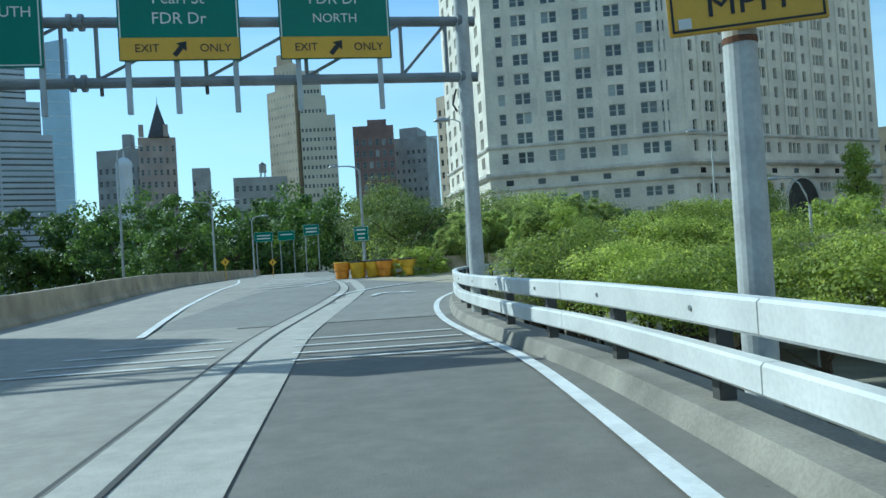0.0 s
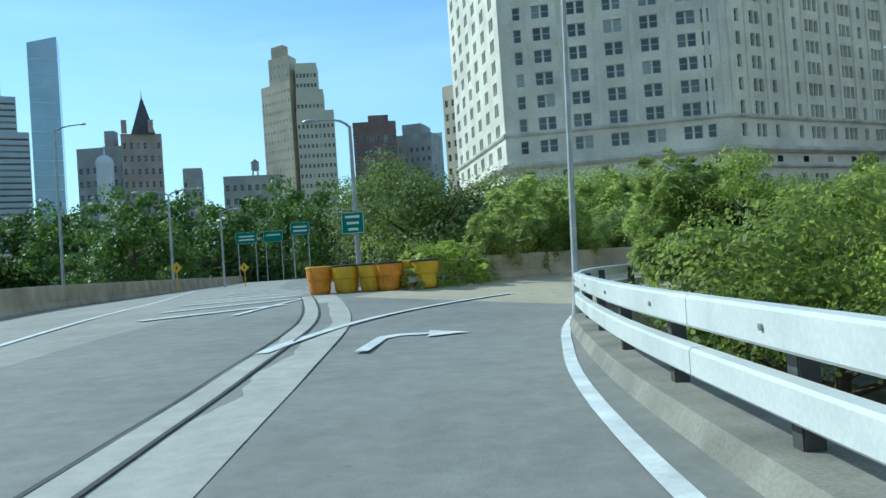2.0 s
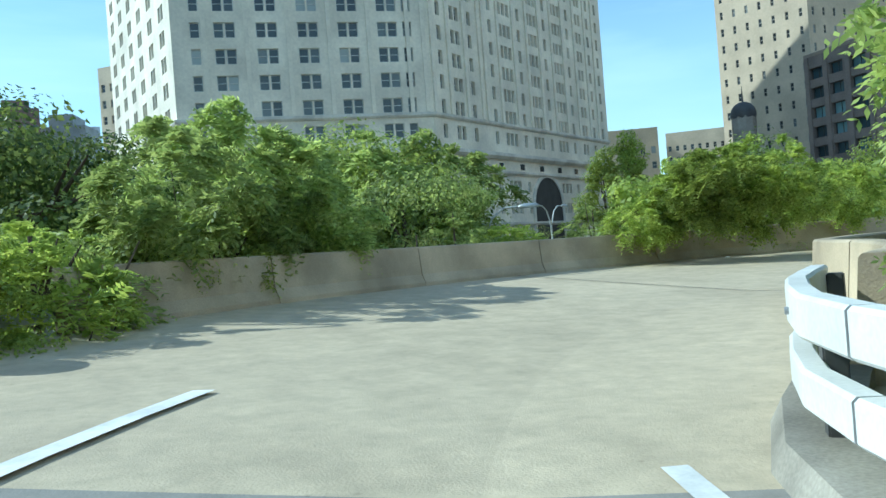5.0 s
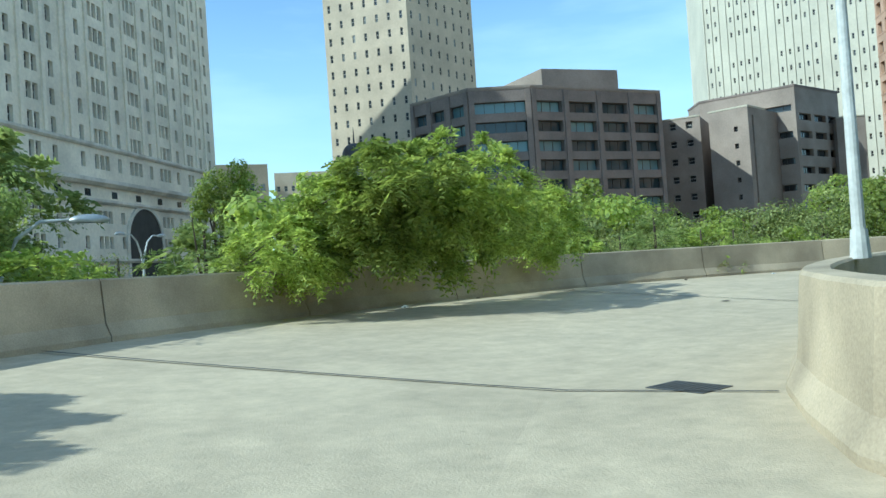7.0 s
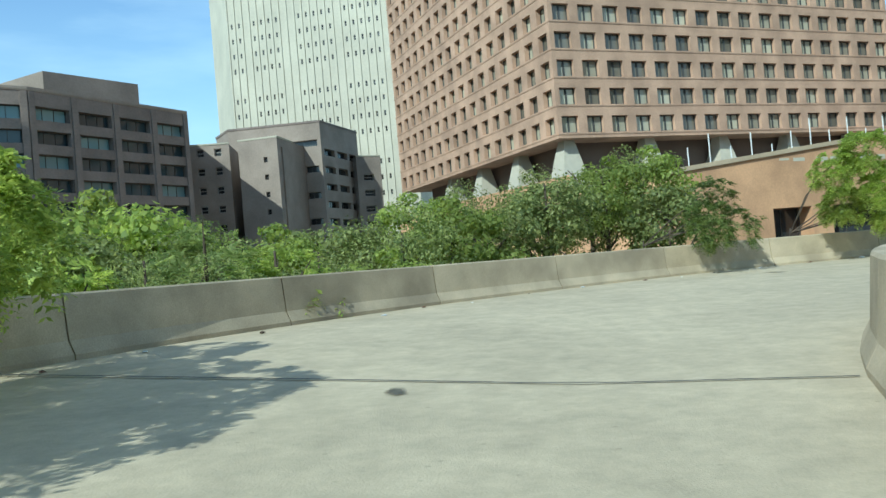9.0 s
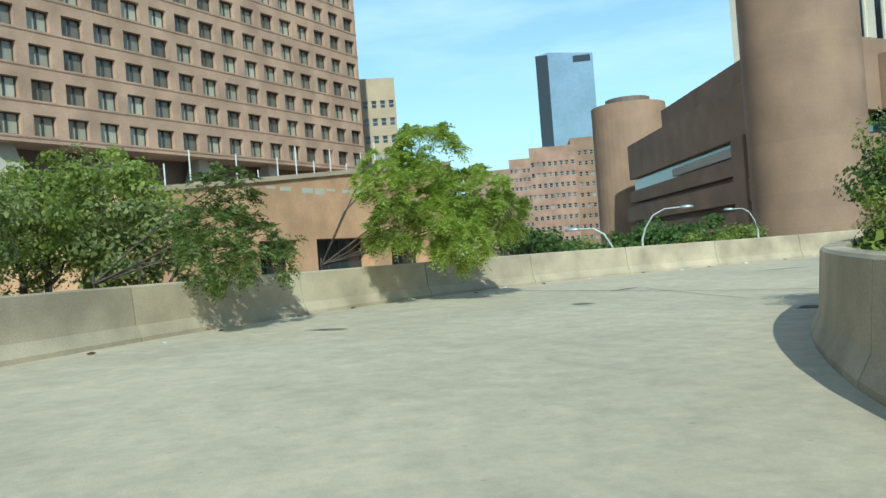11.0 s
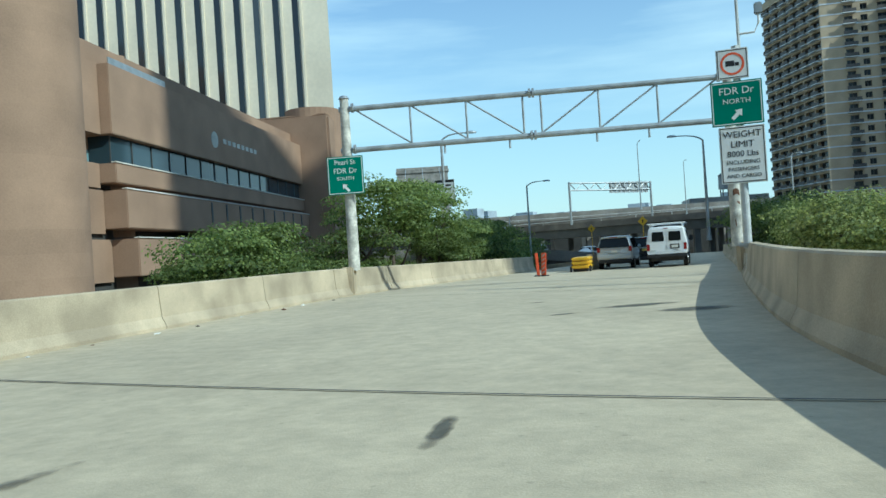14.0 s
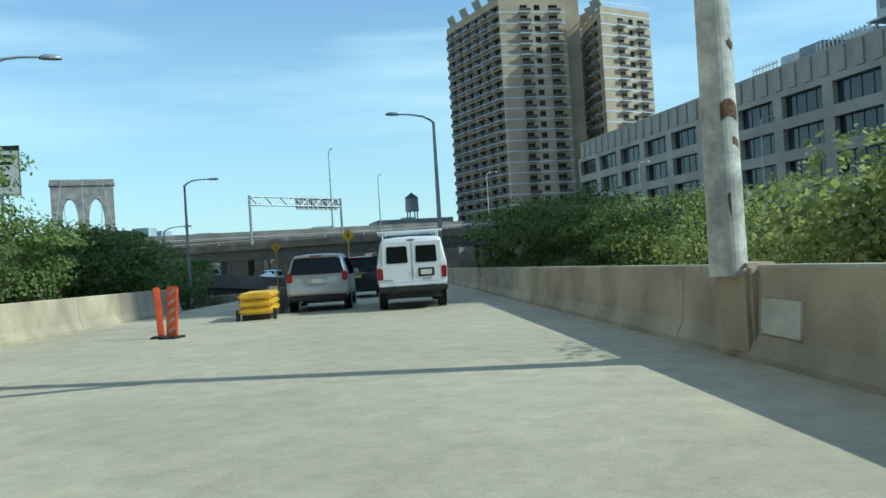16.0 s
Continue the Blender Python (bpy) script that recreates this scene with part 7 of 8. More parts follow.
def board(parent, name, label, w, h, mat, border, at_pose):
    """A flat sign that faces -y, round its centre, with a border line and stiffeners behind."""
    b = part(name, boxed(-w / 2, w / 2, -0.02, 0.02, -h / 2, h / 2, 0.012), M[mat], parent, label, at_pose)
    t = 0.022
    e = 0.03
    bmx = bmesh.new()
    for x0, x1, z0, z1 in ((-w / 2 + e, w / 2 - e, h / 2 - e - t, h / 2 - e), (-w / 2 + e, w / 2 - e, -h / 2 + e, -h / 2 + e + t), (-w / 2 + e, -w / 2 + e + t, -h / 2 + e, h / 2 - e), (w / 2 - e - t, w / 2 - e, -h / 2 + e, h / 2 - e)):
        box(bmx, x0, x1, -0.024, -0.018, z0, z1)
    part("border", bmx, M[border], b)
    for z in (-h * 0.28, h * 0.28):
        part("stiffener", boxed(-w * 0.45, w * 0.45, 0.02, 0.06, z - 0.03, z + 0.03), M["steel"], b)
    return b


def write(b, text, size, x, z, mat, width=1.0):
    return lettering(text, size, M[mat], b, pose(x, -0.026, z, 90, 0, 0), width)


def gantry_first():
    """Overhead truss of the bridge with its exit signs."""
    g = thing("sign_gantry", "grey steel truss gantry carrying green exit signs", "sign gantry", at_pose=pose(0.66, 15.5, 0, 0, 0, 11))
    part("post", tube([(0, 0, -0.4), (0, 0, 3.0), (0, 0, 6.6)], [0.16, 0.145, 0.14], 24), M["pole"], g)
    part("post", tube([(-16.5, 0, -0.4), (-16.5, 0, 6.6)], [0.19, 0.16], 16), M["pole"], g)
    for z in (4.84, 5.95):
        part("chord", tube([(0.25, 0, z), (-16.6, 0, z)], 0.1, 12), M["gantry_paint"], g)
        for x in (-0.02, -7.05, -7.25):
            part("flange", tube([(x, 0, z), (x - 0.08, 0, z)], 0.16, 12), M["gantry_paint"], g)
    stations = [-0.35, -1.25, -3.1, -4.95, -6.85, -7.45, -9.3, -11.15, -13.0, -14.85, -16.3]
    for k, x in enumerate(stations):
        part("upright", tube([(x, 0, 4.86), (x, 0, 5.93)], 0.04, 8), M["gantry_paint"], g)
        if k and k != 5:
            part("diagonal", tube([(stations[k - 1], 0, 5.9), (x, 0, 4.9)], 0.032, 8), M["gantry_paint"], g)
    for x in (-7.75, -6.3, -5.45, -4.4, -3.25, -1.7, -9.6):
        part("sign_hanger", boxed(x - 0.05, x + 0.05, -0.17, -0.1, 4.22, 7.0, 0.008), M["steel"], g)
    for x in (-4.95, -6.8):
        part("conduit_drop", tube([(x, 0, 4.8), (x, 0, 4.6)], 0.035, 8), M["steel_dark"], g)
    part("cable", tube([(-0.2, 0, 4.6), (-0.28, 0, 4.3), (-0.2, 0, 4.15)], 0.02, 6), M["black_plastic"], g)
    for x, lines in ((-2.52, (("FDR Dr", 0.30, 0.51), ("North", 0.24, 0.14))), (-5.36, (("Pearl St", 0.30, 0.51), ("FDR Dr", 0.30, 0.14)))):
        w = 2.1 if x > -4 else 2.15
        s = board(g, "exit_sign", "green exit sign with a yellow exit-only strip", w, 1.62, "sign_green", "sign_white", pose(x, -0.2, 5.99))
        for t, size, z in lines:
            write(s, t.upper() if t == "North" else t, size, 0, z - 0.18, "sign_white")
        y = part("exit_strip", boxed(-w / 2 + 0.015, w / 2 - 0.015, -0.03, -0.01, -0.80, -0.38, 0.01), M["sign_yellow"], s, "yellow exit-only strip")
        lettering("EXIT", 0.21, M["ink"], y, pose(-w * 0.27, -0.036, -0.59, 90, 0, 0))
        lettering("ONLY", 0.21, M["ink"], y, pose(w * 0.29, -0.036, -0.59, 90, 0, 0))
        part("arrow", arrow_mesh(0.34, M["ink"]), None, y, at_pose=pose(0, -0.032, -0.59, 0, 40, 0))
    s = board(g, "exit_sign", "green direction sign with white letters", 2.3, 1.9, "sign_green", "sign_white", pose(-8.85, -0.2, 6.04))
    write(s, "SOUTH", 0.27, 0.55, 0.03, "sign_white")

    y = thing("speed_sign", "yellow advisory speed sign on a thick pale pole", "road sign", at_pose=pose(3.02, 7.6, 0, 0, 0, -8))
    part("pole", tube([(0, 0, GROUND), (0, 0, 0.5), (0, 0, 3.45)], [0.17, 0.17, 0.16], 20), M["pole"], y)
    part("rust_band", tube([(0, 0, 3.16), (0, 0, 3.22)], 0.167, 20), M["rust"], y)
    s = board(y, "sign_plate", "yellow plate with black letters", 1.46, 1.2, "sign_yellow", "ink", pose(0.02, -0.2, 3.86, 0, -2, 0))
    write(s, "MPH", 0.3, 0, -0.36, "ink", 1.25)
    part("sticker", boxed(-0.64, -0.52, -0.03, -0.02, -0.54, -0.44), M["sign_white"], s)
    part("bracket", boxed(-0.5, 0.5, -0.18, -0.1, 3.6, 3.68), M["steel"], y)


def gantry_second():
    """Light truss across the ramp near its end, and the signs beside it."""
    A, B = Vector((40.25, 0.2)), Vector((27.5, 1.1))
    d = (A - B).normalized()
    n = (A - B).length
    g = thing("sign_gantry", "pale steel truss gantry spanning the ramp", "sign gantry", at_pose=pose(B.x, B.y, 0, 0, 0, math.degrees(math.atan2(d.y, d.x))))
    for x in (0, n):
        part("post", tube([(x, 0, 0.85), (x, 0, 3.5), (x, 0, 6.75)], [0.2, 0.18, 0.15], 28), M["weathered_pole"], g)
        part("post_cap", tube([(x, 0, 6.75), (x, 0, 6.85)], [0.19, 0.12], 14), M["steel"], g)
        part("pedestal", boxed(x - (0.42 if x < 1 else 0.0), x + (0.0 if x < 1 else 0.42), -0.3, 0.3, 0.0, 0.98, 0.05), M["barrier"], g)
    for z0, z1, a0, a1 in ((2.5, 2.68, 58, 122), (2.2, 2.28, 95, 120), (1.5, 1.75, 64, 74), (3.3, 3.38, 100, 125)):
        bmx = bmesh.new()
        ring = [[bmx.verts.new((0.194 * math.cos(radians(a)), 0.194 * math.sin(radians(a)), z + 0.05 * math.sin(a * 0.06 + z))) for a in np.linspace(a0, a1, 9)] for z in (z0, z1)]
        for k in range(8):
            bmx.faces.new((ring[0][k], ring[0][k + 1], ring[1][k + 1], ring[1][k]))
        part("rust_patch", bmx, M["rust"], g)
    for z in (5.0, 6.42):
        part("chord", tube([(-0.3, 0, z), (n + 0.2, 0, z - 0.03)], 0.095, 12), M["truss_paint"], g)
        for x in (n / 2 - 0.06, n / 2 + 0.06, 0.28, n - 0.28):
            part("flange", tube([(x - 0.04, 0, z), (x + 0.04, 0, z)], 0.16, 12), M["steel"], g)
    for a, b in ((0.35, n / 2 - 0.3), (n - 0.35, n / 2 + 0.3)):
        base = [a + (b - a) * k / 3 for k in range(4)]
        for k, x in enumerate(base[1:]):
            part("upright", tube([(x, 0, 5.0), (x, 0, 6.4)], 0.035, 8), M["truss_paint"], g)
            part("diagonal", tube([(base[k], 0, 6.36), (x, 0, 5.06)], 0.03, 8), M["truss_paint"], g)
    for x in (2.6, 4.3, 7.2, 9.4):
        part("hanger", tube([(x, 0, 4.92), (x, 0, 4.62)], 0.035, 8), M["steel"], g)
    s = board(g, "exit_sign", "green exit sign on the gantry post", 1.25, 1.3, "sign_green", "sign_white", pose(n + 0.05, 0.26, 4.1, 0, 0, 180))
    write(s, "Pearl St", 0.235, 0, 0.44, "sign_white")
    write(s, "FDR Dr", 0.255, 0, 0.15, "sign_white")
    write(s, "SOUTH", 0.165, 0, -0.11, "sign_white", 1.1)
    part("arrow", arrow_mesh(0.34, M["sign_white"]), None, s, at_pose=pose(0, -0.022, -0.42, 0, -42, 0))

    p = thing("road_sign", "green and white road signs on one pale post", "road sign", at_pose=pose(28.98, 6.2, 0, 0, 0, 163))
    part("pole", tube([(0, 0.12, 0.85), (0, 0.12, 6.2)], [0.11, 0.1], 14), M["pole"], p)
    part("foot", boxed(-0.22, 0.22, -0.06, 0.3, 0.9, 1.0, 0.02), M["steel"], p)
    s = board(p, "exit_sign", "green exit sign", 1.28, 1.16, "sign_green", "sign_white", pose(-0.05, 0, 4.68))
    write(s, "FDR Dr", 0.27, 0, 0.32, "sign_white")
    write(s, "NORTH", 0.18, 0, 0.05, "sign_white", 1.1)
    part("arrow", arrow_mesh(0.36, M["sign_white"]), None, s, at_pose=pose(0, -0.022, -0.29, 0, 45, 0))
    s = board(p, "weight_sign", "white weight limit sign with black letters", 1.14, 1.5, "sign_white", "ink", pose(0.02, 0, 3.32))
    for text, size, z, wd in (("WEIGHT", 0.235, 0.53, 1.05), ("LIMIT", 0.235, 0.27, 1.05), ("8000 Lbs", 0.215, 0.02, 1.0), ("INCLUDING", 0.145, -0.2, 1.05), ("PASSENGERS", 0.135, -0.38, 1.0), ("AND CARGO", 0.135, -0.56, 1.05)):
        write(s, text, size, 0, z, "ink", wd)
    s = board(p, "truck_ban_sign", "white sign with a red ring over a black truck", 0.8, 0.8, "sign_white", "ink", pose(-0.1, 0, 5.72))
    bmx = bmesh.new()
    r0, r1 = 0.24, 0.30
    a = [bmx.verts.new((r0 * math.cos(t), -0.025, r0 * math.sin(t))) for t in np.linspace(0, 2 * math.pi, 25)[:-1]]
    b = [bmx.verts.new((r1 * math.cos(t), -0.025, r1 * math.sin(t))) for t in np.linspace(0, 2 * math.pi, 25)[:-1]]
    for k in range(24):
        bmx.faces.new((a[k], a[(k + 1) % 24], b[(k + 1) % 24], b[k]))
    part("red_ring", bmx, M["orange"], s)
    bmx = boxed(-0.17, 0.05, -0.024, -0.02, -0.06, 0.08)
    box(bmx, 0.06, 0.17, -0.024, -0.02, -0.06, 0.03)
    part("truck_mark", bmx, M["ink"], s)
    part("camera_mast", tube([(0.1, 0.12, 6.1), (0.1, 0.12, 7.6)], 0.04, 8), M["pole"], p)
    part("camera_arm", tube([(0.1, 0.12, 6.5), (0.5, 0.1, 6.5), (0.62, 0.1, 6.75), (0.62, 0.1, 7.0)], 0.03, 8), M["rail"], p)
    part("camera_case", boxed(0.52, 0.72, 0.0, 0.2, 6.95, 7.25, 0.03), M["steel"], p)


gantry_first()
gantry_second()


def lamp_post(x, y, foot, top, yaw, reach, label, r=0.09, double=False, curved=True, mat="pole", drop=0.4, lean=0.0):
    """A tapered post with a curved arm and a cobra head; the arm points along +x of its yaw."""
    p = thing("street_lamp", label, "street lamp", "street lamps", pose(x, y, foot, 0, lean, yaw))
    h = top - foot
    part("pole", tube([(0, 0, 0), (0, 0, h * 0.5), (0, 0, h - drop + 0.05)], [r * 1.3, r, r * 0.7], 12), M[mat], p)
    part("base", tube([(0, 0, 0), (0, 0, 0.35)], [r * 2.0, r * 1.6], 12), M[mat], p)
    for s in (1, -1) if double else (1,):
        arm = [(0, 0, h - drop), (s * reach * 0.1, 0, h - drop * 0.6), (s * reach * 0.3, 0, h - drop * 0.2), (s * reach * 0.6, 0, h), (s * reach, 0, h + (0.02 if curved else 0.15))]
        part("arm", tube(arm, [r * 0.6, r * 0.55, r * 0.5, r * 0.42, r * 0.38], 8), M[mat], p)
        bmx = bmesh.new()
        bmesh.ops.create_uvsphere(bmx, u_segments=12, v_segments=8, radius=1.0)
        for v in bmx.verts:
            v.co = Vector((v.co.x * 0.36, v.co.y * 0.15, max(-0.35, v.co.z) * 0.12))
        part("lamp_head", bmx, M["steel"], p, at_pose=pose(s * (reach + 0.28), 0, h), smooth=True)
    return p


lamp_post(0.98, 31.85, 0.0, 6.9, 172, 0.6, "tall pale street lamp behind the guard rail", 0.05, lean=-1.6)
lamp_post(15.5, 43.95, 0.98, 7.6, 170, 0.7, "tall pale street lamp on the inner parapet", 0.06)
lp = lamp_post(-5.0, 50.0, -0.4, 7.6, 172, 1.4, "grey street lamp carrying a green sign in the gore", 0.1, mat="steel")
s = board(lp, "route_sign", "green route sign", 0.98, 0.95, "sign_green", "sign_white", pose(0.1, 0.16, 3.6, 0, 0, 188))
for k in range(3):
    part("sign_bar", boxed(-0.3 + 0.05 * k, 0.3 - 0.04 * k, -0.03, -0.02, 0.2 - 0.26 * k, 0.3 - 0.26 * k), M["sign_white"], s)
lamp_post(-23.8, 81.6, -0.5, 8.8, 0, 2.4, "grey twin-armed street lamp by the bridge", 0.11, True, mat="steel")
lamp_post(-20.3, 84.0, -0.5, 7.1, 0, 1.2, "grey street lamp beyond the bridge", 0.09, mat="steel")
lamp_post(-36.0, 88.0, -4, 16.0, -10, 2.6, "tall grey lamp mast beyond the bridge", 0.14, mat="steel")
lamp_post(-4.0, 66.0, GROUND, 5.0, 180, 1.0, "pale street lamp among the trees", 0.09)
lamp_post(17.97, 38.0, GROUND, 4.15, 178, 1.4, "pale street lamp of the lower road", 0.09, drop=1.5)
lamp_post(25.5, 76.3, GROUND, 3.6, 30, 1.6, "pale twin-armed lamp of the lower road", 0.08, True, drop=1.5)
lamp_post(11.0, 56.75, GROUND, 2.5, -25, 1.3, "pale curved lamp of the lower road", 0.08, drop=1.5)
lamp_post(53.4, 13.6, GROUND, 2.7, -140, 2.0, "pale curved lamp of the street below", 0.08, drop=1.5)
lamp_post(50.5, 18.5, GROUND, 1.9, 40, 1.6, "pale curved lamp of the street below", 0.08, drop=1.5)
lamp_post(56.8, -1.0, GROUND, 2.75, 40, 1.4, "pale curved lamp of the street below", 0.08, drop=1.5)
lamp_post(19.15, -29.2, 0.92, 8.45, 0, 1.9, "grey street lamp on the parapet", 0.1, mat="steel")
lamp_post(37.5, -19.6, 0.0, 8.3, 180, 1.5, "grey street lamp beside the ramp", 0.1, mat="steel")
lamp_post(30.4, -47.0, -2.0, 7.4, 180, 1.6, "grey street lamp beside the falling branch", 0.1, mat="steel")
lamp_post(31.5, -60.0, -3.0, 5.0, 180, 1.6, "pale street lamp below the viaduct", 0.09)
lamp_post(8.0, -100.0, 6.2, 17.0, 90, 1.5, "thin grey lamp mast on the viaduct", 0.09, mat="steel")
lamp_post(-2.0, -110.0, 5.2, 14.5, 90, 1.0, "thin grey lamp mast on the viaduct", 0.08, mat="steel")
lamp_post(-18.0, -104.0, 5.2, 14.0, 180, 1.3, "pale lamp mast on the viaduct", 0.09)
lamp_post(-28.0, -78.0, GROUND, 12.0, 180, 1.2, "pale lamp mast before the long building", 0.09)
lamp_post(-22.0, -50.0, GROUND, 12.5, 180, 1.2, "pale lamp mast before the long building", 0.09)


def small_signs():
    for x, y, w, n in ((-27.4, 120.4, 2.9, 2), (-24.0, 121.0, 2.6, 1), (-17.8, 107.0, 2.2, 2)):
        s = thing("route_sign", "green overhead route sign on posts beyond the bridge", "road sign", at_pose=pose(x, y, 0))
        b = board(s, "sign_plate", "", w, 1.5, "sign_green", "sign_white", pose(0, 0, 6.4))
        for k in range(n):
            part("sign_bar", boxed(-w * 0.35, w * 0.35, -0.03, -0.02, 0.1 - 0.45 * k, 0.28 - 0.45 * k), M["sign_white"], b)
        for u in (-w * 0.4, w * 0.4):
            part("post", tube([(u, 0.1, GROUND), (u, 0.1, 7.0)], 0.07, 8), M["steel"], s)
    for x, y, z, yaw, foot in ((23.9, -51.4, 2.7, 163, -0.3), (22.3, -35.7, 2.75, 163, 0.0), (-19.5, 70.0, 2.2, 10, 0.0), (-17.0, 78, 2.0, 10, -0.3)):
        s = thing("warning_sign", "yellow diamond warning sign on a thin post", "road sign", at_pose=pose(x, y, foot, 0, 0, yaw))
        part("post", tube([(0, 0.05, 0), (0, 0.05, z - foot + 0.4)], 0.035, 8), M["sign_yellow"], s)
        b = part("sign_plate", boxed(-0.27, 0.27, -0.015, 0.015, -0.27, 0.27, 0.01), M["sign_yellow"], s, at_pose=pose(0, 0, z - foot, 0, 45, 0))
        part("symbol", arrow_mesh(0.26, M["ink"]), None, b, at_pose=pose(0, -0.02, 0, 0, -45, 0))
    s = thing("speed_sign", "white speed limit sign with a black head strip", "road sign", at_pose=pose(37.5, -21.0, 0, 0, 0, 170))
    part("post", tube([(0, 0.05, 0), (0, 0.05, 5.6)], 0.055, 8), M["steel"], s)
    b = board(s, "sign_plate", "", 1.25, 1.65, "sign_white", "ink", pose(0, 0, 4.9))
    part("head_strip", boxed(-0.61, 0.61, -0.03, -0.02, 0.66, 0.82), M["ink"], b)
    for z in (0.2, 0.43):
        part("sign_bar", boxed(-0.4, 0.4, -0.03, -0.02, z, z + 0.1), M["ink"], b)
    write(b, "25", 0.6, 0, -0.35, "ink", 1.1)

    # sign truss far off on the viaduct
    g = thing("sign_gantry", "distant steel truss gantry with a backward-facing board", "sign gantry", at_pose=pose(16.2, -123.3, 5.0, 0, 0, 212.2))
    n = 21.4
    for x in (0, n):
        part("post", tube([(x, 0, 0), (x, 0, 8.2)], 0.22, 10), M["steel"], g)
    for z in (6.6, 8.0):
        part("chord", tube([(0, 0, z), (n, 0, z)], 0.14, 8), M["steel"], g)
    for k in range(13):
        x = n * k / 13
        z = (6.6, 8.0) if k % 2 else (8.0, 6.6)
        part("diagonal", tube([(x, 0, z[0]), (x + n / 13, 0, z[1])], 0.09, 6), M["steel"], g)
    part("sign_back", boxed(n * 0.48, n * 0.97, 0.12, 0.2, 6.0, 8.2), M["steel"], g)
    for k in range(9):
        x = n * (0.5 + 0.055 * k)
        part("stiffener", boxed(x, x + 0.2, 0.02, 0.12, 5.9, 8.3), M["pole"], g)


small_signs()


# ---- traffic barriers ----
def barrels():
    me = None
    for k, (x, y) in enumerate(((-5.75, 44.3), (-4.85, 44.2), (-3.95, 44.1), (-3.3, 43.75), (-2.75, 44.35), (-2.1, 44.0), (-4.9, 45.2), (-3.9, 45.1), (-3.0, 45.3), (-2.0, 45.0))):
        b = thing("sand_barrel", "round yellow plastic sand barrel at the gore" if k % 3 else "orange-yellow plastic sand barrel with a dark lid", "barrel", "sand barrels", pose(x, y, 0.49, 0, 0, 40 * k))
        bmx = bmesh.new()
        tube([(0, 0, 0), (0, 0, 0.1), (0, 0, 0.45), (0, 0, 0.5), (0, 0, 0.88)], [0.33, 0.37, 0.40, 0.44, 0.46], 20, bmx)
        part("drum", bmx, M["yellow"] if k % 3 else M["amber"], b)
        part("lid", tube([(0, 0, 0.88), (0, 0, 0.93), (0, 0, 0.95)], [0.48, 0.48, 0.42], 20), M["black_plastic"] if k % 4 else M["yellow"], b)
        part("handle", tube([(-0.15, 0, 0.94), (-0.1, 0, 1.02), (0.1, 0, 1.02), (0.15, 0, 0.94)], 0.02, 6), M["black_plastic"], b)
    for k, (x, y) in enumerate(((33.06, -10.2), (32.86, -9.8))):
        c = thing("channel_marker", "orange upright lane marker with worn pale stripes on a black foot", "lane marker", "lane markers", pose(x, y, 0.015 + fall(x, y), 0, 0, 168 - 20 * k))
        part("foot", boxed(-0.2, 0.2, -0.24, 0.24, 0, 0.06, 0.02), M["black_plastic"], c)
        pn = part("panel", boxed(-0.13 if k else -0.07, 0.13 if k else 0.07, -0.03, 0.03, 0.06, 1.12, 0.02), M["orange"], c, at_pose=pose(0, 0, 0, 0, -3 + 7 * k, 0))
        if k:
            for j in range(5):
                part("stripe", boxed(-0.10, 0.10, -0.036, -0.03, -0.03, 0.03), M["faded_white"], pn, at_pose=pose(0.0, 0, 0.2 + 0.2 * j, 0, -35, 0))
    a = thing("crash_cushion", "yellow ribbed crash cushion before the concrete gore wall", "crash cushion", at_pose=pose(30.5, -14.2, -0.2, 0, 0, 166))
    for k in range(3):
        part("cushion_rib", boxed(-0.46, 0.46, -0.2, 2.4, 0.17 + 0.2 * k, 0.35 + 0.2 * k, 0.06), M["yellow"], a)
        for j in range(3):
            part("black_stripe", boxed(-0.47, -0.455, 0.2 + 0.7 * j, 0.5 + 0.7 * j, 0.19 + 0.2 * k, 0.33 + 0.2 * k), M["ink"], a)
    part("frame", boxed(-0.38, 0.38, 0.0, 2.4, 0.0, 0.62, 0.02), M["black_plastic"], a)
    for x in (-0.5, 0.5):
        part("leg", boxed(x - 0.05, x + 0.05, 0.0, 0.1, 0, 0.3), M["black_plastic"], a)


barrels()
gr = thing("guard_rail", "short grey steel guard rail behind the sand barrels", "guard rail", kind="structure")
q = spline([(-2.6, 43.3), (-1.6, 45.0), (-0.9, 46.6)], 0.6)
for z0 in (0.34, 0.68):
    part("beam", sweep(bmesh.new(), q, sides_of(q), [(-0.06, z0), (-0.06, z0 + 0.2), (0.06, z0 + 0.2), (0.06, z0)]), M["steel"], gr)
for x, y in q[1::2]:
    part("post", boxed(x + 0.07, x + 0.17, y - 0.06, y + 0.06, 0.0, 0.86, 0.01), M["steel"], gr)
gore = spline([(29.9, -16.8), (28.2, -24), (27.2, -34), (28.5, -46), (33.0, -60)], 1.0)
parapet("wall_gore", gore, np.linspace(-0.25, -1.9, len(gore)), 0.9, False, "concrete gore wall between the two branches of the ramp")
left = spline([(34.6, -19), (33.0, -28), (32.8, -40), (35.6, -54), (42.0, -68)], 1.0)
lr = sides_of(left)
bm = bmesh.new()
rows = [[bm.verts.new((p[0] + r[0] * u, p[1] + r[1] * u, z)) for u in (-4.2, 5.0)] for p, r, z in zip(left, lr, np.linspace(-0.3, -2.9, len(left)))]
for a, b in zip(rows, rows[1:]):
    bm.faces.new((a[0], a[1], b[1], b[0]))
tagged(new("road", from_bm("road", bm, M["street"])), "grey road of the left branch, falling away", "road", kind="structure")


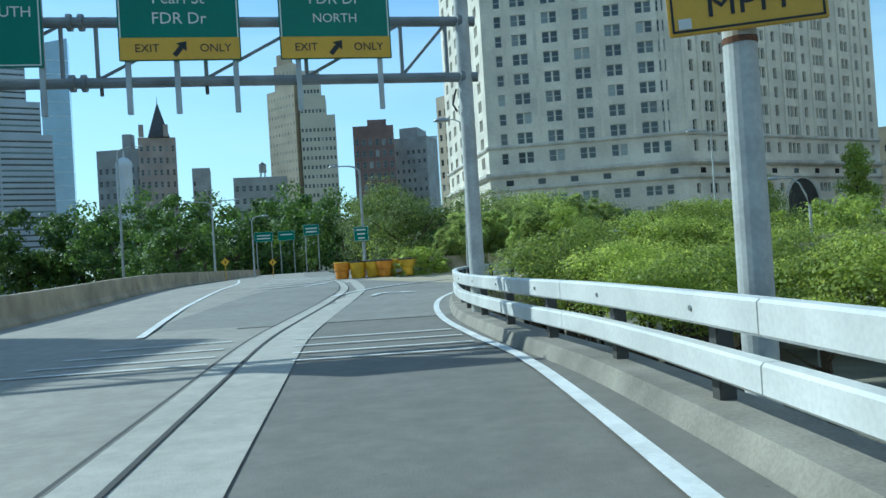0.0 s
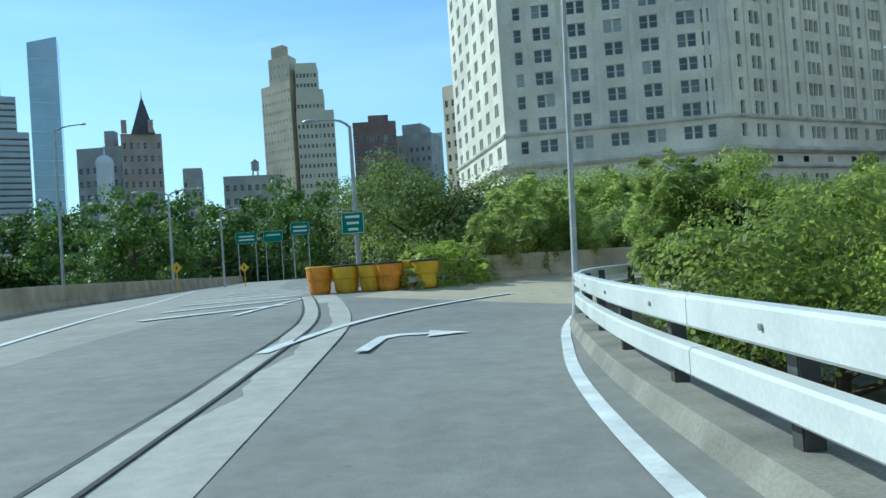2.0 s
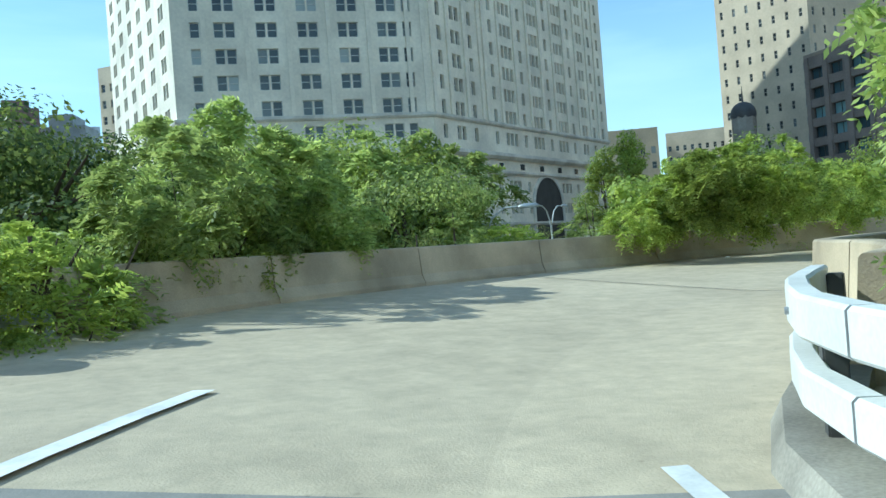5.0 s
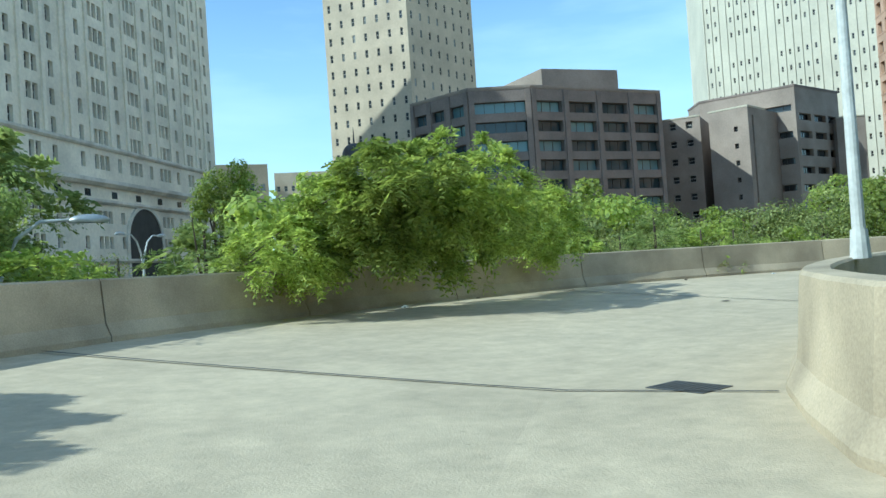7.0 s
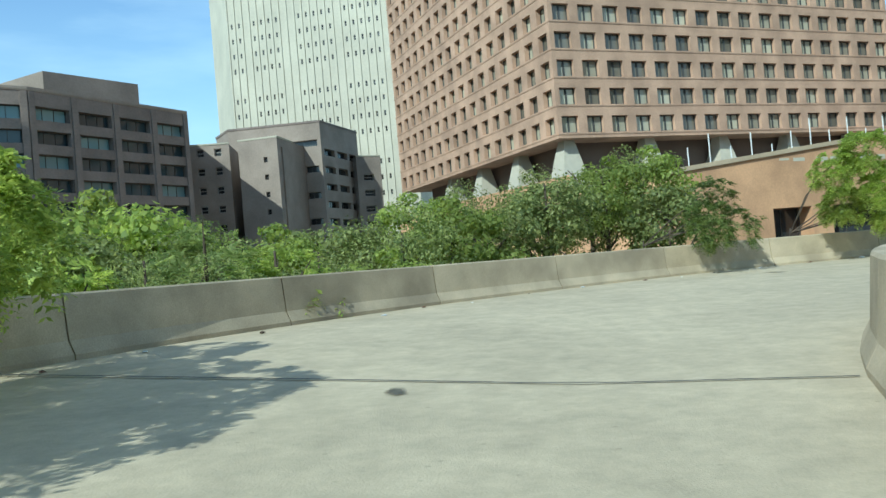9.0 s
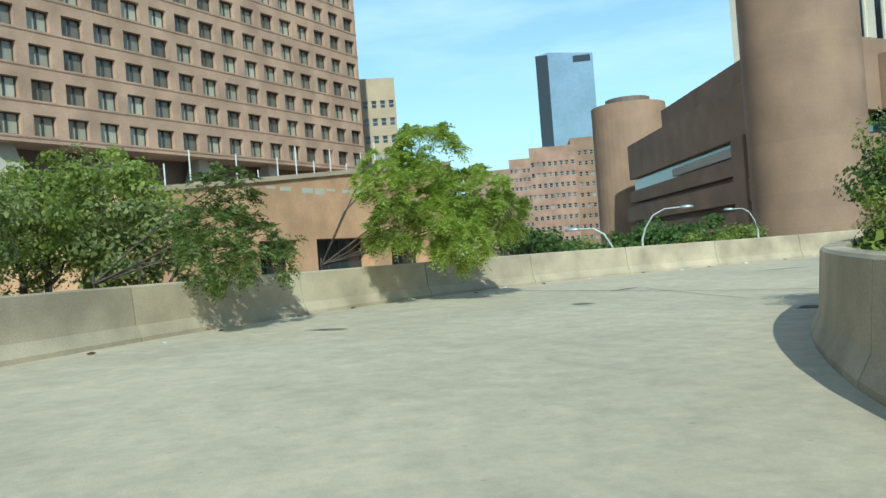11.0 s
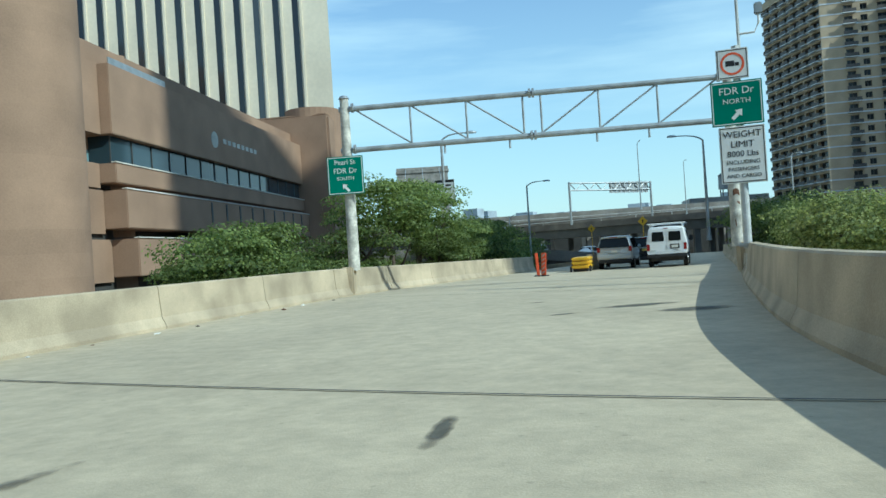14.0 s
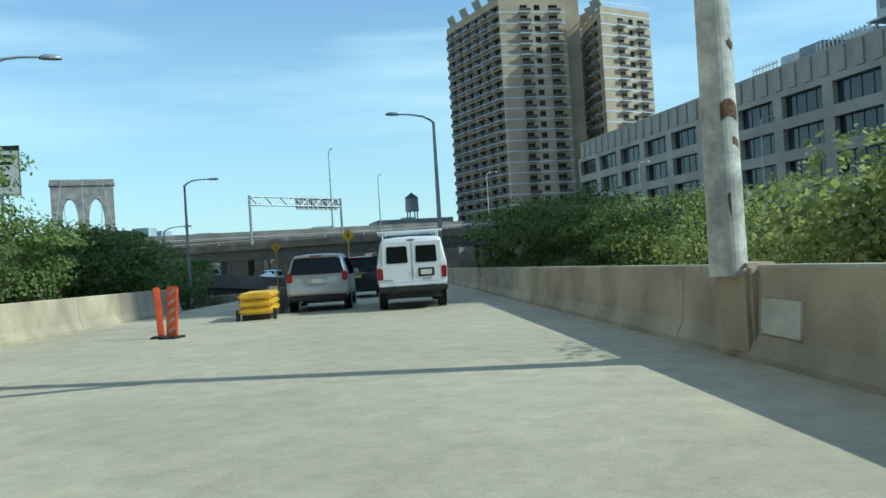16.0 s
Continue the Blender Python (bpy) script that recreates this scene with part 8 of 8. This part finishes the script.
# ---- vehicles ----
def loft(sections):
    """A closed body from cross-sections (y, half outline of (x, z) from sill to roof centre)."""
    bmx = bmesh.new()
    rings = []
    for y, half in sections:
        pts = [(-x, z) for x, z in half] + [(x, z) for x, z in half[::-1] if x > 1e-6]
        rings.append([bmx.verts.new((x, y, z)) for x, z in pts])
    n = len(rings[0])
    for a, b in zip(rings, rings[1:]):
        for k in range(n):
            bmx.faces.new((a[k], a[(k + 1) % n], b[(k + 1) % n], b[k]))
    bmx.faces.new(rings[0][::-1])
    bmx.faces.new(rings[-1])
    return bmx


def outline(w, zb, belt, roof, tum, lip=0.12):
    return [(w * 0.90, zb), (w * 0.985, zb + 0.12), (w, (zb + belt) / 2), (w * 0.995, belt), (w - tum, roof - lip), (w - tum - lip * 0.6, roof - lip * 0.25), (w * 0.45, roof), (0.0, roof + 0.012)]


def wheel(parent, x, y, r, rim, side):
    w = part("wheel", tube([(0, 0, 0), (0.02, 0, 0), (0.2, 0, 0), (0.22, 0, 0)], [r * 0.93, r, r, r * 0.93], 28), M["tyre"], parent, "black tyre", pose(x - (0.22 if side > 0 else 0.0), y, r))
    bmx = tube([(0.0, 0, 0), (0.03, 0, 0)], [r * 0.62, r * 0.56], 24)
    q = 0.215 if side > 0 else 0.005
    rr = part("rim", bmx, M[rim], w, "metal rim", pose(q, 0, 0, 0, 0 if side > 0 else 180, 0))
    for k in range(5):
        part("spoke_gap", boxed(0.031, 0.036, -r * 0.09, r * 0.09, r * 0.2, r * 0.5, 0.0), M["black_plastic"], rr, at_pose=pose(0, 0, 0, 72 * k + 36, 0, 0))
    part("wheel_arch", tube([(0, 0, 0), (0.012, 0, 0)], r * 1.16, 28), M["black_plastic"], parent, at_pose=pose(x + (0.0 if side > 0 else -0.012), y, r + 0.02))


def glass_panel(parent, name, pts, label=""):
    """A pane through four corners, slightly proud of the body."""
    bmx = bmesh.new()
    v = [Vector(p) for p in pts]
    nrm = (v[1] - v[0]).cross(v[3] - v[0]).normalized()
    rim = []
    c = sum(v, Vector()) / 4
    for p, q in zip(v, v[1:] + v[:1]):
        rim += [p + (q - p) * 0.06, p + (q - p) * 0.94]
    f = [bmx.verts.new(p + nrm * 0.012) for p in rim]
    b = [bmx.verts.new(p - nrm * 0.03) for p in rim]
    bmx.faces.new(f)
    for k in range(len(rim)):
        j = (k + 1) % len(rim)
        bmx.faces.new((f[k], b[k], b[j], f[j]))
    return part(name, bmx, M["car_glass"], parent, label)


def cargo_van(place):
    v = thing("cargo_van", "white cargo van with two rear doors and a roof rack", "van", at_pose=place)
    W, R = 1.0, 2.06
    body = loft([
        (0.0, outline(W * 0.97, 0.62, 1.28, R - 0.05, 0.16)), (0.06, outline(W, 0.6, 1.3, R, 0.13)), (1.2, outline(W, 0.58, 1.3, R + 0.02, 0.12)),
        (3.5, outline(W, 0.58, 1.28, R, 0.13)), (3.95, outline(W, 0.58, 1.25, R - 0.12, 0.2)), (4.62, outline(W * 0.98, 0.58, 1.12, 1.32, 0.1, 0.08)),
        (5.35, outline(W * 0.94, 0.55, 0.95, 1.12, 0.08, 0.06)), (5.5, outline(W * 0.9, 0.55, 0.85, 1.0, 0.1, 0.06))])
    bmesh.ops.bevel(body, geom=[e for e in body.edges if e.calc_face_angle(0) > 0.5], offset=0.03, segments=2, affect="EDGES")
    part("body", body, M["white_paint"], v, smooth=True)
    for s in (-1, 1):
        d = part("rear_door", boxed(min(0.012 * s, 0.84 * s), max(0.012 * s, 0.84 * s), -0.022, 0.0, 0.78, 1.92, 0.015), M["white_paint"], v, "white rear door")
        glass_panel(d, "door_glass", [(s * 0.11 if s > 0 else -0.72, -0.02, 1.32), (0.72 if s > 0 else -0.11, -0.02, 1.32), (0.70 if s > 0 else -0.13, -0.02, 1.80), (s * 0.13 if s > 0 else -0.70, -0.02, 1.80)], "dark tinted glass")
        part("hinge", boxed(s * 0.86 - 0.03, s * 0.86 + 0.03, -0.035, 0.0, 1.18, 1.26, 0.01), M["white_paint"], d)
        part("tail_lamp", boxed(s * 0.9 - 0.085, s * 0.9 + 0.085, -0.03, 0.06, 0.86, 1.2, 0.02), M["tail"], v, "red tail lamp")
        for y in (1.0, 4.35):
            wheel(v, s * 0.97, y, 0.37, "alloy", s)
        glass_panel(v, "side_glass", [(s * 0.965, 3.9, 1.3), (s * 0.965, 3.2, 1.3), (s * 0.905, 3.2, 1.82), (s * 0.875, 3.62, 1.82)][:: 1 if s > 0 else -1])
        glass_panel(v, "side_glass", [(s * 0.965, 3.1, 1.3), (s * 0.965, 2.4, 1.3), (s * 0.905, 2.4, 1.82), (s * 0.905, 3.1, 1.82)][:: 1 if s > 0 else -1])
        part("mirror", boxed(s * 1.12 - 0.1, s * 1.12 + 0.1, 3.95, 4.08, 1.28, 1.58, 0.03), M["black_plastic"], v)
        part("mirror_arm", boxed(min(s * 0.95, s * 1.05), max(s * 0.95, s * 1.05), 3.98, 4.04, 1.34, 1.4), M["black_plastic"], v)
        part("running_board", boxed(min(s * 0.9, s * 1.04), max(s * 0.9, s * 1.04), 1.7, 3.6, 0.36, 0.42, 0.02), M["black_plastic"], v)
    glass_panel(v, "windscreen", [(0.86, 4.52, 1.3), (-0.86, 4.52, 1.3), (-0.74, 3.98, 1.9), (0.74, 3.98, 1.9)])
    part("rear_bumper", boxed(-0.98, 0.98, -0.16, 0.1, 0.5, 0.66, 0.03), M["black_plastic"], v, "dark step bumper")
    part("bumper_bar", boxed(-0.96, 0.96, -0.1, 0.06, 0.66, 0.76, 0.02), M["white_paint"], v)
    for x in (-0.55, 0.55):
        part("bumper_pad", boxed(x - 0.07, x + 0.07, -0.2, -0.15, 0.46, 0.68, 0.02), M["black_plastic"], v)
    pl = part("plate_frame", boxed(0.17, 0.63, -0.045, -0.02, 0.92, 1.16, 0.02), M["black_plastic"], v)
    part("number_plate", boxed(0.24, 0.56, -0.052, -0.045, 0.97, 1.11), M["plate"], pl, "blank pale number plate")
    part("door_handle", boxed(0.03, 0.1, -0.05, -0.02, 0.98, 1.16, 0.01), M["white_paint"], v)
    for x in (-0.68, 0.42):
        part("badge", boxed(x - 0.13, x + 0.13, -0.03, -0.02, 0.83, 0.87), M["steel"], v)
    part("under_tray", boxed(-0.8, 0.8, 0.25, 5.1, 0.3, 0.6), M["black_plastic"], v)
    part("rear_axle", tube([(-0.8, 1.0, 0.37), (0.8, 1.0, 0.37)], 0.07, 8), M["black_plastic"], v)
    part("top_lamp", boxed(-0.12, 0.12, -0.01, 0.04, 1.95, 1.99, 0.01), M["tail"], v)
    rack = part("roof_rack", tube([(-0.72, 0.35, 2.2), (-0.72, 3.3, 2.2)], 0.025, 8), M["rail"], v, "white steel roof rack")
    part("rack_rail", tube([(0.72, 0.35, 2.2), (0.72, 3.3, 2.2)], 0.025, 8), M["rail"], rack)
    for y in (0.4, 1.35, 2.3, 3.2):
        part("cross_bar", tube([(-0.95, y, 2.23), (0.95, y, 2.23)], 0.028, 8), M["rail"], rack)
        for s in (-1, 1):
            part("rack_foot", tube([(s * 0.8, y, 2.02), (s * 0.8, y, 2.22)], 0.022, 6), M["rail"], rack)


def suv(place, paint, name_label, plate):
    v = thing("suv", name_label, "car", at_pose=place)
    W, R = 0.99, 1.80
    body = loft([
        (0.0, outline(W * 0.95, 0.5, 1.02, 1.16, 0.08, 0.06)), (0.04, outline(W * 0.97, 0.46, 1.05, 1.42, 0.15, 0.08)), (0.17, outline(W, 0.44, 1.06, R - 0.07, 0.2)),
        (0.7, outline(W, 0.42, 1.06, R, 0.2)), (2.2, outline(W, 0.4, 1.04, R + 0.01, 0.2)), (2.9, outline(W, 0.4, 1.02, R - 0.08, 0.22)),
        (3.55, outline(W, 0.4, 1.0, 1.2, 0.12, 0.07)), (4.5, outline(W * 0.96, 0.42, 0.9, 1.04, 0.1, 0.06)), (4.8, outline(W * 0.88, 0.45, 0.75, 0.9, 0.1, 0.06))])
    bmesh.ops.bevel(body, geom=[e for e in body.edges if e.calc_face_angle(0) > 0.5], offset=0.035, segments=2, affect="EDGES")
    part("body", body, M[paint], v, smooth=True)
    glass_panel(v, "rear_glass", [(-0.84, -0.02, 1.17), (0.84, -0.02, 1.17), (0.71, 0.085, 1.66), (-0.71, 0.085, 1.66)], "dark tinted rear window")
    part("spoiler", boxed(-0.7, 0.7, 0.02, 0.42, 1.69, 1.77, 0.03), M[paint], v)
    part("brake_lamp", boxed(-0.2, 0.2, 0.005, 0.03, 1.71, 1.75, 0.005), M["tail"], v)
    part("rear_wiper", tube([(0.0, -0.045, 1.16), (0.3, -0.02, 1.27)], 0.014, 6), M["black_plastic"], v)
    for s in (-1, 1):
        part("tail_lamp", boxed(s * 0.86 - 0.09, s * 0.86 + 0.09, -0.035, 0.16, 0.93, 1.22, 0.03), M["tail"], v, "red tail lamp")
        for y in (0.98, 3.82):
            wheel(v, s * 0.97, y, 0.375, "alloy", s)
        for y0, y1, z1 in ((0.5, 0.98, 1.62), (1.05, 1.9, 1.64), (1.97, 2.72, 1.62)):
            q = [(s * 0.99, y1 + (0.25 if y1 > 2.5 else 0), 1.1), (s * 0.99, y0, 1.1), (s * 0.825, y0 + (0.1 if y0 < 1 else 0), z1), (s * 0.825, y1 - (0.05 if y1 > 2.5 else 0), z1)]
            glass_panel(v, "side_glass", q[:: 1 if s > 0 else -1])
        part("roof_rail", tube([(s * 0.7, 0.6, 1.82), (s * 0.7, 0.75, 1.87), (s * 0.7, 2.4, 1.87), (s * 0.7, 2.6, 1.81)], 0.022, 6), M["black_plastic"], v)
        part("mirror", boxed(s * 1.08 - 0.1, s * 1.08 + 0.1, 2.98, 3.1, 1.08, 1.26, 0.04), M[paint], v)
        for y in (1.9, 2.85):
            part("door_handle", boxed(s * 1.0 - 0.015, s * 1.0 + 0.015, y - 0.22, y - 0.04, 0.92, 0.95, 0.005), M[paint], v)
        part("side_trim", boxed(min(s * 0.95, s * 1.0), max(s * 0.95, s * 1.0), 1.4, 3.4, 0.36, 0.46, 0.02), M["black_plastic"], v)
    glass_panel(v, "windscreen", [(0.8, 3.5, 1.2), (-0.8, 3.5, 1.2), (-0.7, 2.95, 1.68), (0.7, 2.95, 1.68)])
    part("rear_bumper", boxed(-0.94, 0.94, -0.12, 0.2, 0.52, 0.78, 0.06), M[paint], v)
    part("bumper_skirt", boxed(-0.9, 0.9, -0.1, 0.25, 0.34, 0.53, 0.04), M["black_plastic"], v, "dark plastic bumper skirt")
    part("plate_recess", boxed(-0.34, 0.34, -0.03, 0.0, 0.86, 1.06, 0.02), M[paint], v)
    part("number_plate", boxed(-0.16, 0.16, -0.042, -0.03, 0.88, 1.02), M[plate], v, "number plate left blank")
    part("plate_garnish", boxed(-0.36, 0.36, -0.05, -0.01, 1.06, 1.10, 0.01), M["alloy"], v)
    part("under_tray", boxed(-0.75, 0.75, 0.3, 4.4, 0.26, 0.5), M["black_plastic"], v)
    part("exhaust", tube([(-0.55, -0.05, 0.33), (-0.55, 0.4, 0.33)], 0.04, 10), M["steel"], v)


YAW = 162.8
cargo_van(pose(26.2, -13.26, -0.2, 0, 0, YAW))
suv(pose(28.3, -16.3, -0.235, 0, 0, YAW), "silver_paint", "silver SUV with lit red tail lamps on the ramp", "plate")
suv(pose(24.7, -25.0, -0.345, 0, 0, YAW), "black_paint", "black SUV ahead of the white van", "plate_gold")
suv(pose(18.2, -88.0, -0.95, 0, 0, YAW + 172), "white_paint", "white car on the crossing road", "plate")
suv(pose(25.4, -88.6, -0.25, 0, 0, YAW + 165), "silver_paint", "pale car on the crossing road", "plate")
